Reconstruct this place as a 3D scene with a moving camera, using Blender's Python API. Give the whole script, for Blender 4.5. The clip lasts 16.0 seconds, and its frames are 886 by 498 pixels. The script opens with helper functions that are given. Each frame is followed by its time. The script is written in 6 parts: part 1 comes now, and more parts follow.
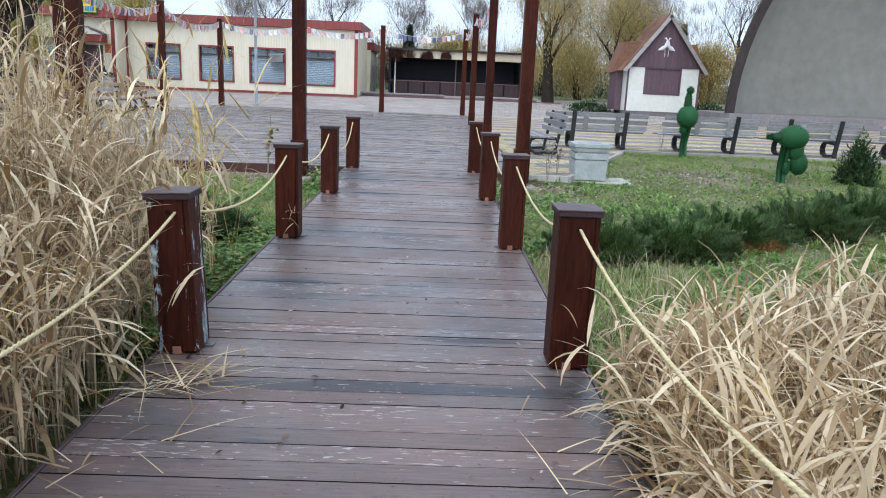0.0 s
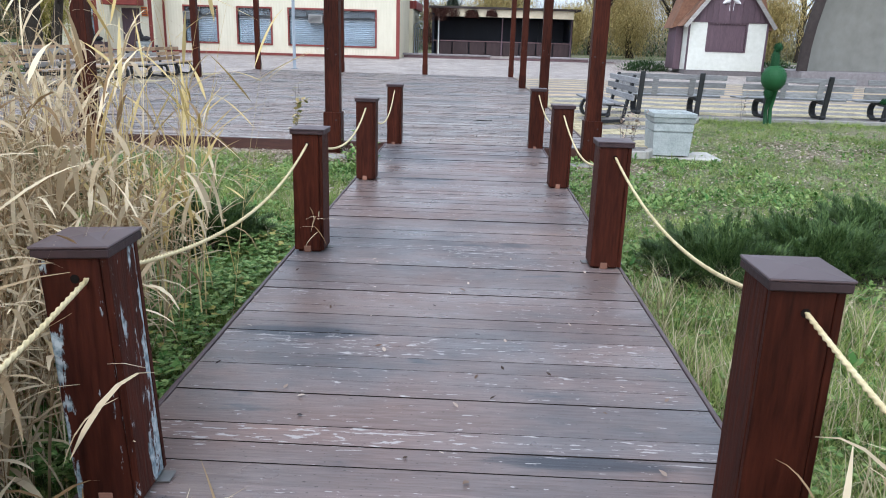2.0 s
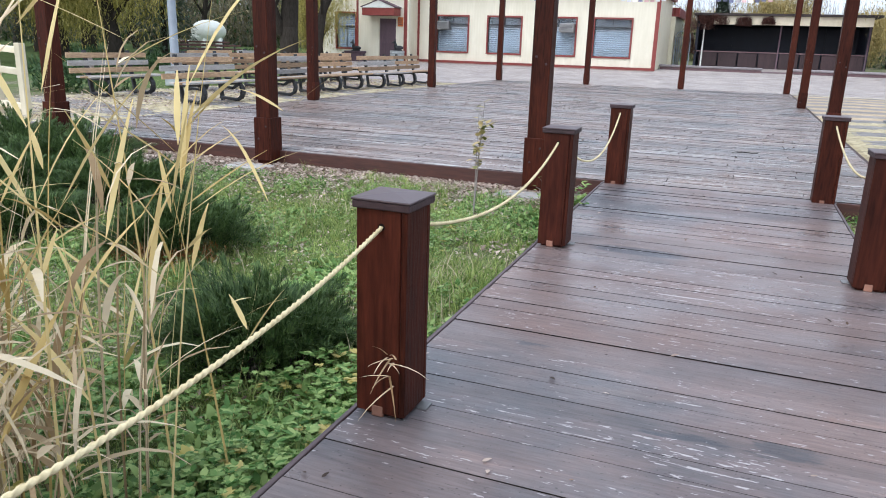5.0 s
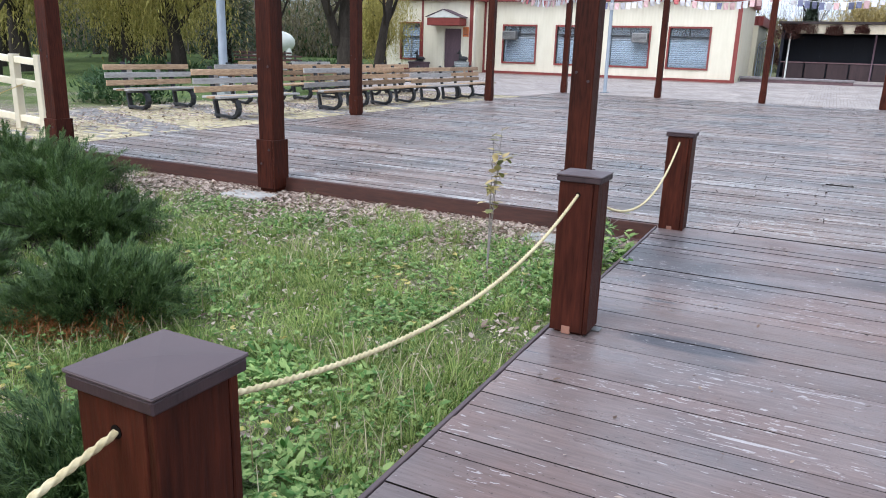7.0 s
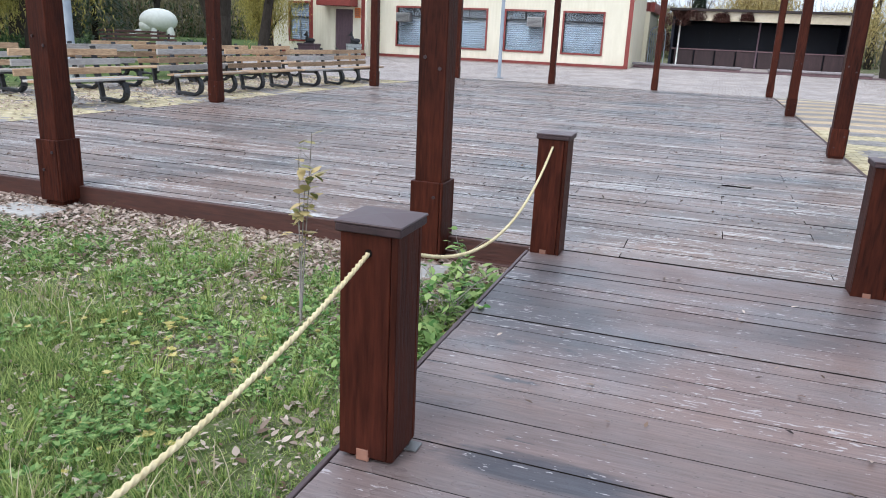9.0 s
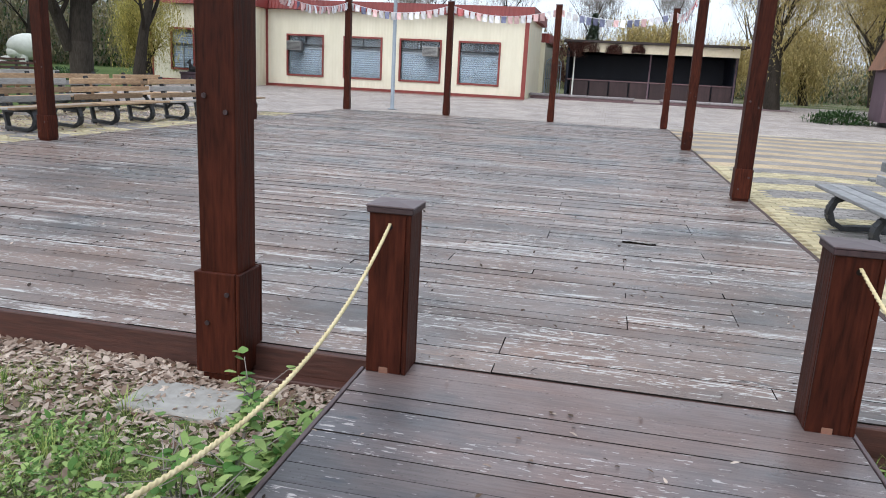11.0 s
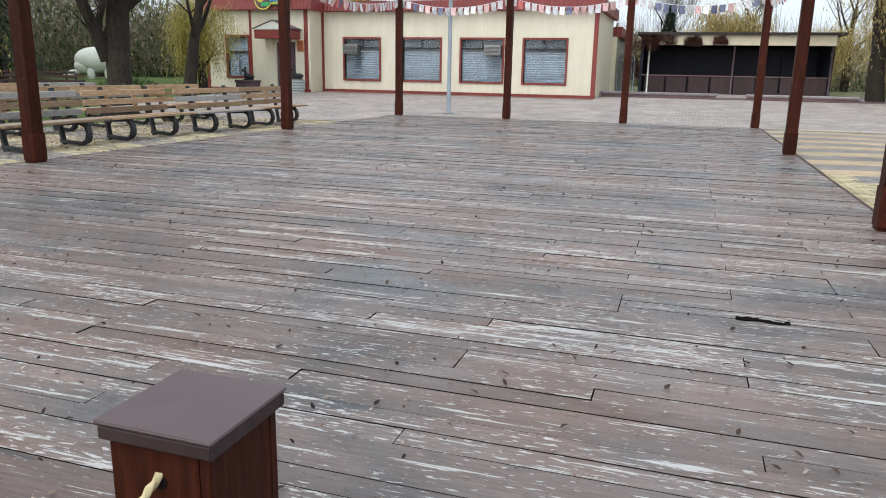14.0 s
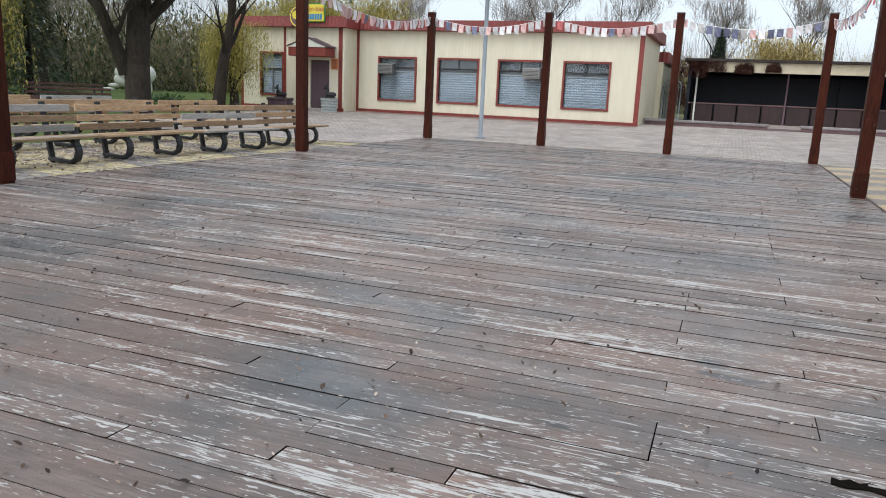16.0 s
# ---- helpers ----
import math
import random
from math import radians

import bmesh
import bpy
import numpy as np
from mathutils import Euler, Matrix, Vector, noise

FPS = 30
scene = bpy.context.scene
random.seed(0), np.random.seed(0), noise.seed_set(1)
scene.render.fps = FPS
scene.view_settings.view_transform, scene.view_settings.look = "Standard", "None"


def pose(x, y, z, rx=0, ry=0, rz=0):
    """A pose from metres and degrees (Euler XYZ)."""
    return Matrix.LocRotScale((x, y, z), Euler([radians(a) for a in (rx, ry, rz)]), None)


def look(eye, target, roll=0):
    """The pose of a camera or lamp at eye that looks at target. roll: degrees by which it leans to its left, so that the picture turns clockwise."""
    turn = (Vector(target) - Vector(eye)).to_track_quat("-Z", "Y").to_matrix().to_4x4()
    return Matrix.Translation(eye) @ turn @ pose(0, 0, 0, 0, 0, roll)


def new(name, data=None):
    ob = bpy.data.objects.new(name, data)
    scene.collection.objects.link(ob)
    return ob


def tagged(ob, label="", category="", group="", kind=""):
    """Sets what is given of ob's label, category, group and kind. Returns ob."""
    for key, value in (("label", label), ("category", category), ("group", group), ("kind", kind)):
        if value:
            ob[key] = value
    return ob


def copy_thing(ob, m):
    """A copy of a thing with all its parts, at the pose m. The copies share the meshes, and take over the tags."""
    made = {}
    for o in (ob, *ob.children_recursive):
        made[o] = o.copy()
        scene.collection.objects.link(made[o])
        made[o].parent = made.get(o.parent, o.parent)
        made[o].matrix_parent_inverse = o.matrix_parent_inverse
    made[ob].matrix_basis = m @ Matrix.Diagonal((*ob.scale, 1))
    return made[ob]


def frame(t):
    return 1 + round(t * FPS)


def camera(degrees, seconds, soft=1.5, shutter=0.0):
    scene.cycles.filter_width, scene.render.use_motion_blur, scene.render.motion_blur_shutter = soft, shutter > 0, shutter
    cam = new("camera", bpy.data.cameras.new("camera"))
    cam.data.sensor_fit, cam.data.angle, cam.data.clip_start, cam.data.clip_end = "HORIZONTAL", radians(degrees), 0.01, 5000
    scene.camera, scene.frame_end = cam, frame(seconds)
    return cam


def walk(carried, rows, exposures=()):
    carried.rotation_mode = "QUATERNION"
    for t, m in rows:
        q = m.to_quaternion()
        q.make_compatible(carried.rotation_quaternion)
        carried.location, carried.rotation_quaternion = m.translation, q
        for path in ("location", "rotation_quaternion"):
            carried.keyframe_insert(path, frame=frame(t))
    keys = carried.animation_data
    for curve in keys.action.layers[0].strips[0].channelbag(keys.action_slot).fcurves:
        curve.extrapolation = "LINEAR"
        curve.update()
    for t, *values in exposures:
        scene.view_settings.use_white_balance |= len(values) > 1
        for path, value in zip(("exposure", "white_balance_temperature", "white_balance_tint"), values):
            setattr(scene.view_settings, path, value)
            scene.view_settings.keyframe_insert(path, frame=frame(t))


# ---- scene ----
cam = camera(62.3, 16.0, soft=1.0)
PATH = [
    (0, (0.631, 1.332, 1.359), (0.681, 3.282, 0.917), 2.5),
    (0.5, (0.55, 1.718, 1.358), (0.619, 3.667, 0.913), 1.0),
    (1, (0.535, 2.084, 1.361), (0.639, 4.017, 0.857), 0.9),
    (1.5, (0.555, 2.486, 1.348), (0.462, 4.416, 0.83), 2.9),
    (2, (0.475, 2.898, 1.361), (0.413, 4.821, 0.815), 1.7),
    (2.5, (0.495, 3.31, 1.369), (0.478, 5.246, 0.867), 1.4),
    (3, (0.523, 3.705, 1.345), (0.357, 5.626, 0.813), 2.5),
    (3.5, (0.514, 4.095, 1.352), (0.314, 6.014, 0.828), 1.0),
    (4, (0.508, 4.532, 1.335), (0.193, 6.439, 0.82), 1.7),
    (4.5, (0.517, 4.936, 1.306), (-0.016, 6.787, 0.769), 2.0),
    (7, (0.436, 6.744, 1.348), (-0.435, 8.468, 0.829), 1.8),
    (7.5, (0.45, 7.005, 1.349), (-0.402, 8.732, 0.809), 2.5),
    (8, (0.358, 7.375, 1.35), (-0.348, 9.169, 0.819), 0.7),
    (8.5, (0.359, 7.827, 1.342), (-0.274, 9.649, 0.813), 3.0),
    (9, (0.356, 8.186, 1.339), (-0.278, 10.001, 0.788), 2.6),
    (9.5, (0.311, 8.527, 1.374), (-0.169, 10.395, 0.844), -0.3),
    (10, (0.368, 8.958, 1.382), (-0.039, 10.865, 0.938), 3.4),
    (12.5, (0.291, 10.821, 1.348), (-0.114, 12.713, 0.84), 2.0),
    (13, (0.276, 11.214, 1.344), (-0.189, 13.103, 0.882), 3.3),
    (13.5, (0.223, 11.597, 1.32), (-0.335, 13.462, 0.859), 3.4),
    (14, (0.188, 11.946, 1.337), (-0.406, 13.798, 0.868), 1.1),
    (14.5, (0.208, 12.32, 1.348), (-0.498, 14.143, 0.926), 3.5),
    (15, (0.142, 12.675, 1.328), (-0.581, 14.496, 0.925), 2.8),
    (15.5, (0.063, 13.001, 1.341), (-0.607, 14.834, 0.904), 0.7),
    (16, (0.077, 13.396, 1.356), (-0.62, 15.223, 0.939), 2.5),
]
walk(cam, [(t, look(eye, target, roll)) for t, eye, target, roll in PATH], [(0.0, 0.58, 5800, 10), (1.0, 0.58, 5800, 10), (2.5, 0.86, 5850, 11), (4.5, 0.86, 5950, 12), (7.5, 0.88, 5850, 13), (10.0, 0.74, 6050, 11), (12.5, 0.58, 6350, 10), (14.5, 0.46, 6400, 9), (15.5, 0.3, 6400, 9), (16.0, 0.44, 6400, 9)])

# ---- world, sun, exposure ----
world = bpy.data.worlds.new("overcast")
scene.world = world
world.use_nodes = True
wn, wl = world.node_tree.nodes, world.node_tree.links
sky = wn.new("ShaderNodeTexSky")
sky.sky_type = "NISHITA"
sky.sun_disc = False
sky.sun_elevation, sky.sun_rotation = radians(38), radians(200)
sky.air_density, sky.dust_density, sky.ozone_density = 1.0, 4.0, 1.0
hsv = wn.new("ShaderNodeHueSaturation")
hsv.inputs["Saturation"].default_value = 0.5
wl.new(sky.outputs[0], hsv.inputs["Color"])
veil = wn.new("ShaderNodeMix")
veil.data_type = "RGBA"
veil.inputs[0].default_value = 0.72
veil.inputs[7].default_value = (5.3, 5.9, 6.5, 1)
wl.new(hsv.outputs[0], veil.inputs[6])
wl.new(veil.outputs[2], wn["Background"].inputs["Color"])
wn["Background"].inputs["Strength"].default_value = 0.14
sun = new("sun", bpy.data.lights.new("sun", "SUN"))
sun.data.energy, sun.data.angle, sun.data.color = 0.8, radians(25), (1.0, 0.98, 0.95)
sun.matrix_world = look((0, 0, 30), (6, 20, -5))

# ---- materials ----


def nodes_of(m):
    m.use_nodes = True
    return m.node_tree.nodes, m.node_tree.links, m.node_tree.nodes["Principled BSDF"]


def ramp(nt, lk, src, stops):
    r = nt.new("ShaderNodeValToRGB")
    while len(r.color_ramp.elements) < len(stops):
        r.color_ramp.elements.new(0.5)
    for e, (p, c) in zip(r.color_ramp.elements, stops):
        e.position, e.color = p, (*c, 1)
    lk.new(src, r.inputs[0])
    return r.outputs[0]


def noise_tex(nt, lk, vec, scale, detail=5.0, rough=0.55):
    n = nt.new("ShaderNodeTexNoise")
    n.inputs["Scale"].default_value, n.inputs["Detail"].default_value, n.inputs["Roughness"].default_value = scale, detail, rough
    lk.new(vec, n.inputs["Vector"])
    return n.outputs["Fac"]


def mathn(nt, lk, op, a, b):
    n = nt.new("ShaderNodeMath")
    n.operation = op
    for k, v in enumerate((a, b)):
        if isinstance(v, (int, float)):
            n.inputs[k].default_value = v
        else:
            lk.new(v, n.inputs[k])
    return n.outputs[0]


def mixc(nt, lk, fac, a, b, mode="MIX"):
    n = nt.new("ShaderNodeMix")
    n.data_type, n.blend_type = "RGBA", mode
    for k, v in ((0, fac), (6, a), (7, b)):
        if isinstance(v, (int, float)):
            n.inputs[k].default_value = v
        elif isinstance(v, tuple):
            n.inputs[k].default_value = (*v, 1)
        else:
            lk.new(v, n.inputs[k])
    return n.outputs[2]


def position(nt, lk, stretch=(1, 1, 1), shift=0.0):
    """World position, stretched, moved from piece to piece by its random number."""
    geo, mp = nt.new("ShaderNodeNewGeometry"), nt.new("ShaderNodeMapping")
    mp.inputs["Scale"].default_value = stretch
    lk.new(geo.outputs["Position"], mp.inputs["Vector"])
    if shift:
        info = nt.new("ShaderNodeObjectInfo")
        lk.new(mathn(nt, lk, "MULTIPLY", mathn(nt, lk, "ADD", info.outputs["Random"], geo.outputs["Random Per Island"]), shift), mp.inputs["Location"])
    return mp.outputs[0]


def chance(nt, lk):
    geo, info = nt.new("ShaderNodeNewGeometry"), nt.new("ShaderNodeObjectInfo")
    return mathn(nt, lk, "FRACT", mathn(nt, lk, "ADD", info.outputs["Random"], geo.outputs["Random Per Island"]), 0.0)


def mat(name, dark, light, rough=0.6, scale=6.0, stretch=(1, 1, 1), vary=0.25, bump=0.15, metal=0.0, gloss=0.5, shift=0.0):
    """A surface of two colours, mixed at two scales, that varies from piece to piece."""
    m = bpy.data.materials.new(name)
    nt, lk, bsdf = nodes_of(m)
    vec = position(nt, lk, stretch, shift)
    fine, broad = noise_tex(nt, lk, vec, scale, 6), noise_tex(nt, lk, vec, scale * 0.13, 3)
    f = mathn(nt, lk, "ADD", mathn(nt, lk, "MULTIPLY", fine, 0.6), mathn(nt, lk, "MULTIPLY", broad, 0.4))
    col = ramp(nt, lk, f, [(0.32, dark), (0.68, light)])
    h = nt.new("ShaderNodeHueSaturation")
    lk.new(col, h.inputs["Color"])
    lk.new(mathn(nt, lk, "ADD", mathn(nt, lk, "MULTIPLY", chance(nt, lk), 2 * vary), 1 - vary), h.inputs["Value"])
    lk.new(h.outputs[0], bsdf.inputs["Base Color"])
    lk.new(mathn(nt, lk, "ADD", mathn(nt, lk, "MULTIPLY", fine, 0.25), rough - 0.12), bsdf.inputs["Roughness"])
    bsdf.inputs["Metallic"].default_value = metal
    bsdf.inputs["Specular IOR Level"].default_value = gloss
    if bump:
        b = nt.new("ShaderNodeBump")
        b.inputs["Strength"].default_value, b.inputs["Distance"].default_value = bump, 0.02
        lk.new(fine, b.inputs["Height"])
        lk.new(b.outputs[0], bsdf.inputs["Normal"])
    return m


def board_mat(name, paint_a, paint_b, bare, wear, rough, uneven, spots, stains=()):
    """Painted boards that run along x: grain, paint worn to pale bare wood in ragged flakes, damp dark patches."""
    m = bpy.data.materials.new(name)
    nt, lk, bsdf = nodes_of(m)
    grain = noise_tex(nt, lk, position(nt, lk, (2.0, 26, 1), 7.0), 3.0, 6, 0.65)
    flake = noise_tex(nt, lk, position(nt, lk, (0.8, 15, 1), 13.0), 1.9, 11, 0.66)
    chip = noise_tex(nt, lk, position(nt, lk, (9, 42, 1), 3.0), 1.6, 4, 0.55)
    speck = noise_tex(nt, lk, position(nt, lk, (26, 48, 1), 5.0), 2.0, 3, 0.5)
    patch = noise_tex(nt, lk, position(nt, lk, (0.9, 1.5, 1)), 1.2, 4, 0.6)
    blot = noise_tex(nt, lk, position(nt, lk, (1.0, 3.0, 1), 2.0), 1.1, 6, 0.6)
    wide = noise_tex(nt, lk, position(nt, lk, (0.6, 0.9, 1)), 0.8, 7, 0.65)
    rnd = chance(nt, lk)
    col = mixc(nt, lk, ramp(nt, lk, grain, [(0.32, (0, 0, 0)), (0.68, (1, 1, 1))]), paint_a, paint_b)
    h = nt.new("ShaderNodeHueSaturation")
    lk.new(col, h.inputs["Color"])
    lk.new(mathn(nt, lk, "ADD", mathn(nt, lk, "MULTIPLY", rnd, 2 * uneven), 1 - uneven), h.inputs["Value"])
    lk.new(mathn(nt, lk, "ADD", mathn(nt, lk, "MULTIPLY", patch, 1.0), 0.5), h.inputs["Saturation"])
    damp = ramp(nt, lk, blot, [(0.3, (0.5, 0.62, 0.72)), (0.34, (1, 1, 1)), (0.6, (1, 1, 1)), (0.7, (1.22, 1.12, 1.04))])
    col = mixc(nt, lk, 1.0, h.outputs[0], damp, "MULTIPLY")
    col = mixc(nt, lk, 1.0, col, ramp(nt, lk, wide, [(0.36, (0.56, 0.7, 0.79)), (0.5, (1.0, 0.98, 0.97)), (0.64, (1.14, 1.0, 0.91))]), "MULTIPLY")
    col = mixc(nt, lk, 1.0, col, ramp(nt, lk, speck, [(0.31, (0.4, 0.38, 0.37)), (0.33, (1, 1, 1))]), "MULTIPLY")
    geo, sep = nt.new("ShaderNodeNewGeometry"), nt.new("ShaderNodeSeparateXYZ")
    lk.new(geo.outputs["Position"], sep.inputs[0])
    ragged = noise_tex(nt, lk, position(nt, lk, (2.5, 14, 1)), 1.5, 6, 0.65)
    for sx, sy, lx, ly in stains:
        dx = mathn(nt, lk, "POWER", mathn(nt, lk, "DIVIDE", mathn(nt, lk, "SUBTRACT", sep.outputs[0], sx), lx), 2.0)
        dy = mathn(nt, lk, "POWER", mathn(nt, lk, "DIVIDE", mathn(nt, lk, "SUBTRACT", sep.outputs[1], sy), ly), 2.0)
        far = mathn(nt, lk, "ADD", mathn(nt, lk, "ADD", dx, dy), mathn(nt, lk, "MULTIPLY", ragged, 1.6))
        col = mixc(nt, lk, 1.0, col, ramp(nt, lk, mathn(nt, lk, "MULTIPLY", far, 0.4), [(0.5, (0.36, 0.44, 0.54)), (0.78, (1, 1, 1))]), "MULTIPLY")
    base = mathn(nt, lk, "ADD", mathn(nt, lk, "MULTIPLY", patch, 0.26), mathn(nt, lk, "MULTIPLY", rnd, 0.1))
    mask = ramp(nt, lk, mathn(nt, lk, "ADD", flake, base), [(wear, (0, 0, 0)), (wear + 0.012, (1, 1, 1))])
    spot = ramp(nt, lk, mathn(nt, lk, "ADD", chip, base), [(spots, (0, 0, 0)), (spots + 0.006, (1, 1, 1))])
    hold = ramp(nt, lk, chip, [(0.27, (0, 0, 0)), (0.33, (1, 1, 1))])
    mask = mathn(nt, lk, "MAXIMUM", mathn(nt, lk, "MULTIPLY", mask, hold), spot)
    col = mixc(nt, lk, mathn(nt, lk, "MULTIPLY", mask, mathn(nt, lk, "ADD", mathn(nt, lk, "MULTIPLY", grain, 0.6), 0.52)), col, bare)
    lk.new(col, bsdf.inputs["Base Color"])
    lk.new(ramp(nt, lk, patch, [(0.35, (rough - 0.16,) * 3), (0.6, (rough + 0.1,) * 3)]), bsdf.inputs["Roughness"])
    b = nt.new("ShaderNodeBump")
    b.inputs["Strength"].default_value, b.inputs["Distance"].default_value = 0.4, 0.004
    lk.new(mathn(nt, lk, "ADD", grain, mathn(nt, lk, "MULTIPLY", mask, -0.4)), b.inputs["Height"])
    lk.new(b.outputs[0], bsdf.inputs["Normal"])
    return m


def leaf_mat(name, a, b, vary=0.35, rough=0.6):
    """Thin leaves: colour from piece to piece, with light coming through."""
    m = bpy.data.materials.new(name)
    nt, lk, bsdf = nodes_of(m)
    col = ramp(nt, lk, chance(nt, lk), [(0.05, a), (0.95, b)])
    h = nt.new("ShaderNodeHueSaturation")
    lk.new(col, h.inputs["Color"])
    n = noise_tex(nt, lk, position(nt, lk), 0.9, 3)
    lk.new(mathn(nt, lk, "ADD", mathn(nt, lk, "MULTIPLY", n, 2 * vary), 1 - vary), h.inputs["Value"])
    lk.new(h.outputs[0], bsdf.inputs["Base Color"])
    bsdf.inputs["Roughness"].default_value = rough
    bsdf.inputs["Specular IOR Level"].default_value = 0.3
    tr, mx, out = nt.new("ShaderNodeBsdfTranslucent"), nt.new("ShaderNodeMixShader"), nt["Material Output"]
    lk.new(h.outputs[0], tr.inputs["Color"])
    mx.inputs[0].default_value = 0.25
    lk.new(bsdf.outputs[0], mx.inputs[1])
    lk.new(tr.outputs[0], mx.inputs[2])
    lk.new(mx.outputs[0], out.inputs["Surface"])
    return m


def ribbed(name, dark, light, axis, width, depth, rough=0.5, metal=0.0):
    """Sheet with straight ribs across the given axis, streaked with dirt."""
    m = mat(name, dark, light, rough, 3.0, (1, 1, 0.25), 0.05, 0.0, metal)
    nt, lk = m.node_tree.nodes, m.node_tree.links
    geo, sep = nt.new("ShaderNodeNewGeometry"), nt.new("ShaderNodeSeparateXYZ")
    lk.new(geo.outputs["Position"], sep.inputs[0])
    s = mathn(nt, lk, "SINE", mathn(nt, lk, "MULTIPLY", sep.outputs[axis], 2 * math.pi / width), 0.0)
    b = nt.new("ShaderNodeBump")
    b.inputs["Strength"].default_value, b.inputs["Distance"].default_value = 1.0, depth
    lk.new(s, b.inputs["Height"])
    lk.new(b.outputs[0], nt["Principled BSDF"].inputs["Normal"])
    return m


def brick_ground(name, a, b, mortar, w, h, turn=0.0):
    m = bpy.data.materials.new(name)
    nt, lk, bsdf = nodes_of(m)
    vec = position(nt, lk)
    br = nt.new("ShaderNodeTexBrick")
    lk.new(vec, br.inputs["Vector"])
    br.inputs["Scale"].default_value, br.inputs["Mortar Size"].default_value = 1.0, 0.008
    br.inputs["Brick Width"].default_value, br.inputs["Row Height"].default_value = w, h
    br.inputs["Color1"].default_value, br.inputs["Color2"].default_value, br.inputs["Mortar"].default_value = (*a, 1), (*b, 1), (*mortar, 1)
    n = noise_tex(nt, lk, vec, 0.8, 6, 0.6)
    col = mixc(nt, lk, 1.0, br.outputs["Color"], ramp(nt, lk, n, [(0.3, (0.72, 0.7, 0.7)), (0.7, (1.15, 1.12, 1.1))]), "MULTIPLY")
    lk.new(col, bsdf.inputs["Base Color"])
    bsdf.inputs["Roughness"].default_value = 0.8
    bp = nt.new("ShaderNodeBump")
    bp.inputs["Strength"].default_value, bp.inputs["Distance"].default_value = 0.6, 0.01
    bp.invert = True
    lk.new(br.outputs["Fac"], bp.inputs["Height"])
    lk.new(bp.outputs[0], bsdf.inputs["Normal"])
    return m


def ground_mat():
    m = bpy.data.materials.new("turf_and_litter")
    nt, lk, bsdf = nodes_of(m)
    vec = position(nt, lk)
    big, mid, fine = noise_tex(nt, lk, vec, 0.45, 4), noise_tex(nt, lk, vec, 5.0, 5), noise_tex(nt, lk, vec, 45.0, 4, 0.7)
    green = ramp(nt, lk, mid, [(0.3, (0.07, 0.095, 0.033)), (0.7, (0.17, 0.2, 0.08))])
    brown = ramp(nt, lk, fine, [(0.3, (0.09, 0.07, 0.05)), (0.5, (0.22, 0.18, 0.135)), (0.66, (0.5, 0.44, 0.37))])
    f = mathn(nt, lk, "ADD", mathn(nt, lk, "MULTIPLY", big, 0.75), mathn(nt, lk, "MULTIPLY", fine, 0.35))
    col = mixc(nt, lk, ramp(nt, lk, f, [(0.53, (0, 0, 0)), (0.65, (1, 1, 1))]), green, brown)
    lk.new(col, bsdf.inputs["Base Color"])
    bsdf.inputs["Roughness"].default_value = 0.95
    bsdf.inputs["Specular IOR Level"].default_value = 0.1
    b = nt.new("ShaderNodeBump")
    b.inputs["Strength"].default_value, b.inputs["Distance"].default_value = 0.8, 0.03
    lk.new(fine, b.inputs["Height"])
    lk.new(b.outputs[0], bsdf.inputs["Normal"])
    return m


def glass_mat(name, tint, rough=0.05):
    m = bpy.data.materials.new(name)
    nt, lk, bsdf = nodes_of(m)
    bsdf.inputs["Base Color"].default_value = (*tint, 1)
    bsdf.inputs["Roughness"].default_value = rough
    bsdf.inputs["Transmission Weight"].default_value = 0.85
    return m


STAINS = ((0.45, 4.44, 1.0, 0.075), (-0.3, 6.15, 0.36, 0.08), (0.0, 10.27, 0.36, 0.1), (0.9, 5.1, 0.35, 0.05))
M_WALK = board_mat("walkway_boards", (0.132, 0.098, 0.092), (0.21, 0.163, 0.155), (0.5, 0.46, 0.45), 0.865, 0.4, 0.14, 0.85, STAINS)
# Plank sides and bevels: dirt, plus the gaps' shade put into the colour.
M_GAP = mat("dirty_shaded_edge", (0.012, 0.01, 0.009), (0.03, 0.025, 0.022), 0.95, 20, gloss=0.0)
M_DECK = board_mat("deck_boards", (0.13, 0.096, 0.083), (0.225, 0.174, 0.154), (0.58, 0.57, 0.55), 0.79, 0.43, 0.2, 0.81)
M_POST = mat("post_stain", (0.016, 0.0052, 0.0035), (0.084, 0.0205, 0.0108), 0.5, 9, (6, 6, 0.7), 0.25, 0.2, gloss=0.1, shift=5.0)


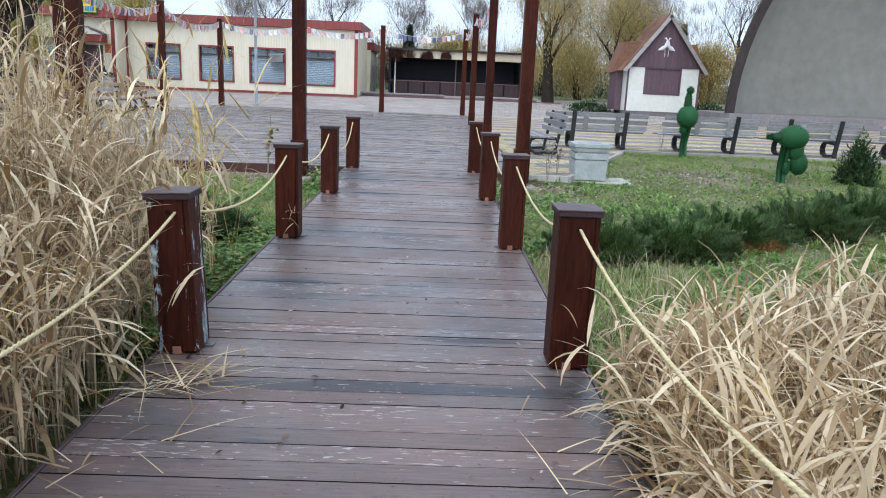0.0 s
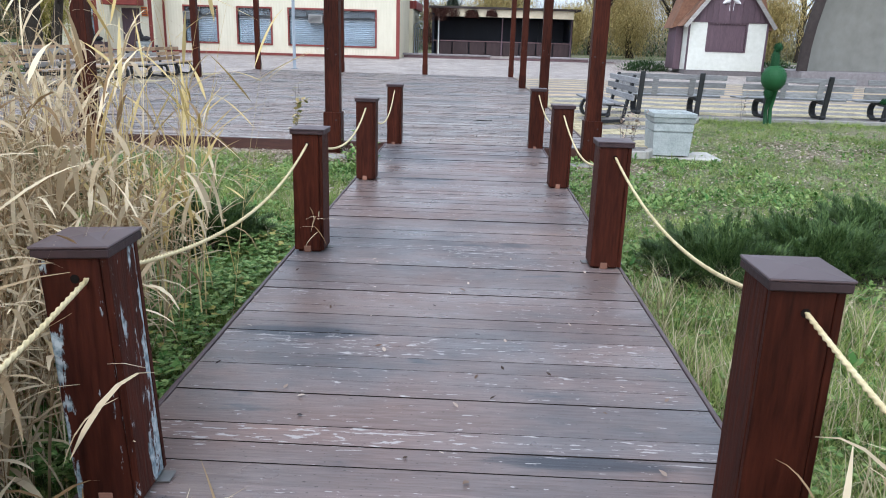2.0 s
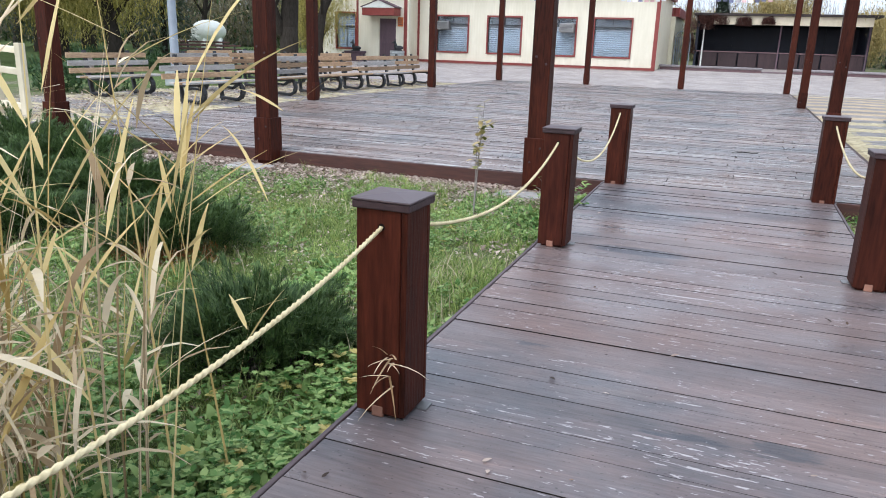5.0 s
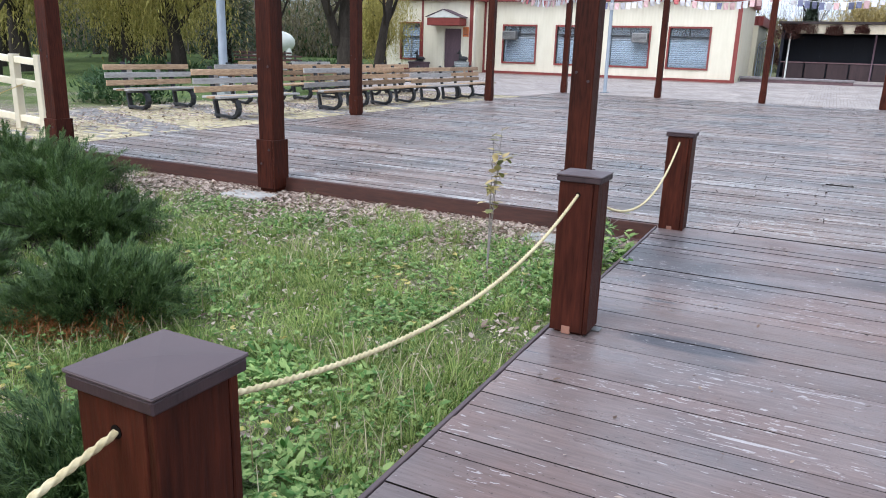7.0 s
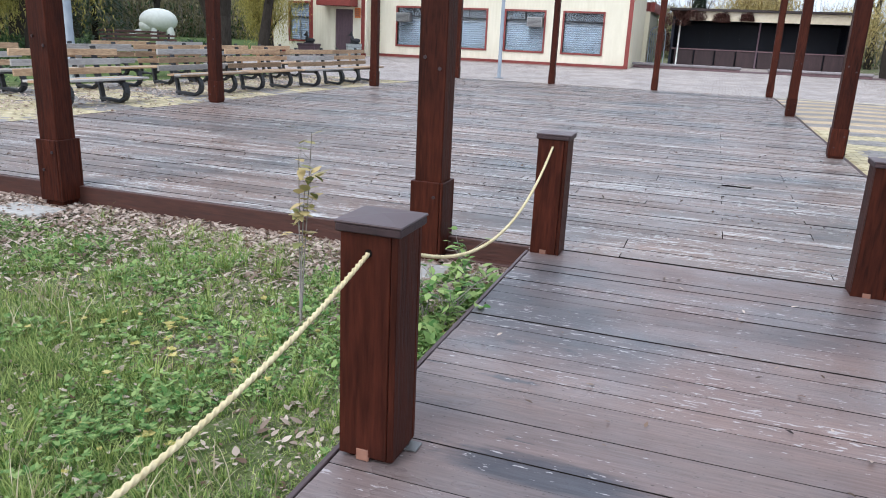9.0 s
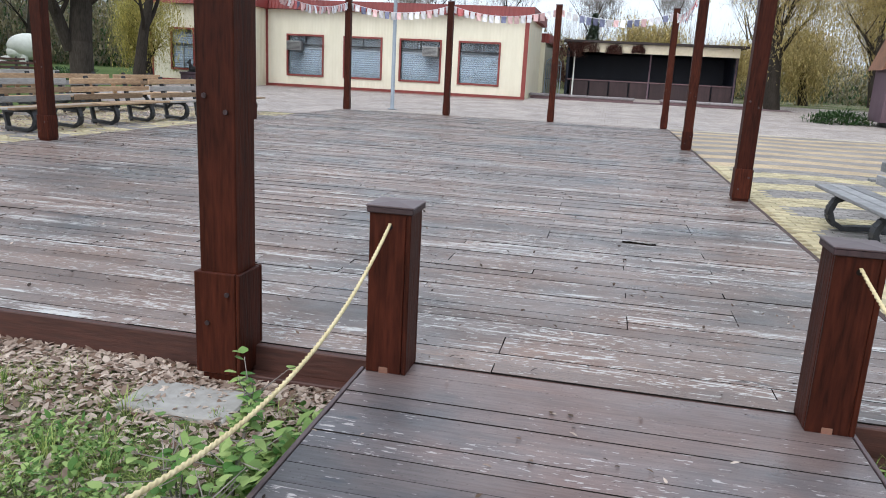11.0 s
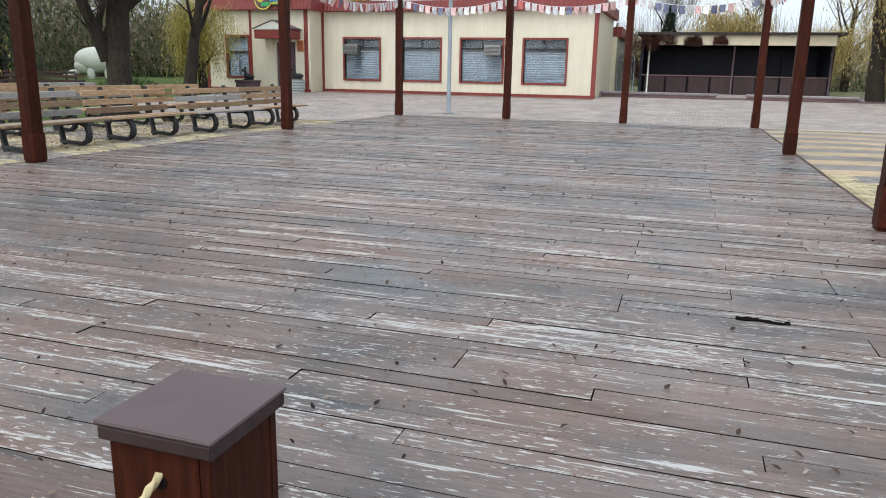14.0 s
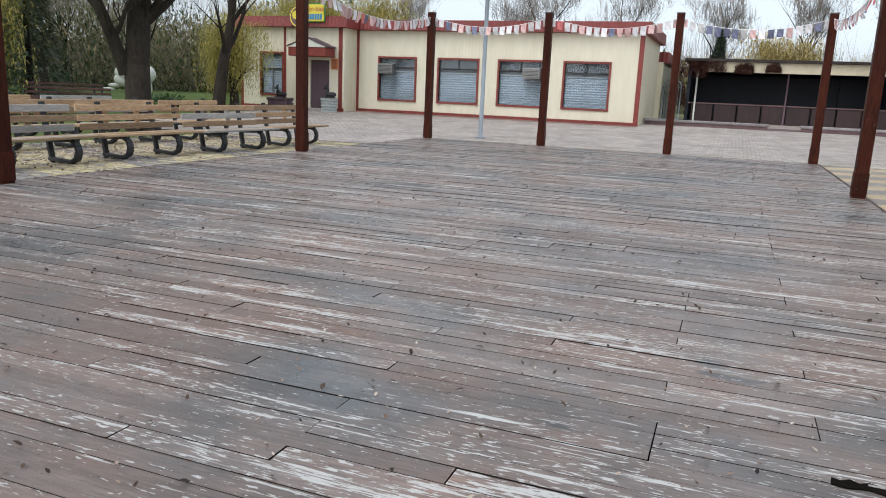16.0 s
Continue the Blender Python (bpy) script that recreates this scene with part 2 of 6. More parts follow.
def flaked_post(name, level, edge=0.0, foot=0.0, far=1):
    """Post stain with old pale paint left in ragged vertical flakes. edge: more of it along one edge; foot: at the bottom only."""
    m = mat(name, (0.022, 0.007, 0.005), (0.085, 0.022, 0.0125), 0.5, 9, (6, 6, 0.7), 0.1, 0.2, gloss=0.1)
    nt, lk, bsdf = nodes_of(m)
    old = bsdf.inputs["Base Color"].links[0].from_socket
    n = mathn(nt, lk, "ADD", noise_tex(nt, lk, position(nt, lk, (13, 13, 3.2)), 2.2, 8, 0.7), mathn(nt, lk, "MULTIPLY", noise_tex(nt, lk, position(nt, lk, (9, 9, 1.6)), 0.9, 3), 0.55))
    tc, sep = nt.new("ShaderNodeTexCoord"), nt.new("ShaderNodeSeparateXYZ")
    lk.new(tc.outputs["Object"], sep.inputs[0])
    if edge:
        near = ramp(nt, lk, mathn(nt, lk, "ADD", mathn(nt, lk, "MULTIPLY", sep.outputs[0], far), 0.5), [(0.41, (edge,) * 3), (0.47 if far > 0 else 0.53, (0, 0, 0))])
        n = mathn(nt, lk, "ADD", n, mathn(nt, lk, "MULTIPLY", near, ramp(nt, lk, sep.outputs[2], [(0.5, (1, 1, 1)), (0.62, (0, 0, 0) if far > 0 else (0.8, 0.8, 0.8))])))
    if foot:
        n = mathn(nt, lk, "ADD", n, ramp(nt, lk, sep.outputs[2], [(0.06, (foot,) * 3), (0.3, (0, 0, 0))]))
    mask = ramp(nt, lk, n, [(level, (0, 0, 0)), (level + (0.12 if foot else 0.03), (1, 1, 1))])
    stops = [(0.35, (0.1, 0.05, 0.04)), (0.62, (0.26, 0.18, 0.16))] if foot else [(0.35, (0.14, 0.2, 0.23)), (0.6, (0.5, 0.55, 0.57))]
    pale = ramp(nt, lk, noise_tex(nt, lk, position(nt, lk), 40, 4), stops)
    lk.new(mixc(nt, lk, mask, old, pale), bsdf.inputs["Base Color"])
    return m


M_POSTF, M_POSTE, M_POSTS = flaked_post("flaked_stain", 0.89, edge=0.28, far=-1), flaked_post("edge_flaked_stain", 0.94, edge=0.27), flaked_post("scuffed_stain", 1.02, foot=0.2)
M_RIM = mat("rim_stain", (0.03, 0.011, 0.008), (0.085, 0.03, 0.02), 0.6, 9, (0.7, 6, 6), 0.18, 0.25)
M_CAP = mat("cap_metal", (0.075, 0.05, 0.052), (0.115, 0.08, 0.082), 0.45, 6, vary=0.06, bump=0.05, gloss=0.4)
M_IRON = mat("grey_steel", (0.2, 0.2, 0.2), (0.33, 0.32, 0.31), 0.5, 20, metal=0.7)
M_FRESH = mat("bare_notch", (0.2, 0.09, 0.06), (0.3, 0.15, 0.1), 0.8, 20)
M_PANEL = mat("dark_panel", (0.022, 0.011, 0.012), (0.055, 0.028, 0.03), 0.6, 8, (5, 5, 0.6), 0.2, 0.2)
# Near-black stand-in for the shade in gaps, holes and the room behind glass.
M_DARK = mat("void_shade", (0.008, 0.007, 0.006), (0.02, 0.017, 0.015), 0.95, 4, gloss=0.0)
M_ROPE = mat("yellow_rope", (0.5, 0.4, 0.2), (0.8, 0.68, 0.42), 0.8, 60, vary=0.06)
M_CONC = mat("concrete", (0.3, 0.28, 0.25), (0.5, 0.48, 0.45), 0.9, 14)
M_GROUND = ground_mat()
M_TURF = mat("mown_turf", (0.045, 0.08, 0.022), (0.14, 0.18, 0.065), 0.95, 9, vary=0.05, bump=0.8, gloss=0.1)
M_OLDRED = mat("dark_red_planks", (0.06, 0.028, 0.022), (0.14, 0.07, 0.055), 0.8, 8, (1, 1, 5), 0.3, 0.2)
M_PAVE_Y = mat("yellow_paver", (0.36, 0.3, 0.17), (0.58, 0.5, 0.32), 0.85, 14, vary=0.22)
M_PAVE_G = mat("grey_paver", (0.19, 0.175, 0.165), (0.31, 0.285, 0.265), 0.85, 14, vary=0.2)
M_JOINT = mat("sandy_joint", (0.15, 0.12, 0.09), (0.28, 0.23, 0.18), 0.95, 12)
M_COBBLE = brick_ground("cobbles", (0.36, 0.315, 0.285), (0.49, 0.44, 0.41), (0.17, 0.145, 0.125), 0.22, 0.17)
M_REED = leaf_mat("dry_reed", (0.31, 0.2, 0.095), (0.88, 0.75, 0.52), 0.3)
M_REEDY = leaf_mat("yellow_reed", (0.52, 0.37, 0.13), (0.75, 0.6, 0.28), 0.2)
M_GRASS = leaf_mat("grass", (0.075, 0.165, 0.027), (0.41, 0.46, 0.145), 0.45)
M_TUFT = leaf_mat("fresh_grass", (0.085, 0.18, 0.03), (0.42, 0.48, 0.15), 0.45)
M_STRAW = leaf_mat("dry_grass", (0.3, 0.25, 0.13), (0.62, 0.54, 0.36), 0.25)
M_WEED = leaf_mat("weed_leaf", (0.07, 0.18, 0.035), (0.36, 0.47, 0.16), 0.35)
M_WEEDY = leaf_mat("yellowing_weed_leaf", (0.42, 0.38, 0.09), (0.66, 0.55, 0.22), 0.25)
M_JUNI = leaf_mat("juniper_needles", (0.03, 0.068, 0.02), (0.15, 0.225, 0.072), 0.5)
M_DEADN = leaf_mat("dead_needles", (0.2, 0.07, 0.02), (0.42, 0.18, 0.06), 0.3)
M_DARKLEAF = leaf_mat("dark_leaves", (0.025, 0.016, 0.013), (0.12, 0.075, 0.05), 0.25)
M_LITTER = leaf_mat("fallen_leaves", (0.17, 0.1, 0.065), (0.68, 0.56, 0.47), 0.25)
M_WILLOW = leaf_mat("willow_yellow", (0.24, 0.22, 0.05), (0.54, 0.46, 0.14), 0.35)
M_WOODS = leaf_mat("woodland_leaves", (0.19, 0.17, 0.09), (0.32, 0.28, 0.16), 0.35)
M_WILLOWB = leaf_mat("willow_tan", (0.3, 0.24, 0.09), (0.6, 0.48, 0.2), 0.3)
M_CONIF = leaf_mat("conifer", (0.05, 0.075, 0.05), (0.11, 0.145, 0.095), 0.3)
M_HEDGE = leaf_mat("hedge", (0.03, 0.07, 0.025), (0.08, 0.14, 0.05), 0.3)
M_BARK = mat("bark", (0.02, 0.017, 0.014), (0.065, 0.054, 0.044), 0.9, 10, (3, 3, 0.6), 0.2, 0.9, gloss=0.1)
M_TWIG = mat("twigs", (0.18, 0.155, 0.14), (0.32, 0.28, 0.25), 0.9, 4)
M_SLAT = mat("bench_slats", (0.24, 0.14, 0.075), (0.56, 0.39, 0.24), 0.75, 8, (1, 1, 6), 0.4, 0.2, shift=3.0)
M_SLATG = mat("grey_slats", (0.24, 0.225, 0.21), (0.48, 0.455, 0.43), 0.75, 8, (1, 1, 6), 0.25, 0.2, shift=3.0)
M_SLATW = mat("bleached_slats", (0.16, 0.16, 0.165), (0.37, 0.367, 0.37), 0.75, 8, (1, 1, 6), 0.3, 0.2, shift=3.0)
M_BLACK = mat("black_rubber", (0.012, 0.013, 0.015), (0.035, 0.036, 0.04), 0.6, 20)
M_CREAM = ribbed("cream_siding", (0.7, 0.65, 0.5), (0.83, 0.78, 0.63), 0, 0.16, 0.003)
M_CREAMY = ribbed("cream_siding_side", (0.66, 0.6, 0.43), (0.8, 0.74, 0.57), 1, 0.16, 0.012)
M_RED = mat("red_trim", (0.17, 0.028, 0.022), (0.27, 0.05, 0.04), 0.5, 5, vary=0.08, bump=0.05)
M_FASCIA = ribbed("red_fascia", (0.17, 0.026, 0.022), (0.25, 0.042, 0.036), 0, 0.2, 0.015)
M_SHUT = ribbed("silver_shutter", (0.52, 0.57, 0.62), (0.7, 0.75, 0.8), 2, 0.11, 0.02, 0.35, 0.3)
M_GLASS = glass_mat("dim_glass", (0.55, 0.63, 0.7))
M_WHITE = mat("white_paint", (0.64, 0.65, 0.58), (0.78, 0.79, 0.73), 0.7, 5, vary=0.05)
M_BROWNP = mat("purple_brown_boards", (0.075, 0.045, 0.058), (0.14, 0.088, 0.108), 0.6, 8, (5, 5, 0.6), 0.15, 0.2)
M_TILE = mat("clay_shingles", (0.13, 0.065, 0.04), (0.28, 0.14, 0.085), 0.8, 8, vary=0.3)
M_SHELL = mat("shell_plaster", (0.21, 0.205, 0.18), (0.29, 0.285, 0.255), 0.85, 2, vary=0.03, bump=0.03)
M_SHELLRIM = mat("shell_rim", (0.03, 0.024, 0.023), (0.065, 0.053, 0.05), 0.8, 6, gloss=0.2)
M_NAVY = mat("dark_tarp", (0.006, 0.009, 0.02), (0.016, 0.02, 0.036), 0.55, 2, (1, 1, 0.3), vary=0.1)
M_PLUM = mat("plum_wall", (0.1, 0.06, 0.065), (0.2, 0.125, 0.13), 0.8, 5)
M_LILAC = mat("grey_coping", (0.17, 0.15, 0.15), (0.29, 0.265, 0.27), 0.8, 8)
M_STONE = mat("terrazzo", (0.26, 0.29, 0.29), (0.52, 0.55, 0.54), 0.85, 60, bump=0.3, vary=0.08)
M_TURFART = leaf_mat("artificial_turf", (0.012, 0.06, 0.02), (0.03, 0.13, 0.045), 0.2)
M_STEELB = mat("pale_pole", (0.17, 0.195, 0.225), (0.27, 0.305, 0.34), 0.5, 8, (1, 1, 0.4))
M_YELLOW = mat("sign_yellow", (0.75, 0.62, 0.06), (0.85, 0.72, 0.1), 0.5, 3)
M_BLUE = mat("sign_blue", (0.04, 0.22, 0.45), (0.06, 0.3, 0.55), 0.5, 3)
M_ORANGE = mat("sign_orange", (0.6, 0.16, 0.03), (0.72, 0.22, 0.05), 0.5, 3)
M_GREEN = mat("sign_green", (0.03, 0.3, 0.1), (0.05, 0.4, 0.14), 0.5, 3)
M_FLAGR = mat("flag_red", (0.5, 0.12, 0.12), (0.65, 0.2, 0.2), 0.8, 5)
M_FLAGW = mat("flag_white", (0.66, 0.64, 0.66), (0.82, 0.8, 0.82), 0.8, 5)
M_FLAGP = mat("flag_pink", (0.62, 0.4, 0.4), (0.76, 0.52, 0.5), 0.8, 5)
M_FLAGB = mat("flag_navy", (0.12, 0.13, 0.22), (0.22, 0.23, 0.33), 0.8, 5)
M_RAILC = mat("cream_rail", (0.62, 0.54, 0.38), (0.76, 0.68, 0.52), 0.6, 6)

# ---- mesh helpers ----
HOME = {}


def box(bm, x0, x1, y0, y1, z0, z1, bevel=0.0, m=None):
    vs = [bm.verts.new(v) for v in ((x0, y0, z0), (x1, y0, z0), (x1, y1, z0), (x0, y1, z0), (x0, y0, z1), (x1, y0, z1), (x1, y1, z1), (x0, y1, z1))]
    fs = [bm.faces.new([vs[i] for i in q]) for q in ((3, 2, 1, 0), (4, 5, 6, 7), (0, 1, 5, 4), (1, 2, 6, 5), (2, 3, 7, 6), (3, 0, 4, 7))]
    if m is not None:
        bmesh.ops.transform(bm, matrix=m, verts=vs)
    if bevel:
        es = list({e for f in fs for e in f.edges})
        bmesh.ops.bevel(bm, geom=es, offset=bevel, segments=1, affect="EDGES")
    return vs


def one_box(*a, bevel=0.0, m=None):
    bm = bmesh.new()
    box(bm, *a, bevel=bevel, m=m)
    return bm


def tube(bm, pts, radii, sides=6, caps=True):
    """A tapered tube along the points."""
    rings, pts = [], [Vector(p) for p in pts]
    for k, p in enumerate(pts):
        d = (pts[min(k + 1, len(pts) - 1)] - pts[max(k - 1, 0)]).normalized()
        a = d.cross(Vector((0.3, 0.9, 0.1)) if abs(d.y) < 0.9 else Vector((1, 0, 0))).normalized()
        b = d.cross(a)
        r = radii[k] if hasattr(radii, "__len__") else radii
        rings.append([bm.verts.new(p + r * (math.cos(t) * a + math.sin(t) * b)) for t in np.linspace(0, 2 * math.pi, sides, endpoint=False)])
    for u, v in zip(rings, rings[1:]):
        for k in range(sides):
            f = bm.faces.new((u[k], u[(k + 1) % sides], v[(k + 1) % sides], v[k]))
            f.smooth = sides > 4
    if caps:
        bm.faces.new(rings[0])
        bm.faces.new(rings[-1][::-1])


def poly_prism(bm, pts, axis, lo, hi):
    """A flat outline drawn out along an axis."""
    def put(p, v):
        q = list(p)
        q.insert(axis, v)
        return bm.verts.new(q)
    a, b = [put(p, lo) for p in pts], [put(p, hi) for p in pts]
    n = len(pts)
    bm.faces.new(a)
    bm.faces.new(b[::-1])
    for k in range(n):
        bm.faces.new((a[k], b[k], b[(k + 1) % n], a[(k + 1) % n]))
    bmesh.ops.recalc_face_normals(bm, faces=bm.faces)


def thing(name, label, category, at=(0, 0, 0), group="", kind="", turn=0.0):
    ob = tagged(new(name), label, category, group, kind)
    ob.matrix_basis = pose(*at, 0, 0, turn)
    HOME[ob.name] = Vector(at)
    return ob


def part(name, bm, material, parent=None, label="", world=False):
    """Links a bmesh as one mesh object under a thing or a part. world: it was drawn at its place in the world."""
    me = bpy.data.meshes.new(name)
    if world and parent is not None:
        root = parent
        while root.parent is not None:
            root = root.parent
        bmesh.ops.translate(bm, vec=-HOME.get(root.name, Vector()), verts=bm.verts)
    bm.to_mesh(me)
    bm.free()
    for one in material if isinstance(material, (list, tuple)) else [material]:
        me.materials.append(one)
    ob = new(name, me)
    ob.parent = parent
    return tagged(ob, label)


def sheet(name, verts, faces, material, label="", category="", kind="", parent=None, smooth=False):
    """One mesh straight from arrays."""
    me = bpy.data.meshes.new(name)
    v, f = np.asarray(verts, np.float32), np.asarray(faces, np.int32)
    me.vertices.add(len(v))
    me.vertices.foreach_set("co", v.ravel())
    me.loops.add(f.size)
    me.loops.foreach_set("vertex_index", f.ravel())
    me.polygons.add(len(f))
    me.polygons.foreach_set("loop_start", np.arange(0, f.size, f.shape[1], dtype=np.int32))
    me.polygons.foreach_set("use_smooth", np.full(len(f), smooth))
    me.update(calc_edges=True)
    me.validate()
    for one in material if isinstance(material, (list, tuple)) else [material]:
        me.materials.append(one)
    ob = new(name, me)
    ob.parent = parent
    return tagged(ob, label, category, "", kind)


RNG = np.random.default_rng(7)


def blades(centre, length, width, lean, turn, steps=3, droop=0.6, lance=False):
    """Strap leaves from roots: arrays of root, length, width, lean from upright and heading. Returns verts and quads."""
    n = len(length)
    s = np.linspace(0, 1, steps + 1)
    head = np.stack([np.cos(turn), np.sin(turn), np.zeros(n)], 1)
    side = np.stack([-np.sin(turn), np.cos(turn), np.zeros(n)], 1)
    ang = lean[:, None] + droop * np.asarray(s)[None] ** 1.5 * np.ones((n, 1))
    ds = length[:, None] / steps
    r = np.concatenate([np.zeros((n, 1)), np.cumsum(np.sin(ang[:, :-1]) * ds, 1)], 1)
    z = np.concatenate([np.zeros((n, 1)), np.cumsum(np.cos(ang[:, :-1]) * ds, 1)], 1)
    mid = centre[:, None] + r[..., None] * head[:, None] + z[..., None] * np.array([0, 0, 1.0])
    form = 0.1 + 0.95 * np.sin(math.pi * np.clip(s, 0, 0.97) ** 0.75) if lance else 1 - s ** 1.6 * 0.93
    w = width[:, None] * form[None] * 0.5
    v = np.stack([mid - side[:, None] * w[..., None], mid + side[:, None] * w[..., None]], 2).reshape(-1, 3)
    base = (np.arange(n) * 2 * (steps + 1))[:, None] + (np.arange(steps) * 2)[None]
    f = np.stack([base, base + 1, base + 3, base + 2], -1).reshape(-1, 4)
    return v, f


def joined(pieces):
    vs, fs, k = [], [], 0
    for v, f in pieces:
        vs.append(v)
        fs.append(f + k)
        k += len(v)
    return np.concatenate(vs), np.concatenate(fs)


def rise(y):
    """Height of the paving: level round the deck, then a gentle slope up to the houses."""
    return -0.03 + 0.33 * min(max((y - 34.5) / 11.5, 0.0), 1.6)

# ---- ground and paving ----
WALK_X0, WALK_X1, DECK_X0, DECK_X1, DECK_Y0, DECK_Y1 = -0.66, 1.45, -8.56, 2.16, 12.98, 34.15


def ground_z(x, y):
    if y < 12.95:
        return -0.17
    if x > DECK_X1 and y < 18.7:
        return -0.16 + 0.1 * (y - 12.95) / 5.75
    return rise(y) - 0.06


gx = np.concatenate([[-400, -150, -70, -40], np.arange(-26, 26.1, 2.0), [40, 70, 150, 400]])
gy = np.concatenate([[-300, -100, -30], np.arange(-8, 12, 2.0), [12.94, 12.96, 14, 16, 17.3, 18.7, 18.72], np.arange(20, 56, 2.0), [70, 110, 200, 400]])
gv = [(x, y, ground_z(x, y)) for y in gy for x in gx]
W = len(gx)
gf = [(r * W + c, r * W + c + 1, (r + 1) * W + c + 1, (r + 1) * W + c) for r in range(len(gy) - 1) for c in range(W - 1)]
sheet("ground", gv, gf, M_GROUND, "uneven park lawn with leaf litter and worn earth", "ground", "structure")

pv = [(x, y, rise(y)) for y in (34.2, 34.5, 40, 46, 53) for x in (-16.5, 40)]
sheet("pavement_1", pv, [(k, k + 1, k + 3, k + 2) for k in range(0, 8, 2)], M_COBBLE, "grey-pink block paving in front of the cafe", "pavement", "structure")
pv = [(x, y, rise(y)) for y in (34.2, 34.5, 40, 46) for x in (-20.5, -16.5)] + [(-16.5, 30.6, -0.03), (-8.62, 30.6, -0.03), (-8.62, 34.2, -0.03), (-16.5, 34.2, -0.03)]
sheet("pavement_5", pv, [(k, k + 1, k + 3, k + 2) for k in range(0, 6, 2)] + [(8, 9, 10, 11)], M_COBBLE, "grey-pink block paving before the cafe entrance", "pavement", "structure")


sheet("pavement_6", [(-8.5, 34.25, -0.024), (40, 34.25, -0.024), (40, 34.62, -0.02), (-8.5, 34.62, -0.02)], [(0, 1, 2, 3)], brick_ground("pale_edging", (0.5, 0.45, 0.33), (0.58, 0.53, 0.41), (0.3, 0.26, 0.2), 0.2, 0.1), "pale yellow edging course of paving blocks", "pavement", "structure")
sheet("pavement_7", [(-17.2, 45.1, rise(45.1) + 0.006), (-3.7, 45.1, rise(45.1) + 0.006), (-3.7, 45.94, rise(45.94) + 0.006), (-17.2, 45.94, rise(45.94) + 0.006)], [(0, 1, 2, 3)], brick_ground("red_edging", (0.26, 0.15, 0.13), (0.33, 0.2, 0.17), (0.15, 0.1, 0.09), 0.2, 0.1), "reddish block course along the cafe wall", "pavement", "structure")


def striped():
    """Yellow and grey blocks laid in wavy bands, too far off to tell apart."""
    m = brick_ground("banded_blocks", (0.25, 0.23, 0.215), (0.33, 0.3, 0.28), (0.2, 0.17, 0.14), 0.2, 0.1)
    nt, lk, bsdf = nodes_of(m)
    geo, sep = nt.new("ShaderNodeNewGeometry"), nt.new("ShaderNodeSeparateXYZ")
    lk.new(geo.outputs["Position"], sep.inputs[0])
    wave = mathn(nt, lk, "MULTIPLY", mathn(nt, lk, "SINE", mathn(nt, lk, "MULTIPLY", sep.outputs[0], 1.3), 0.0), 0.22)
    band = mathn(nt, lk, "SINE", mathn(nt, lk, "MULTIPLY", mathn(nt, lk, "ADD", sep.outputs[1], wave), 4.2), 0.0)
    old = bsdf.inputs["Base Color"].links[0].from_socket
    lk.new(mixc(nt, lk, ramp(nt, lk, band, [(0.0, (0, 0, 0)), (0.12, (1, 1, 1))]), old, mixc(nt, lk, 1.0, old, (1.75, 1.52, 1.05), "MULTIPLY")), bsdf.inputs["Base Color"])
    return m


def right_paved(x, y):
    return x > DECK_X1 + 0.12 and (y > 18.75 or x < 2.85 + (y - 13.1) * 0.42) and y > 13.1


M_BAND = striped()
sheet("pavement_2", [(DECK_X1 + 0.1, 24, -0.032), (60, 24, -0.032), (60, 34.2, -0.03), (DECK_X1 + 0.1, 34.2, -0.03), (13, 18.75, -0.032), (60, 18.75, -0.032), (13, 24, -0.032)],
      [(0, 1, 2, 3), (4, 5, 1, 6)], M_BAND, "block paving in wavy yellow and grey bands", "pavement", "structure")
bed = thing("pavement_3", "yellow and grey paving blocks laid in wavy bands", "pavement", (6, 18, -0.1), kind="structure")
bm = bmesh.new()
poly_prism(bm, [(2.22, 13.1), (2.85, 13.1), (5.22, 18.75), (13, 18.75), (13, 24), (2.22, 24)], 2, -0.12, -0.048)
part("bedding", bm, M_JOINT, bed, world=True)
bed_left = thing("pavement_4", "yellow paving blocks under the benches, strewn with leaves", "pavement", (-11, 22, -0.1), kind="structure")
bm = bmesh.new()
box(bm, -13.4, -8.62, 13.5, 30.6, -0.12, -0.048)
part("bedding", bm, M_JOINT, bed_left, world=True)

kerb = thing("kerb", "concrete edging strip between lawn and paving", "kerb", (3, 15, -0.15), kind="structure")
for (x0, y0), (x1, y1) in (((2.2, 13.05), (2.9, 13.05)), ((2.9, 13.05), (5.29, 18.72)), ((5.29, 18.72), (9.2, 18.72)), ((9.2, 18.72), (13, 18.72))):
    L = math.hypot(x1 - x0, y1 - y0)
    part("kerb_stone", one_box(0, L - 0.01, -0.04, 0.04, -0.2, 0.012, bevel=0.008, m=pose(x0, y0, -0.03, 0, 0, math.degrees(math.atan2(y1 - y0, x1 - x0)))), M_CONC, kerb, world=True)

# ---- deck and walkway carcass ----
deck = thing("floor_deck", "large weathered brown timber dance floor with worn paint", "floor", (-3.2, 23, -0.15), kind="structure")
# This near-black box paints the shade seen down through the board gaps.
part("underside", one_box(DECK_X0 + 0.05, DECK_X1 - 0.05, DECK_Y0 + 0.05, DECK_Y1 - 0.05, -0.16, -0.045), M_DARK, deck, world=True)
for x0, x1 in ((DECK_X0, -4.95), (-4.945, -1.5), (-1.495, DECK_X1)):
    part("rim_board", one_box(x0, x1, DECK_Y0 - 0.045, DECK_Y0 - 0.002, -0.17, -0.004, bevel=0.005), M_RIM, deck, world=True)
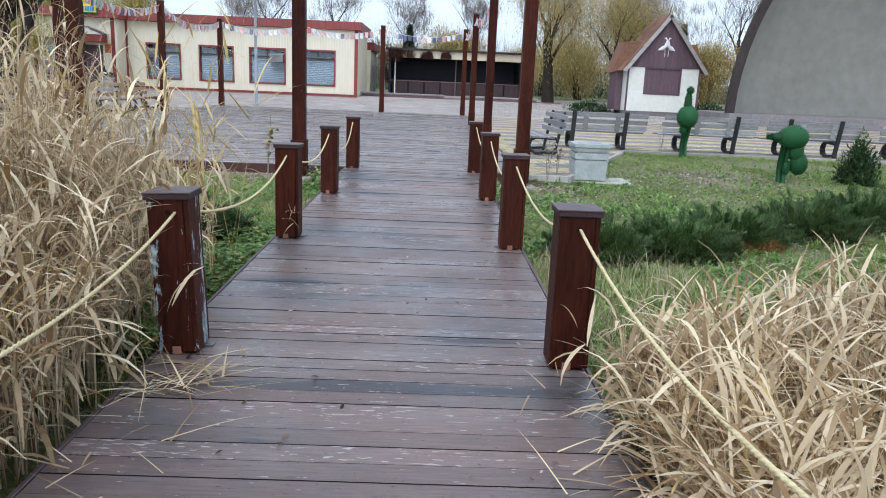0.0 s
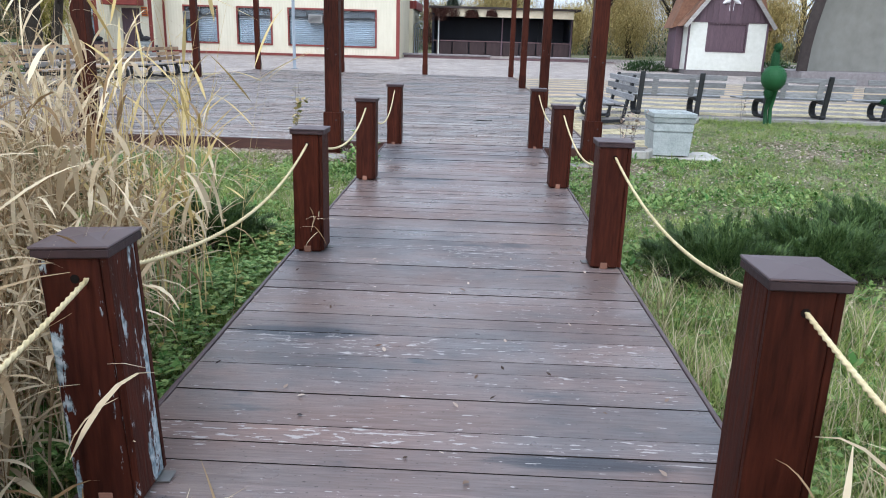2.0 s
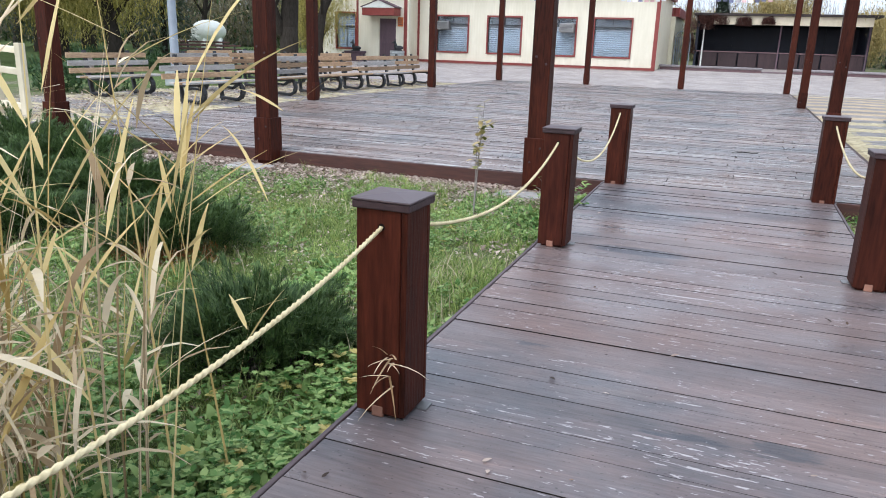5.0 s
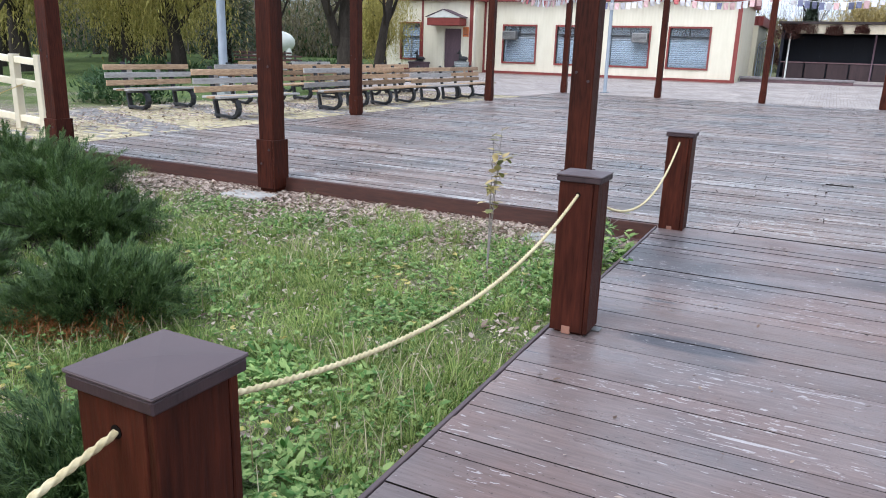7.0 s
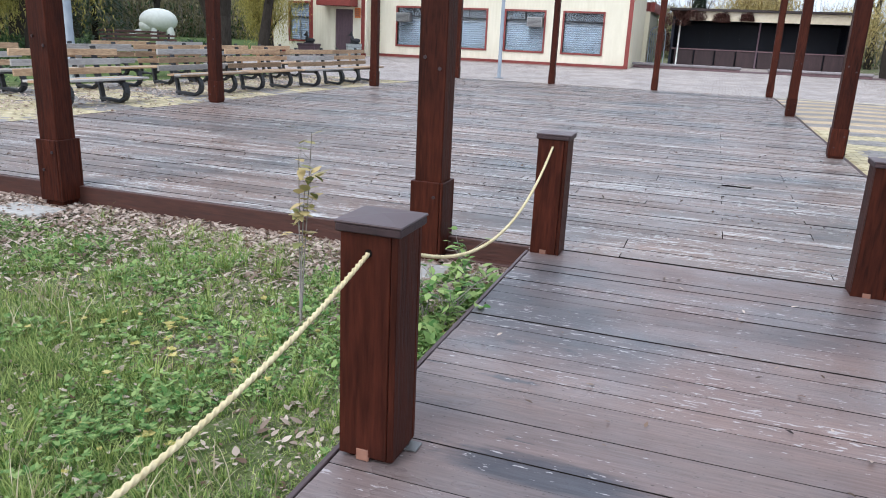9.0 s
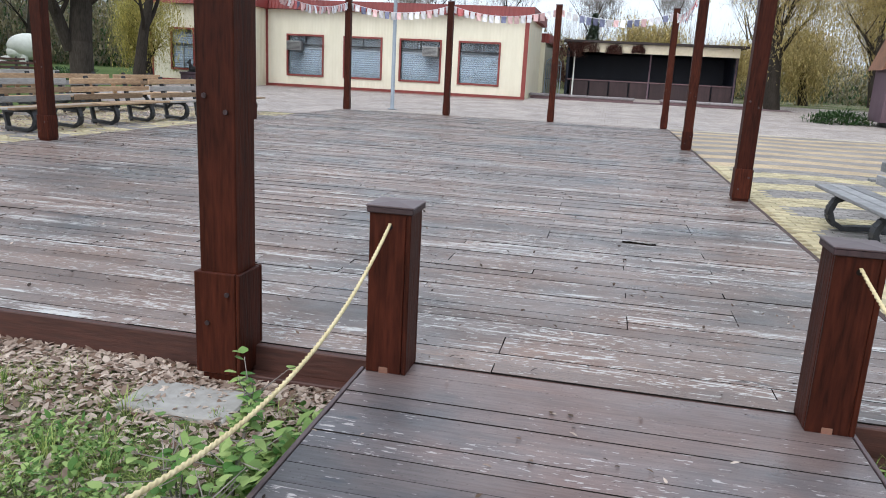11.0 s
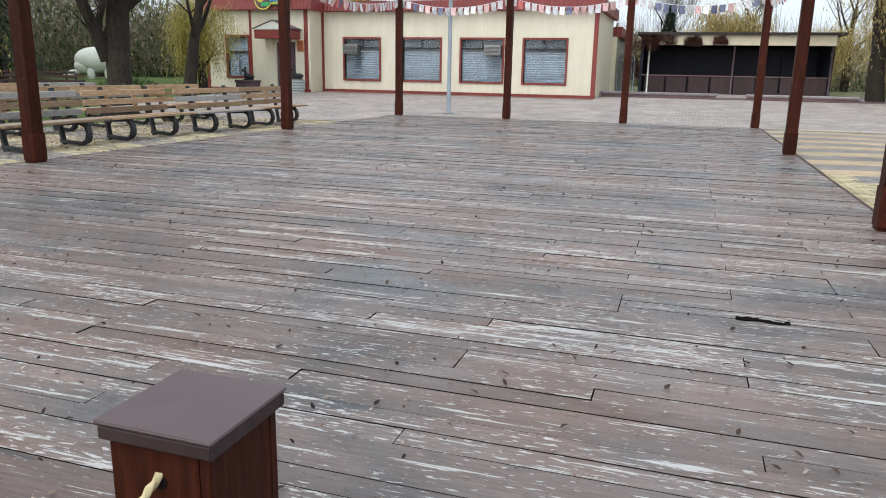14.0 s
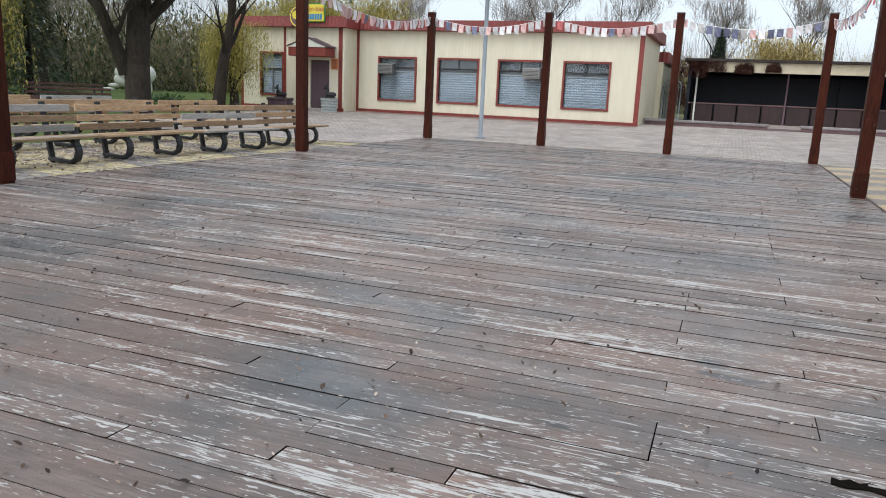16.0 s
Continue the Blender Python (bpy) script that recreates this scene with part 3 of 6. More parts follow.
part("side_rim", one_box(DECK_X1, DECK_X1 + 0.05, DECK_Y0, DECK_Y1, -0.15, -0.002, bevel=0.005), M_RIM, deck, world=True)
part("side_rim", one_box(DECK_X0 - 0.05, DECK_X0, DECK_Y0, DECK_Y1, -0.15, -0.002, bevel=0.005), M_RIM, deck, world=True)
part("back_rim", one_box(DECK_X0, DECK_X1, DECK_Y1, DECK_Y1 + 0.05, -0.15, -0.002, bevel=0.005), M_RIM, deck, world=True)
for x0, x1 in ((-1.28, -0.66), (1.45, 2.0)):
    part("ledger", one_box(x0, x1, DECK_Y0 - 0.13, DECK_Y0 - 0.05, -0.2, -0.13, bevel=0.006), M_RIM, deck, "red-brown ledger board", world=True)

walkway = thing("floor_walkway", "brown timber boardwalk of cross-laid planks", "boardwalk", (0.4, 5, -0.15), kind="structure")
# Near-black filling that paints the shade below the walkway boards.
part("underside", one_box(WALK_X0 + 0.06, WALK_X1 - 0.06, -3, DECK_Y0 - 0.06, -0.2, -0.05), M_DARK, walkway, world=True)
for x in (WALK_X0 - 0.022, WALK_X1 + 0.002):
    part("edge_strip", one_box(x, x + 0.02, -3, DECK_Y0 - 0.14, -0.13, 0.004, bevel=0.003), M_CAP, walkway, "dark edge strip", world=True)

# ---- rope posts ----
POST_L, POST_R = (-0.55, 2.1, 4.85, 7.59, 10.2, 12.9), (-0.55, 2.1, 4.81, 7.46, 10.11, 12.9)


def rope_post(woods_):
    """A square post clad in four boards (front, right, back, left) under a flat cap."""
    ob = thing("bollard_post", "red-brown square timber post with a flat brown cap", "post", group="posts along the boardwalk")
    h = 0.096
    for k in range(4):
        bm = bmesh.new()
        box(bm, -h, h - 0.024, -h, -h + 0.022, 0.015, 0.787, 0.003)
        part("cladding_board", bm, woods_[k], ob).matrix_basis = pose(0, 0, 0, 0, 0, 90 * k)
    part("core", one_box(-h + 0.022, h - 0.022, -h + 0.022, h - 0.022, 0.0, 0.789), M_POST, ob)
    bm = bmesh.new()
    box(bm, -0.111, 0.111, -0.111, 0.111, 0.797, 0.805, 0.003)
    top = [bm.verts.new(v) for v in ((-0.11, -0.11, 0.805), (0.11, -0.11, 0.805), (0.11, 0.11, 0.805), (-0.11, 0.11, 0.805))]
    tip = bm.verts.new((0, 0, 0.814))
    for k in range(4):
        bm.faces.new((top[k], top[(k + 1) % 4], tip))
    cap = part("cap", bm, M_CAP, ob, "plum-brown metal cap")
    # Brown edge, darker than the top: the sides' lesser light is in the colour.
    part("cap_edge", one_box(-0.108, 0.108, -0.108, 0.108, 0.77, 0.7965, bevel=0.004), M_PANEL, cap, "dark brown cap edge with the lesser light on its sides painted in")
    # No hole is cut: a dark disc on the face paints its shade.
    bm = bmesh.new()
    tube(bm, [(0, -h + 0.004, 0.71), (0, -h - 0.0015, 0.71)], 0.013, 12)
    part("rope_hole", bm, M_DARK, ob)
    part("notch", one_box(-0.035, 0.012, -h - 0.002, -h + 0.01, 0.0, 0.045, bevel=0.004), M_FRESH, ob, "bare wood notch at the foot")
    for sx in (-1, 1):
        part("bracket", one_box(sx * 0.096 - 0.035, sx * 0.096 + 0.035, 0.02, 0.08, 0.0, 0.006, bevel=0.001), M_IRON, ob)
    return ob


plain, flaked, scuffed = rope_post((M_POST,) * 4), rope_post((M_POSTE, M_POSTF, M_POST, M_POST)), rope_post((M_POSTS, M_POSTS, M_POST, M_POST))
first = True
for x, ys in ((-0.55, POST_L), (1.36, POST_R)):
    for y in ys:
        m = pose(x, y, -0.014 if y == 12.9 else 0.0, 0, 0, random.uniform(-2, 2))
        if x < 0 and y == 4.85:
            flaked.matrix_basis = pose(x - 0.005, y, 0, 0, -2.5, 1)
            tagged(flaked, "red-brown timber post with pale flaking paint down its side")
        elif x > 0 and y == 7.46:
            scuffed.matrix_basis = m
            tagged(scuffed, "red-brown timber post with pale scuffs round its foot")
        elif y == 10.2 or y == 10.11:
            copy_thing(scuffed, m)
        elif first:
            plain.matrix_basis, first = m, False
        else:
            copy_thing(plain, m)


def rope(x, y0, y1, sag, z0=0.685, z1=0.71):
    """A twisted rope from the back of one post to the front of the next."""
    n, sides = 560, 10
    v = []
    for k in range(n + 1):
        s = k / n
        p = Vector((x + 0.02 * math.sin(3 * s), y0 + (y1 - y0) * s, z0 + (z1 - z0) * s - sag * 4 * s * (1 - s)))
        for j in range(sides):
            a = 2 * math.pi * j / sides
            r = 0.0066 * (1 + 0.3 * math.cos(3 * a - 1.15 * k))
            v.append((p.x + r * math.cos(a), p.y, p.z + r * math.sin(a)))
    f = [(k * sides + j, k * sides + (j + 1) % sides, (k + 1) * sides + (j + 1) % sides, (k + 1) * sides + j) for k in range(n) for j in range(sides)]
    sheet("rope", v, f, M_ROPE, "pale yellow twisted rope slung between posts", "rope", smooth=True)["group"] = "ropes along the boardwalk"


for x, ys, sags in ((-0.555, POST_L, (0.13, 0.13, 0.135, 0.16, 0.27)), (1.36, POST_R, (0.13, 0.13, 0.15, 0.21, 0.2))):
    for y0, y1, s in zip(ys, ys[1:], sags):
        rope(x, y0 + 0.09, y1 - 0.09, s)

# ---- tall posts round the deck ----


def tall_post(base, w=0.118):
    ob = thing("pergola_post", "tall red-brown square timber post with a boxed foot", "post", group="tall posts round the deck")
    bm = bmesh.new()
    box(bm, -0.096, 0.096, -0.096, 0.096, base, 3.6, 0.006)
    part("shaft", bm, M_POST, ob)
    for k in range(4):
        bm = bmesh.new()
        box(bm, -w, 0.094, -w, -0.097, base + 0.06, 0.4, 0.004)
        part("foot_board", bm, M_POST, ob).matrix_basis = pose(0, 0, 0, 0, 0, 90 * k)
    part("cap", one_box(-0.106, 0.106, -0.106, 0.106, 3.6, 3.63, bevel=0.006), M_CAP, ob)
    for x, z in ((-0.05, 0.15), (0.055, 0.3), (-0.05, 1.22), (0.055, 1.15)):
        bm = bmesh.new()
        y = -0.1 - (0.022 if z < 0.4 else 0)
        tube(bm, [(x, y, z), (x, y - 0.007, z)], 0.012, 8)
        part("bolt_head", bm, M_PANEL, ob)
    return ob


low, high = tall_post(-0.17), tall_post(-0.03, 0.106)
XS = (-8.44, -4.95, -1.49, 2.05)
low.matrix_basis = pose(-8.1, 12.82, 0)
copy_thing(low, pose(-4.73, 12.87, 0))
copy_thing(low, pose(-1.385, 12.89, 0))
copy_thing(low, pose(2.09, 12.8, 0))
high.matrix_basis = pose(XS[0], 20.0, 0)
for x, y in ((XS[0], 27.0), (XS[0], 34.0), (XS[1], 34.0), (XS[2], 34.0), (XS[3], 34.0), (XS[3], 26.6), (XS[3], 19.5)):
    copy_thing(high, pose(x, y, 0))
for x in (-4.72, -1.35, 2.09):
    bm = bmesh.new()
    box(bm, x - 0.34, x + 0.2, 12.4, 12.7, -0.3, -0.145, 0.01)
    part("concrete_footing", bm, M_CONC, None)
    tagged(bpy.context.scene.collection.objects[-1], "rough pale concrete footing beside a tall post", "footing")

# ---- bunting ----
FLAGS = (M_FLAGW, M_FLAGR, M_FLAGW, M_FLAGP, M_FLAGB, M_FLAGW, M_FLAGP, M_FLAGW)


def bunting(a, b, sag, seed):
    rnd = random.Random(seed)
    a, b = Vector(a), Vector(b)
    ob = thing("bunting", "string of small faded red and white flags", "bunting", a, group="flag strings")
    L = (b - a).length
    n = int(L / 0.2)
    pts = [(b - a) * (k / 24) + Vector((0, 0, -4 * sag * (k / 24) * (1 - k / 24))) for k in range(25)]
    bm = bmesh.new()
    tube(bm, pts, 0.006, 4)
    part("cord", bm, M_FLAGW, ob)
    d = (b - a).normalized()
    side = Vector((-d.y, d.x, 0))
    for k in range(n):
        s = (k + 0.5) / n
        p = (b - a) * s + Vector((0, 0, -4 * sag * s * (1 - s)))
        bm = bmesh.new()
        w, h, sw = 0.075, rnd.uniform(0.2, 0.24), rnd.uniform(-0.08, 0.08)
        for off in (0.0, 0.006):
            g = [[bm.verts.new(p + d * (w * u) + side * (sw * r * r + 0.012 * math.sin(3 * u + 4 * r) + off) + Vector((0, 0, -h * r))) for u in (-1, 0, 1)] for r in (0, 0.5, 1)]
            for r in range(2):
                for c in range(2):
                    bm.faces.new((g[r][c], g[r][c + 1], g[r + 1][c + 1], g[r + 1][c]))
        part("flag", bm, rnd.choice(FLAGS), ob)


for k, (a, b) in enumerate((((XS[0], 20), (XS[0], 27)), ((XS[0], 27), (XS[0], 34)), ((XS[0], 34), (XS[1], 34)), ((XS[1], 34), (XS[2], 34)), ((XS[2], 34), (XS[3], 34)), ((XS[3], 34), (XS[3], 26.6)), ((XS[3], 26.6), (XS[3], 19.5)))):
    bunting((*a, 3.5), (*b, 3.5), 0.28 if k > 1 else 0.4, k)

pole = thing("flagpole", "slim pale blue-grey steel pole on the paving", "pole", (-7.3, 35.6, rise(35.6)))
bm = bmesh.new()
tube(bm, [(0, 0, 0), (0, 0, 7.5)], [0.07, 0.06], 14)
part("shaft", bm, M_STEELB, pole)
part("base_plate", one_box(-0.14, 0.14, -0.14, 0.14, 0, 0.03, bevel=0.005), M_STEELB, pole)

# ---- cafe ----
FRONT, WING, GZ = 46.01, 44.75, 0.27
cafe = thing("cafe_building", "single-storey cream clad cafe with dark red trim", "building", (-11, 48, GZ))


def wall_with_holes(x0, x1, y, thick, z0, z1, holes):
    """A front wall in one mesh, cut round its openings (x0, x1, z0, z1)."""
    bm = bmesh.new()
    xs = sorted({x0, x1, *(v for h in holes for v in h[:2])})
    for a, b in zip(xs, xs[1:]):
        inside = [h for h in holes if h[0] <= a and h[1] >= b]
        zs = [z0, *(v for h in inside for v in h[2:]), z1]
        for c, d in zip(zs[::2], zs[1::2]):
            box(bm, a, b, y, y + thick, c, d)
    bmesh.ops.remove_doubles(bm, verts=bm.verts, dist=0.001)
    return bm


def frame_bm(x0, x1, y, z0, z1, w, proud):
    bm = bmesh.new()
    for a in ((x0 - w, x1 + w, z1, z1 + w), (x0 - w, x1 + w, z0 - w, z0), (x0 - w, x0, z0, z1), (x1, x1 + w, z0, z1)):
        box(bm, a[0], a[1], y - proud, y + 0.12, a[2], a[3])
    return bm


WINDOWS = [(-16.01, -14.17), (-12.94, -11.07), (-10.01, -8.04), (-7.02, -5.12)]
part("wall", wall_with_holes(-17.25, -3.74, FRONT, 0.25, GZ - 0.3, 4.1, [(a, b, 0.94, 2.84) for a, b in WINDOWS]), M_CREAM, cafe, world=True)
part("side_wall", one_box(-3.95, -3.742, FRONT + 0.25, 52.5, GZ - 0.3, 4.1), M_CREAMY, cafe, world=True)
part("rear_side_wall", one_box(-3.95, -3.5, 52.5, 58, GZ - 0.3, 3.3), M_CREAMY, cafe, world=True)
part("return_wall", one_box(-17.5, -17.252, WING + 0.25, FRONT, GZ - 0.3, 4.1), M_CREAMY, cafe, world=True)
W0, DOOR = (-21.85, -20.65), (-19.1, -18.05)
part("wing_wall", wall_with_holes(-23.05, -17.252, WING, 0.25, GZ - 0.3, 4.1, [(*W0, 0.96, 2.87), (*DOOR, GZ - 0.1, 2.62)]), M_CREAM, cafe, world=True)
part("wing_side_wall", one_box(-23.05, -22.8, WING + 0.25, 56, GZ - 0.3, 4.1), M_CREAMY, cafe, world=True)
part("rear_wall", one_box(-22.8, -3.95, 57.7, 58, GZ - 0.3, 4.1), M_CREAM, cafe, world=True)
bm = bmesh.new()
poly_prism(bm, [(WING - 0.0, 4.1), (WING - 0.32, 4.12), (WING - 0.2, 4.6), (58.1, 4.62), (58.1, 4.1)], 0, -23.3, -17.0)
part("wing_roof", bm, M_FASCIA, cafe, "dark red sloped metal fascia", world=True)
bm = bmesh.new()
poly_prism(bm, [(FRONT, 4.1), (FRONT - 0.32, 4.12), (FRONT - 0.2, 4.58), (52.6, 4.6), (52.6, 4.1)], 0, -16.98, -3.5)
part("roof", bm, M_FASCIA, cafe, "dark red sloped metal fascia", world=True)
bm = bmesh.new()
poly_prism(bm, [(52.62, 3.3), (52.62, 3.8), (58.2, 3.8), (58.2, 3.3)], 0, -8.0, -3.3)
part("rear_roof", bm, M_FASCIA, cafe, world=True)
for x0, x1, y in ((-3.93, -3.73, FRONT), (-17.27, -17.13, FRONT), (-17.55, -17.35, WING), (-20.56, -20.44, WING), (-23.07, -22.93, WING)):
    part("corner_trim", one_box(x0, x1, y - 0.03, y - 0.002, GZ - 0.1, 4.1), M_RED, cafe, "dark red vertical trim", world=True)
part("plinth", one_box(-17.2, -3.72, FRONT - 0.05, FRONT - 0.002, GZ - 0.3, GZ + 0.16), M_RED, cafe, world=True)
part("plinth", one_box(-23.08, -19.2, WING - 0.05, WING - 0.002, GZ - 0.3, GZ + 0.14), M_RED, cafe, world=True)
part("plinth", one_box(-17.95, -17.26, WING - 0.05, WING - 0.002, GZ - 0.3, GZ + 0.14), M_RED, cafe, world=True)
part("floor_slab", one_box(-22.8, -3.95, WING + 0.26, 57.6, GZ - 0.3, GZ - 0.02), M_CONC, cafe, world=True)
# Added near-black backing, painting the unlit room behind the panes.
part("inner_wall", one_box(-22.7, -4.0, WING + 2.6, WING + 2.8, GZ, 4.0), M_DARK, cafe, world=True)
for k, (a, b) in enumerate(WINDOWS):
    win = part("window", frame_bm(a, b, FRONT, 0.94, 2.84, 0.09, 0.05), M_RED, cafe, "dark red window frame", world=True)
    part("pane", one_box(a, b, FRONT + 0.1, FRONT + 0.106, 0.94, 2.84), M_GLASS, win, world=True).visible_shadow = False
    bm = bmesh.new()
    z = 0.95
    while z < 2.2:
        box(bm, a + 0.01, b - 0.01, FRONT + 0.12, FRONT + 0.14, z, z + 0.085)
        z += 0.1
    part("blind", bm, M_SHUT, win, "silver slatted shutter", world=True)
    part("blind_top", one_box(a + 0.01, b - 0.01, FRONT + 0.106, FRONT + 0.15, 2.2, 2.42), M_SHUT, win, world=True)
    part("transom", one_box(a, b, FRONT + 0.05, FRONT + 0.095, 2.41, 2.46), M_BLACK, win, world=True)
    part("mullion", one_box((a + b) / 2 - 0.02, (a + b) / 2 + 0.02, FRONT + 0.05, FRONT + 0.095, 2.47, 2.84), M_BLACK, win, world=True)
    if k in (0, 2):
        x = a + 0.02 if k == 0 else b - 0.82
        ac = part("air_conditioner", one_box(x, x + 0.78, FRONT - 0.32, FRONT + 0.05, 2.12, 2.58, bevel=0.02), M_IRON, win, "grey boxy air conditioner", world=True)
        for j in range(6):
            part("grille", one_box(x + 0.05, x + 0.73, FRONT - 0.328, FRONT - 0.321, 2.18 + 0.06 * j, 2.2 + 0.06 * j), M_BLACK, ac, world=True)
win = part("window", frame_bm(*W0, WING, 0.96, 2.87, 0.09, 0.05), M_RED, cafe, "dark red window frame", world=True)
part("pane", one_box(*W0, WING + 0.1, WING + 0.106, 0.96, 2.87), M_GLASS, win, world=True).visible_shadow = False
for j, (z0, z1) in enumerate(((0.97, 2.12), (2.16, 2.5), (2.53, 2.86))):
    part("shutter_panel", one_box(W0[0] + 0.01, W0[1] - 0.01, WING + 0.12, WING + 0.15, z0, z1), M_SHUT, win, "pale blue-grey panel", world=True)
part("window_bar", one_box((W0[0] + W0[1]) / 2 - 0.02, (W0[0] + W0[1]) / 2 + 0.02, WING + 0.05, WING + 0.095, 0.96, 2.12), M_IRON, win, world=True)
part("window_bar", one_box(*W0, WING + 0.05, WING + 0.095, 2.12, 2.17), M_BLACK, win, world=True)
door = part("door", one_box(*DOOR, WING + 0.1, WING + 0.16, GZ, 2.62), M_BROWNP, cafe, "closed dark brown door", world=True)
part("door_panel", one_box(DOOR[0] + 0.14, DOOR[1] - 0.14, WING + 0.085, WING + 0.099, 0.5, 1.3, bevel=0.01), M_BROWNP, door, world=True)
part("door_panel", one_box(DOOR[0] + 0.14, DOOR[1] - 0.14, WING + 0.085, WING + 0.099, 1.45, 2.45, bevel=0.01), M_BROWNP, door, world=True)
part("door_handle", one_box(DOOR[1] - 0.12, DOOR[1] - 0.09, WING + 0.03, WING + 0.099, 1.25, 1.45, bevel=0.008), M_IRON, door, world=True)
part("doorstep", one_box(DOOR[0] - 0.3, DOOR[1] + 0.3, WING - 0.7, WING - 0.06, GZ - 0.25, GZ + 0.1, bevel=0.015), M_CONC, cafe, world=True)
can = part("canopy", one_box(-19.75, -17.75, WING - 0.9, WING - 0.032, 2.75, 3.15, bevel=0.02), M_RED, cafe, "red boxed canopy with a pale pitched top", world=True)
bm = bmesh.new()
poly_prism(bm, [(-19.8, 3.16), (-17.7, 3.16), (-18.75, 3.55)], 1, WING - 0.92, WING - 0.034)
part("canopy_top", bm, M_WHITE, can, world=True)
for sx in (-1, 1):
    bm = bmesh.new()
    box(bm, -0.02, 1.14, 0, 0.95, 0, 0.03, m=Matrix.Translation((-18.75, WING - 0.95, 3.575)) @ Matrix.Diagonal((sx, 1, 1, 1)) @ pose(0, 0, 0, 0, 20.4, 0))
    bmesh.ops.recalc_face_normals(bm, faces=bm.faces)
    part("canopy_edge", bm, M_BROWNP, can, world=True)
sign = thing("cafe_sign", "yellow sign with lettering above the cafe entrance", "sign", (-18.7, WING - 0.38, 4.35))
part("board", one_box(-0.55, 0.55, -0.03, 0.03, 0, 0.76, bevel=0.01), M_YELLOW, sign)
part("border", one_box(-0.59, 0.59, 0.031, 0.05, -0.04, 0.8), M_GREEN, sign)
for j in range(7):
    part("letter_bar", one_box(-0.45 + j * 0.135, -0.35 + j * 0.135, -0.05, -0.031, 0.08, 0.33), M_BLUE, sign)
fc = bpy.data.curves.new("lettering", "FONT")
fc.body, fc.size, fc.extrude, fc.align_x = "кафе-бар", 0.27, 0.006, "CENTER"
txt = new("lettering_curve", fc)
dg = bpy.context.evaluated_depsgraph_get()
tm = bpy.data.meshes.new_from_object(txt.evaluated_get(dg))
bpy.data.objects.remove(txt)
tm.materials.append(M_FLAGR)
lt = new("lettering", tm)
lt.parent, lt.matrix_basis = sign, pose(0, -0.04, 0.46, 90, 0, 0)
emblem = thing("emblem_sign", "round dark emblem with a yellow rim beside the cafe sign", "sign", (-19.5, WING - 0.36, 4.55))
bm = bmesh.new()
tube(bm, [(0, 0, 0), (0, -0.05, 0)], 0.5, 28)
part("disc", bm, M_PLUM, emblem)
bm = bmesh.new()
tube(bm, [(0.44 * math.cos(t_), -0.03, 0.44 * math.sin(t_)) for t_ in np.linspace(0, 2 * math.pi, 29)], 0.035, 6)
part("rim", bm, M_YELLOW, emblem)
bm = bmesh.new()
tube(bm, [(-0.14, -0.051, 0.08), (-0.14, -0.062, 0.08)], 0.2, 12)
part("pale_motif", bm, M_YELLOW, emblem)
bm = bmesh.new()
box(bm, -0.1, 0.34, -0.065, -0.051, -0.3, -0.12)
part("motif", bm, M_GREEN, emblem)
notice = thing("notice_board", "small orange notice beside the door", "sign", (-17.75, WING - 0.03, 2.2))
part("board", one_box(-0.17, 0.17, -0.025, 0.0, 0, 0.5, bevel=0.004), M_ORANGE, notice)
for j in range(4):
    part("text_bar", one_box(-0.12, 0.12 - 0.03 * (j % 2), -0.031, -0.026, 0.08 + j * 0.1, 0.12 + j * 0.1), M_BROWNP, notice)


def statue(x, y, planter_w, round_tub):
    p = thing("planter", "round grey planter tub" if round_tub else "dark square planter box", "planter", (x, y, rise(y)))
    bm = bmesh.new()
    if round_tub:
        for j in range(5):
            tube(bm, [(0, 0, j * 0.13), (0, 0, j * 0.13 + 0.12)], [0.36 + 0.012 * j] * 2, 18)
    else:
        box(bm, -planter_w, planter_w, -0.3, 0.3, 0, 0.5, 0.02)
        box(bm, -planter_w - 0.04, planter_w + 0.04, -0.34, 0.34, 0.44, 0.56, 0.02)
    part("tub", bm, M_STONE if round_tub else M_BROWNP, p)
    bm = bmesh.new()
    top = 0.56 if not round_tub else 0.64
    for c, r in (((0.12, 0, 0.16), (0.26, 0.12, 0.12)), ((-0.1, 0, 0.22), (0.1, 0.1, 0.2)), ((-0.16, 0, 0.46), (0.09, 0.07, 0.09)), ((-0.26, 0, 0.43), (0.07, 0.04, 0.04)), ((0.02, 0.05, 0.03), (0.3, 0.04, 0.04)), ((0.02, -0.05, 0.03), (0.3, 0.04, 0.04)), ((-0.13, 0.04, 0.57), (0.025, 0.02, 0.06)), ((-0.13, -0.04, 0.57), (0.025, 0.02, 0.06))):
        bmesh.ops.create_uvsphere(bm, u_segments=12, v_segments=8, radius=1, matrix=Matrix.Translation(c) @ Matrix.Diagonal((*r, 1)))
    st = part("dog_statue", bm, M_BLACK, None)
    st.matrix_basis = pose(x, y, rise(y) + top)
    tagged(st, "small black statue of a lying dog on a planter", "statue")


statue(-20.1, 43.7, 0.5, False)
statue(-17.55, 43.9, 0.35, True)

# ---- open-air pavilion with the dark canopy ----
PY = 53.0
pav = thing("pavilion", "low open-fronted pavilion with dark tarpaulin interior", "pavilion", (2.3, 55, 0.45))
PX0, PX1 = -2.3, 6.9
part("beam", one_box(PX0 + 0.9, PX1, PY - 0.1, PY + 0.08, 2.93, 3.42), M_RAILC, pav, "cream front beam", world=True)
part("roof", one_box(PX0 - 0.2, PX1 + 0.4, PY - 0.3, 60.5, 3.43, 3.55), M_SHELLRIM, pav, world=True)
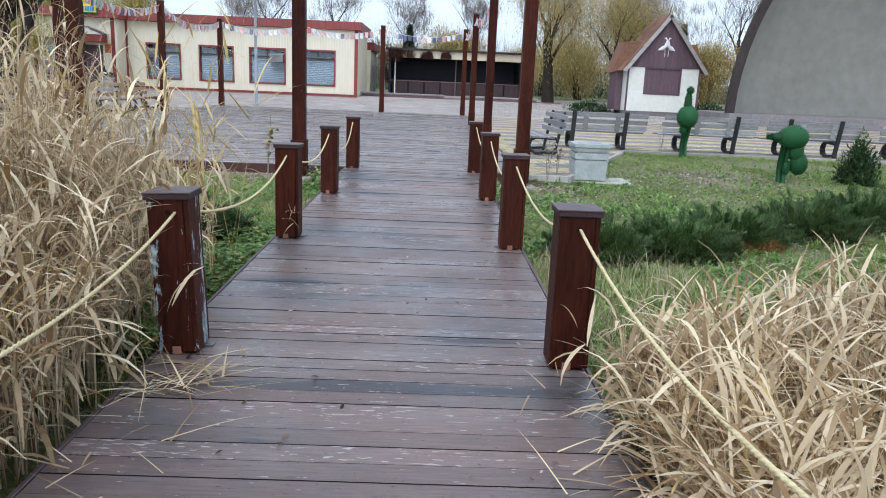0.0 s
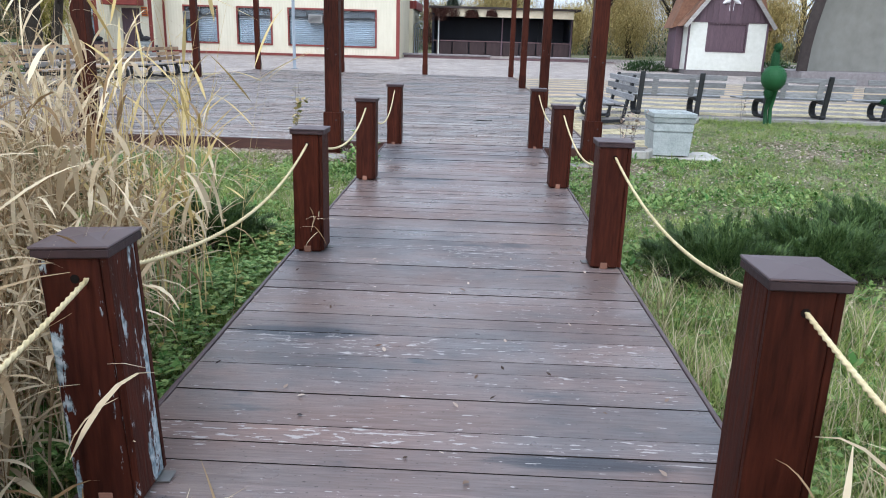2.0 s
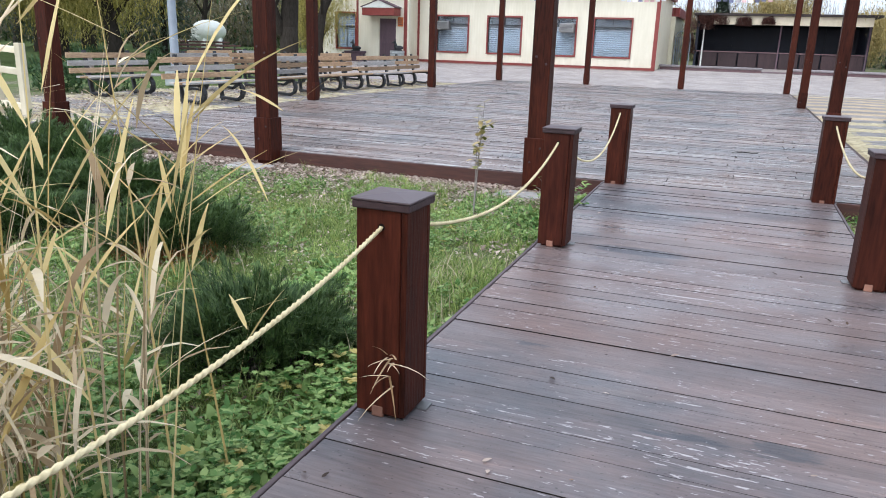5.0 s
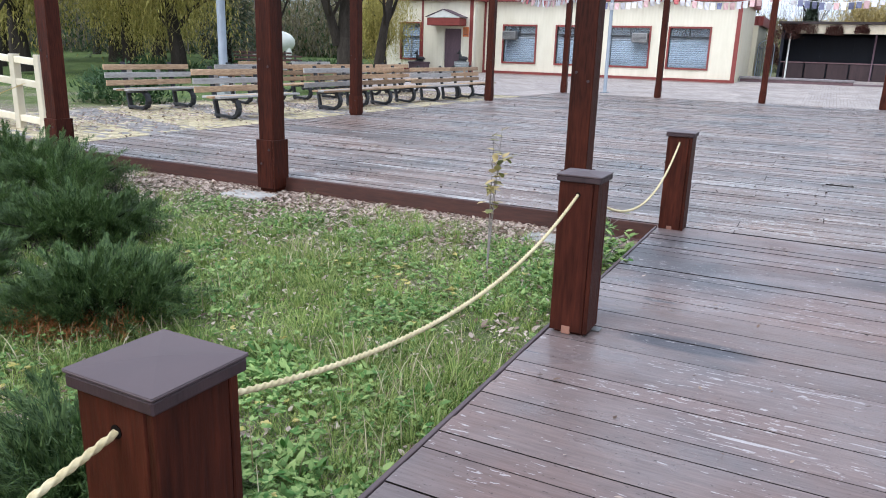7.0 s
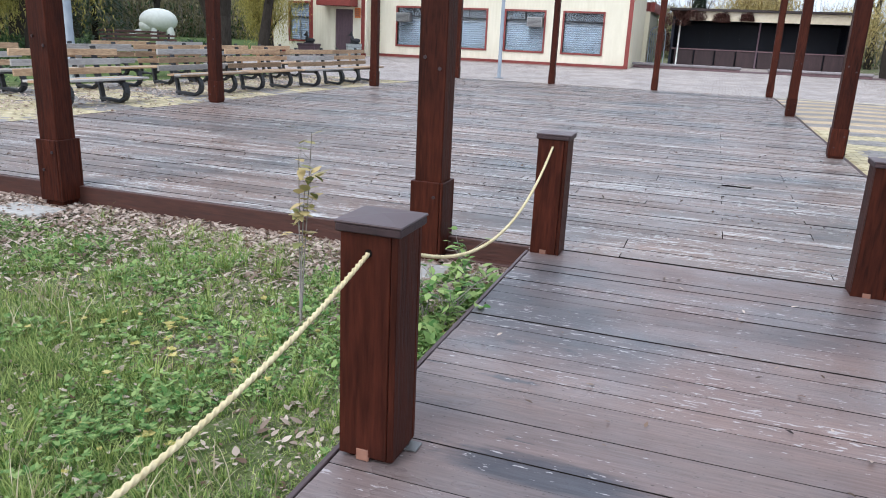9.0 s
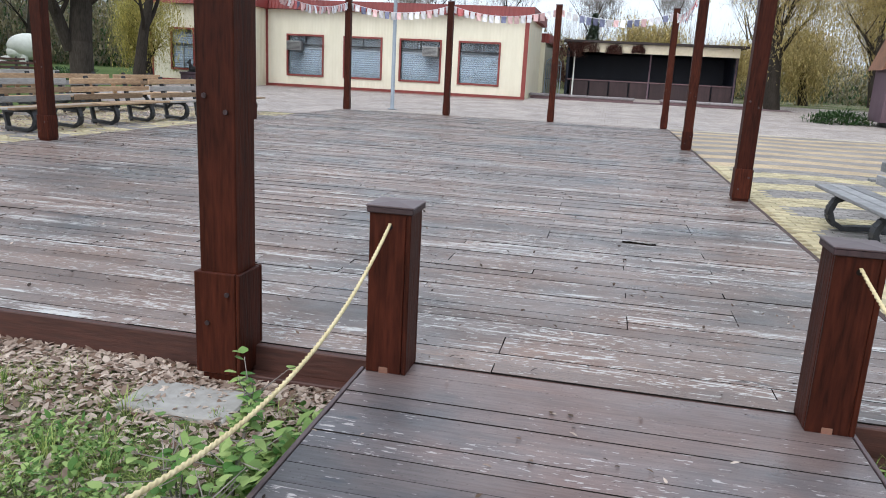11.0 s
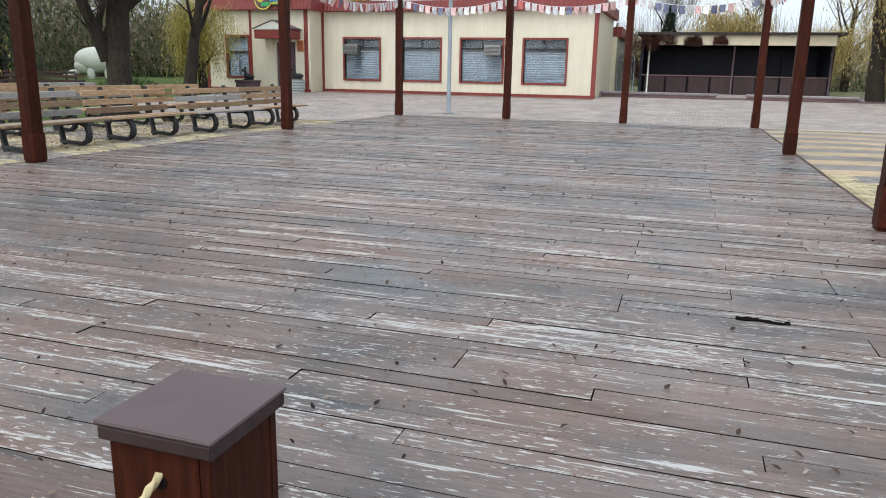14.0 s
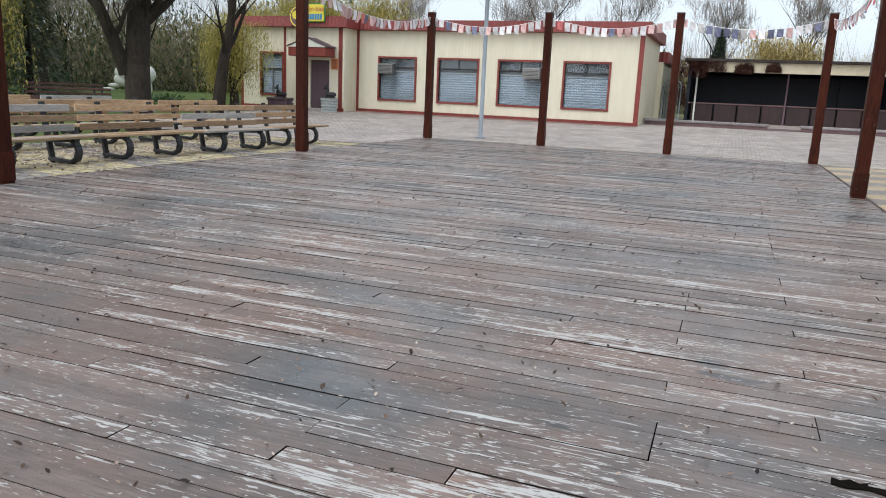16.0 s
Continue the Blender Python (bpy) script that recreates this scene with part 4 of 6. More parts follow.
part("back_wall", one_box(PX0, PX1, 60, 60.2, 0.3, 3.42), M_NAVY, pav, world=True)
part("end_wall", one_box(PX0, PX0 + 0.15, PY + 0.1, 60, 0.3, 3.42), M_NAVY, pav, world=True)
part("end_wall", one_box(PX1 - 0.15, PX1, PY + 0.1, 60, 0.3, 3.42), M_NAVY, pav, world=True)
part("floor_slab", one_box(PX0, PX1, PY, 60, 0.1, 0.46), M_PLUM, pav, world=True)
for j in range(8):
    a = PX0 + 0.3 + j * 1.1
    part("panel", one_box(a, a + 1.02, PY + 0.02, PY + 0.07, 0.5, 1.36, bevel=0.015), M_PANEL, pav, "dark red-brown boarded panel", world=True)
part("rail", one_box(PX0 + 0.1, PX1, PY - 0.02, PY + 0.09, 1.37, 1.43), M_PLUM, pav, world=True)
for x in (PX0 + 0.45, PX1 - 0.1, 2.3):
    bm = bmesh.new()
    tube(bm, [(x, PY - 0.04, 0.3), (x, PY - 0.04, 3.0)], 0.045, 8)
    part("pole", bm, M_WHITE if x < 0 else M_BROWNP, pav, world=True)
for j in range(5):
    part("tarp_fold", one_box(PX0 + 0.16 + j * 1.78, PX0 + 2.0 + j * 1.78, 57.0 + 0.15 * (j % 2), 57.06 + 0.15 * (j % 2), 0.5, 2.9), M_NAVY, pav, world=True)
for k, (x0, x1, y0) in enumerate(((-3.66, 1.46, 48.0), (2.8, 7.3, 48.2))):
    lw = thing("terrace_wall", "low plum-painted wall with a pale grey coping", "wall", ((x0 + x1) / 2, y0, 0.3), group="low walls of the terrace")
    part("wall_body", one_box(x0, x1, y0, y0 + 0.35, 0.1, 0.5), M_PLUM, lw, world=True)
    part("coping", one_box(x0 - 0.06, x1 + 0.06, y0 - 0.06, y0 + 0.41, 0.5, 0.62, bevel=0.03), M_LILAC, lw, world=True)
sheet("terrace", [(-3.6, 48.1, 0.372), (9, 48.1, 0.372), (9, 53, 0.475), (-3.6, 53, 0.475)], [(0, 1, 2, 3)], M_PLUM, "plum-brown paved terrace strewn with leaves", "terrace", "structure")

# ---- cottage kiosk ----
CY = 40.0
cot = thing("cottage_kiosk", "small white cottage kiosk with steep shingled gable roof", "kiosk", (12.4, CY, 0.3))
CX0, CX1, CZ, CE, CA = 10.75, 14.48, 0.36, 2.58, 5.2
CM = (CX0 + CX1) / 2
HX0, HX1, HZ0, HZ1 = 11.7, 13.45, 1.3, 2.52
bm = wall_with_holes(CX0, CX1, CY, 0.2, CZ, CE, [(HX0, HX1, HZ0, HZ1)])
part("wall", bm, M_WHITE, cot, "white plastered front", world=True)
part("wall", one_box(CX0, CX0 + 0.2, CY + 0.2, CY + 2.4, CZ, CE), M_WHITE, cot, world=True)
part("wall", one_box(CX1 - 0.2, CX1, CY + 0.2, CY + 2.4, CZ, CE), M_WHITE, cot, world=True)
part("wall", one_box(CX0 + 0.2, CX1 - 0.2, CY + 2.2, CY + 2.4, CZ, CE), M_WHITE, cot, world=True)
part("plinth", one_box(CX0 + 0.02, CX1 - 0.02, CY + 0.03, CY + 2.35, 0.02, CZ - 0.002), M_LILAC, cot, "low grey plinth", world=True)
part("hatch", one_box(HX0, HX1, CY + 0.04, CY + 0.1, HZ0, HZ1), M_BROWNP, cot, "closed plum serving hatch", world=True)
part("hatch_frame", frame_bm(HX0, HX1, CY, HZ0, HZ1, 0.08, 0.03), M_BROWNP, cot, world=True)
for x in (CX0 - 0.03, CX1 - 0.06):
    part("corner_post", one_box(x, x + 0.09, CY - 0.03, CY - 0.002, CZ, CE), M_BROWNP, cot, world=True)
for j in range(14):
    a, b = CX0 - 0.1 + j * 0.281, CX0 - 0.1 + j * 0.281 + 0.27
    ha, hb = [CE + max(0.02, (CA - 0.15 - CE) * (1 - abs(v - CM) / (CM - CX0 + 0.12))) for v in (a, b)]
    bm = bmesh.new()
    poly_prism(bm, [(a, CE + 0.005), (b, CE + 0.005), (b, hb), *([(CM, CA - 0.15)] if a < CM < b else []), (a, ha)], 1, CY - 0.05, CY - 0.004)
    part("gable_board", bm, M_BROWNP, cot, world=True)
slope = math.atan2(CA - CE + 0.15, CM - CX0 + 0.25)
for sx in (-1, 1):
    roof_m = Matrix.Translation((CM, CY - 0.25, CA)) @ Matrix.Diagonal((sx, 1, 1, 1)) @ pose(0, 0, 0, 0, math.degrees(slope), 0)
    L = math.hypot(CA - CE + 0.15, CM - CX0 + 0.3)
    bm = one_box(0, L, 0, 2.9, -0.05, 0.0, m=roof_m)
    bmesh.ops.recalc_face_normals(bm, faces=bm.faces)
    rf = part("roof", bm, M_TILE, cot, "brown-orange shingled roof slope", world=True)
    for r in range(12):
        for c in range(9):
            bm = one_box(r * L / 12, (r + 1.25) * L / 12, c * 0.32, c * 0.32 + 0.3, 0.004 + 0.006 * (c % 2), 0.028, m=roof_m @ pose(0, 0, 0, 0, -0.8, 0))
            bmesh.ops.recalc_face_normals(bm, faces=bm.faces)
            part("shingle", bm, M_TILE, rf, world=True)
    bm = one_box(0, L + 0.06, -0.05, -0.01, -0.14, 0.04, m=roof_m)
    bmesh.ops.recalc_face_normals(bm, faces=bm.faces)
    part("barge_board", bm, M_SLATG, cot, "pale weathered barge board", world=True)
for sx in (-1, 1):
    bm = bmesh.new()
    poly_prism(bm, [(CM + sx * 1.9, 2.45), (CM + sx * 2.45, 2.3), (CM + sx * 1.9, 3.85), (CM + sx * 0.8, 3.9)], 1, CY + 1.0, CY + 2.6)
    part("side_roof", bm, M_TILE, cot, world=True)
part("side_annex", one_box(CX0 - 0.35, CX0 - 0.02, CY + 0.9, CY + 2.4, CZ, 2.4), M_BROWNP, cot, world=True)
for k, (dx, s) in enumerate(((-0.12, 1.0), (0.12, -0.9))):
    bm = bmesh.new()
    c = Vector((CM + dx, CY - 0.07, 3.55))
    tube(bm, [c + Vector((s * x, 0, z)) for x, z in ((-0.32, -0.1), (-0.1, 0.0), (0.05, 0.12), (0.09, 0.4), (0.02, 0.52), (-0.06, 0.5))], [0.03, 0.11, 0.08, 0.035, 0.04, 0.01], 8)
    tube(bm, [c + Vector((s * 0.02, 0, -0.02)), c + Vector((s * 0.04, 0, -0.42))], 0.014, 6)
    part("stork_figure", bm, M_FLAGW, cot, "white cut-out stork", world=True)

# ---- bandshell ----
shell = thing("bandshell", "large open concrete bandshell with a dark arched rim", "bandshell", (25.5, 40, 0.5))
SX, SY, SR, SH = 26.85, 36.0, 12.0, 12.2


def arch(scale, y, n=40):
    return [(SX - SR * scale * math.cos(t), y, 0.55 + SH * scale * math.sin(t)) for t in np.linspace(0, math.pi, n + 1)]


rows = [arch(math.cos(u) ** 1.7, SY + 0.2 + 3.9 * math.sin(u)) for u in np.linspace(0, math.pi / 2 - 0.001, 14)]
v = [p for r in rows for p in r]
n = len(rows[0])
f = [(k * n + j, k * n + j + 1, (k + 1) * n + j + 1, (k + 1) * n + j) for k in range(13) for j in range(n - 1)]
sheet("inner_shell", np.array(v) - np.array(HOME["bandshell"]), f, M_SHELL, "smooth grey-beige inner shell", parent=shell, smooth=True)
outer = [arch(1.03, SY), arch(1.03, SY + 0.22), arch(1.0, SY + 0.22), arch(0.998, SY)]
v = [p for r in outer for p in r]
f = [(k * n + j, k * n + j + 1, ((k + 1) % 4) * n + j + 1, ((k + 1) % 4) * n + j) for k in range(4) for j in range(n - 1)]
sheet("rim", np.array(v) - np.array(HOME["bandshell"]), f, M_SHELLRIM, "dark timber rim", parent=shell, smooth=False)
rows = [arch(1.029 * math.cos(u) ** 1.7, SY + 0.22 + 4.3 * math.sin(u)) for u in np.linspace(0, 1.45, 10)]
v = [p for r in rows for p in r]
f = [(k * n + j, (k + 1) * n + j, (k + 1) * n + j + 1, k * n + j + 1) for k in range(9) for j in range(n - 1)]
sheet("outer_shell", np.array(v) - np.array(HOME["bandshell"]), f, M_SHELLRIM, parent=shell, smooth=True)
part("stage_floor", one_box(SX - 12.3, SX + 12.3, SY - 0.25, SY + 4.6, 0.0, 0.54, bevel=0.02), M_LILAC, shell, "low grey stage platform", world=True)

# ---- benches ----


def bench(mat_a, mat_b, seed=2, tall=1.1):
    """A bench 2.3 m long that faces -y: tyre-loop feet, leaning back posts, slats."""
    ob = thing("park_bench", "slatted wooden park bench on black tyre-rubber legs", "bench", group="park benches")
    for x in (-0.62, 0.62):
        bm = bmesh.new()
        loop = [(x, 0.34, 0.06), (x, -0.1, 0.03), (x, -0.2, 0.09), (x, -0.24, 0.2), (x, -0.2, 0.31), (x, -0.1, 0.35), (x, 0.34, 0.33)]
        for p, q in zip(loop, loop[1:]):
            d = Vector(q) - Vector(p)
            m = Matrix.Translation((Vector(p) + Vector(q)) / 2) @ d.to_track_quat("Y", "Z").to_matrix().to_4x4()
            box(bm, -0.055, 0.055, -d.length / 2 - 0.015, d.length / 2 + 0.015, -0.025, 0.025, 0.006, m=m)
        leg = part("leg", bm, M_BLACK, ob, "black looped tyre leg")
        bm = bmesh.new()
        for k in range(9):
            a = -0.9 + k * 0.3
            box(bm, -0.06, 0.06, -0.012, 0.012, -0.02, 0.02, m=pose(x, -0.1 - 0.155 * math.cos(a), 0.19 + 0.16 * math.sin(a), math.degrees(-a)))
        part("tread", bm, M_BLACK, leg)
        bm = bmesh.new()
        box(bm, x - 0.05, x + 0.05, -0.025, 0.025, 0, 0.9, 0.006, m=Matrix.Translation((0, 0.3, 0.0)) @ pose(0, 0, 0, -11))
        part("back_post", bm, M_BLACK, ob)
        part("seat_bearer", one_box(x - 0.04, x + 0.04, -0.2, 0.32, 0.335, 0.375, bevel=0.005), M_BLACK, ob)
    for x in (-0.4, 0.36):
        part("batten", one_box(x - 0.06, x + 0.06, -0.012, 0.012, 0.44, 0.8, bevel=0.004, m=Matrix.Translation((0, 0.3, 0)) @ pose(0, 0.1, 0, -11)), mat_b, ob)
    rnd = random.Random(seed)
    for k, y in enumerate((-0.2, -0.04, 0.12)):
        e0, e1 = rnd.uniform(-0.03, 0.03), rnd.uniform(-0.03, 0.03)
        part("seat_slat", one_box(-1.15 + e0, 1.15 + e1, y - 0.07, y + 0.07, 0.376, 0.412, bevel=0.006), (mat_b, mat_a, mat_b)[k], ob)
    for k, z in enumerate((0.5, 0.64, 0.79)):
        e0, e1 = rnd.uniform(-0.04, 0.04), rnd.uniform(-0.04, 0.04)
        part("back_slat", one_box(-1.15 + e0, 1.15 + e1, -0.018, 0.018, z - 0.05, z + 0.05, bevel=0.006, m=Matrix.Translation((0, 0.262 + 0.195 * z, 0))), (mat_a, mat_b, mat_a)[k], ob)
    for o in ob.children_recursive:
        o.data.transform(Matrix.Diagonal((1, 1, tall, 1)))
    return ob


first_a, first_b, first_c, first_d = bench(M_SLAT, M_SLATG), bench(M_SLATW, M_SLATW, 2, 1.02), bench(M_SLATG, M_SLAT, 5), bench(M_SLAT, M_SLAT, 8)
tagged(first_d, "tan slatted wooden park bench on black tyre-rubber legs")
tagged(first_b, "grey weathered slatted bench on black tyre-rubber legs", group="grey benches by the bandshell")
BENT = random.Random(9)
rows_left = [(-9.75, y) for y in (18.25, 21.65, 24.0, 26.35, 28.75)] + [(-12.3, y) for y in (18.45, 21.4, 23.8, 26.2, 28.6)] + [(-14.9, y) for y in (25.1, 27.6)]
for k, (x, y) in enumerate(rows_left):
    m = pose(x + BENT.uniform(-0.12, 0.12), y, -0.03, 0, 0, 90 + BENT.uniform(-3.5, 3.5))
    if k < 3:
        (first_a, first_c, first_d)[k].matrix_basis = m
    else:
        copy_thing((first_a, first_c, first_d, first_a, first_d)[k % 5], m)
first_b.matrix_basis = pose(4.67, 19.3, -0.03, 0, 0, 180)
for x, y, r in ((7.33, 19.3, 180), (9.83, 19.3, 181), (12.6, 19.3, 180)):
    copy_thing(first_b, pose(x, y, -0.03, 0, 0, r))
copy_thing(first_b, pose(2.95, 17.4, -0.03, 0, 0, -88))

# ---- litter bin, topiary birds, rail, sculpture ----
binob = thing("litter_bin", "square grey terrazzo litter bin on a concrete slab", "litter bin", (3.3, 13.55, -0.12))
bm = bmesh.new()
for w0, w1, z0, z1 in ((0.25, 0.27, 0.02, 0.34), (0.27, 0.275, 0.36, 0.46), (0.275, 0.29, 0.48, 0.54)):
    a = [bm.verts.new((sx * w0, sy * w0, z0)) for sx, sy in ((-1, -1), (1, -1), (1, 1), (-1, 1))]
    b = [bm.verts.new((sx * w1, sy * w1, z1)) for sx, sy in ((-1, -1), (1, -1), (1, 1), (-1, 1))]
    bm.faces.new(a[::-1])
    bm.faces.new(b)
    for k in range(4):
        bm.faces.new((a[k], a[(k + 1) % 4], b[(k + 1) % 4], b[k]))
box(bm, -0.245, 0.245, -0.245, 0.245, 0.02, 0.5)
part("body", bm, M_STONE, binob)
bm = bmesh.new()
for a in ((-0.3, 0.3, -0.3, -0.2), (-0.3, 0.3, 0.2, 0.3), (-0.3, -0.2, -0.2, 0.2), (0.2, 0.3, -0.2, 0.2)):
    box(bm, *a, 0.545, 0.61, 0.008)
part("rim", bm, M_STONE, binob)
slab = part("bin_slab", one_box(2.75, 4.0, 13.2, 13.95, -0.22, -0.12, bevel=0.01), M_CONC, None)
tagged(slab, "thin grey concrete slab under the litter bin", "slab")


def turf_blob(parts, seed):
    """Rounded bird shape with short stiff tufts, one mesh."""
    bm = bmesh.new()
    for c, r in parts:
        bmesh.ops.create_icosphere(bm, subdivisions=3, radius=1, matrix=Matrix.Translation(c) @ Matrix.Diagonal((*r, 1)))
    bm.normal_update()
    rnd = random.Random(seed)
    for fc_ in list(bm.faces):
        for _ in range(2):
            p = fc_.calc_center_median() + Vector((rnd.uniform(-1, 1), rnd.uniform(-1, 1), rnd.uniform(-1, 1))) * 0.015
            t = p + (fc_.normal + Vector((rnd.uniform(-1, 1), rnd.uniform(-1, 1), rnd.uniform(-0.3, 1))) * 0.5) * 0.016
            s = Vector((rnd.uniform(-1, 1), rnd.uniform(-1, 1), rnd.uniform(-1, 1))) * 0.008
            bm.faces.new((bm.verts.new(p - s), bm.verts.new(p + s), bm.verts.new(t)))
    return bm


for (x, y), parts, lab in (
        ((6.5, 18.2), [((0, 0, 0.95), (0.24, 0.28, 0.27)), ((-0.02, 0, 1.25), (0.085, 0.09, 0.3)), ((0.0, -0.02, 1.56), (0.07, 0.1, 0.08)), ((-0.06, 0, 0.68), (0.09, 0.09, 0.14))], "green artificial-turf bird figure standing on one thin leg"),
        ((6.95, 14.3), [((0.12, 0, 0.86), (0.27, 0.22, 0.22)), ((-0.1, 0, 0.85), (0.2, 0.1, 0.09)), ((-0.27, 0, 0.85), (0.1, 0.04, 0.035)), ((0.2, 0, 0.62), (0.14, 0.13, 0.2)), ((0.28, 0, 0.38), (0.16, 0.14, 0.2)), ((0.05, 0, 0.3), (0.08, 0.07, 0.14))], "green artificial-turf bird figure with a short beak")):
    bm = turf_blob(parts, int(x * 10))
    for dx in (-0.02, 0.07):
        tube(bm, [(dx - 0.02, 0, 0), (dx - 0.05, 0, 0.3), (dx, 0, 0.75)], [0.045, 0.04, 0.06], 7)
    st = part("bird_sculpture", bm, M_TURFART, None)
    st.matrix_basis = pose(x, y, ground_z(x, y) - 0.02) @ Matrix.Scale(0.97, 4)
    tagged(st, lab, "sculpture", "turf birds on the lawn")

rail = thing("bridge_rail", "cream painted timber rail of a small footbridge", "railing", (-10.9, 14.2, -0.1))
for x in (-10.35, -10.95, -12.3):
    part("post", one_box(x - 0.06, x + 0.06, 14.14, 14.26, -0.12, 1.12, bevel=0.008), M_RAILC, rail, world=True)
for z, w in ((1.0, 0.05), (0.1, 0.05)):
    bm = one_box(-3.2, 0, -0.045, 0.045, -w, w, bevel=0.008, m=pose(-10.3, 14.2, z, 0, 3.5, 0))
    part("handrail", bm, M_RAILC, rail, world=True)
part("handrail", one_box(-3.2, 0, -0.05, 0.05, -0.05, 0.05, bevel=0.008, m=pose(-10.3, 14.2, 0.66, 0, 3.5, 0)), M_RAILC, rail, world=True)

bm = bmesh.new()
for c, r in (((0, 0, 1.35), (1.3, 0.75, 0.85)), ((-0.75, 0, 0.95), (0.6, 0.5, 0.5)), ((-1.25, 0, 0.55), (0.45, 0.2, 0.16)), ((-1.7, 0, 0.3), (0.4, 0.14, 0.12)), ((0.75, 0.35, 0.45), (0.28, 0.24, 0.55)), ((0.75, -0.35, 0.45), (0.28, 0.24, 0.55)), ((-0.35, 0.35, 0.45), (0.26, 0.24, 0.55)), ((-0.35, -0.35, 0.45), (0.26, 0.24, 0.55))):
    bmesh.ops.create_uvsphere(bm, u_segments=20, v_segments=12, radius=1, matrix=Matrix.Translation(c) @ Matrix.Diagonal((*r, 1)))
for fc_ in bm.faces:
    fc_.smooth = True
ele = part("animal_sculpture", bm, M_WHITE, None)
ele.matrix_basis = pose(-37.7, 53.0, 0.35, 0, 0, 43)
tagged(ele, "large white rounded animal sculpture on the lawn", "sculpture")
for k, (x, y, z0) in enumerate(((-21.3, 32.7, 0.0), (-22.6, 33.6, 0.12))):
    st = thing("long_bench", "long dark red slatted bench beside the far lawn path", "bench", (x, y, -0.05 + z0), "dark red benches", turn=41)
    for j, (yy, z) in enumerate(((0.0, 0.45), (0.17, 0.46), (0.34, 0.47), (0.45, 0.68), (0.48, 0.84), (0.51, 1.0))):
        part("slat", one_box(-1.3, 1.3, yy - 0.065, yy + 0.065, z - 0.022, z + 0.022, bevel=0.005) if j < 3 else one_box(-1.3, 1.3, yy - 0.02, yy + 0.02, z - 0.04, z + 0.04, bevel=0.005), M_OLDRED, st)
    for xx in (-1.0, 1.0):
        part("leg", one_box(xx - 0.05, xx + 0.05, 0.0, 0.4, 0, 0.43, bevel=0.006), M_BLACK, st)
        part("back_post", one_box(xx - 0.04, xx + 0.04, -0.02, 0.02, 0.3, 1.1, m=Matrix.Translation((0, 0.41, 0)) @ pose(0, 0, 0, -8)), M_BLACK, st)
dark_pole = thing("lamp_post", "plain grey lamp post behind the benches", "lamp post", (-14.3, 22.3, -0.06))
bm = bmesh.new()
tube(bm, [(0, 0, 0), (0, 0, 6.5)], [0.12, 0.1], 12)
part("shaft", bm, M_STEELB, dark_pole)
part("foot", one_box(-0.22, 0.22, -0.22, 0.22, 0, 0.5, bevel=0.02), M_STONE, dark_pole)

# ---- trees ----


def limbs(seed, height, girth, spread, levels=3, kids=5, lift=0.45, droop=0.0):
    """Trunk and branches as tapered tubes. Returns the bmesh and the twig ends with their headings."""
    rnd = random.Random(seed)
    bm, ends = bmesh.new(), []

    def grow(p, d, length, r, level):
        pts, rad = [p], [r]
        for k in range(4):
            d = (d + Vector((rnd.uniform(-1, 1), rnd.uniform(-1, 1), rnd.uniform(-0.4, 0.6) - droop * (level > 0))) * 0.16).normalized()
            p = p + d * length / 4
            pts.append(p)
            rad.append(r * (1 - 0.14 * (k + 1)) if level == 0 else r * (1 - 0.2 * (k + 1)))
        tube(bm, pts, rad, 10 if level == 0 else 5 if level == 1 else 3, caps=False)
        if level >= levels:
            ends.append((p, d))
            return
        for k in range(kids if level else kids + 1):
            a = 2 * math.pi * (k + rnd.random() * 0.7) / kids
            s = spread * rnd.uniform(0.7, 1.2)
            h = Vector((math.cos(a) * s, math.sin(a) * s, lift + rnd.uniform(-0.1, 0.35)))
            q = pts[min(4, 2 + k % 3)] if level else pts[2 + k % 3]
            grow(q, (h + d * 0.45).normalized(), length * rnd.uniform(0.5, 0.72), rad[min(4, 2 + k % 3)] * 0.55, level + 1)
    grow(Vector((0, 0, -0.1)), Vector((rnd.uniform(-0.1, 0.1), rnd.uniform(-0.1, 0.1), 1)).normalized(), height * 0.42, girth, 0)
    return bm, ends


def twig_cloud(ends, seed, count, length, width):
    rng = np.random.default_rng(seed)
    p = np.array([e[0] for e in ends])[rng.integers(0, len(ends), count)] + rng.normal(0, 0.15, (count, 3))
    return blades(p, rng.uniform(0.4, 1, count) * length, np.full(count, width), rng.uniform(0, 1.5, count), rng.uniform(0, 6.28, count), 2, 0.2)


def hanging(ends, seed, per, drop, leaf):
    """Long drooping shoots hung with narrow leaves."""
    rng = np.random.default_rng(seed)
    out = []
    roots = np.repeat(np.array([e[0] for e in ends]), per, 0) + rng.normal(0, 0.35, (len(ends) * per, 3))
    L = rng.uniform(0.35, 1.0, len(roots)) * drop
    head = rng.uniform(0, 6.28, len(roots))
    out.append(blades(roots, L, np.full(len(roots), 0.012), np.full(len(roots), 1.5), head, 5, 2.2))
    for s in np.linspace(0.08, 1, 11):
        ang = 1.5 + 1.1 * s
        q = roots + np.stack([np.cos(head), np.sin(head), 0 * head], 1) * (np.minimum(s, 0.35) * L * 0.6)[:, None] - np.array([0, 0, 1.0]) * (L * s * 0.9)[:, None] + rng.normal(0, 0.06, roots.shape)
        keep = (q[:, 2] > 0.4) & (rng.random(len(q)) < 0.8)
        q = q[keep]
        out.append(blades(q, rng.uniform(0.7, 1.3, len(q)) * leaf, np.full(len(q), leaf * 0.24), rng.uniform(2.0, 3.0, len(q)), rng.uniform(0, 6.28, len(q)), 1, 0.3))
    return out


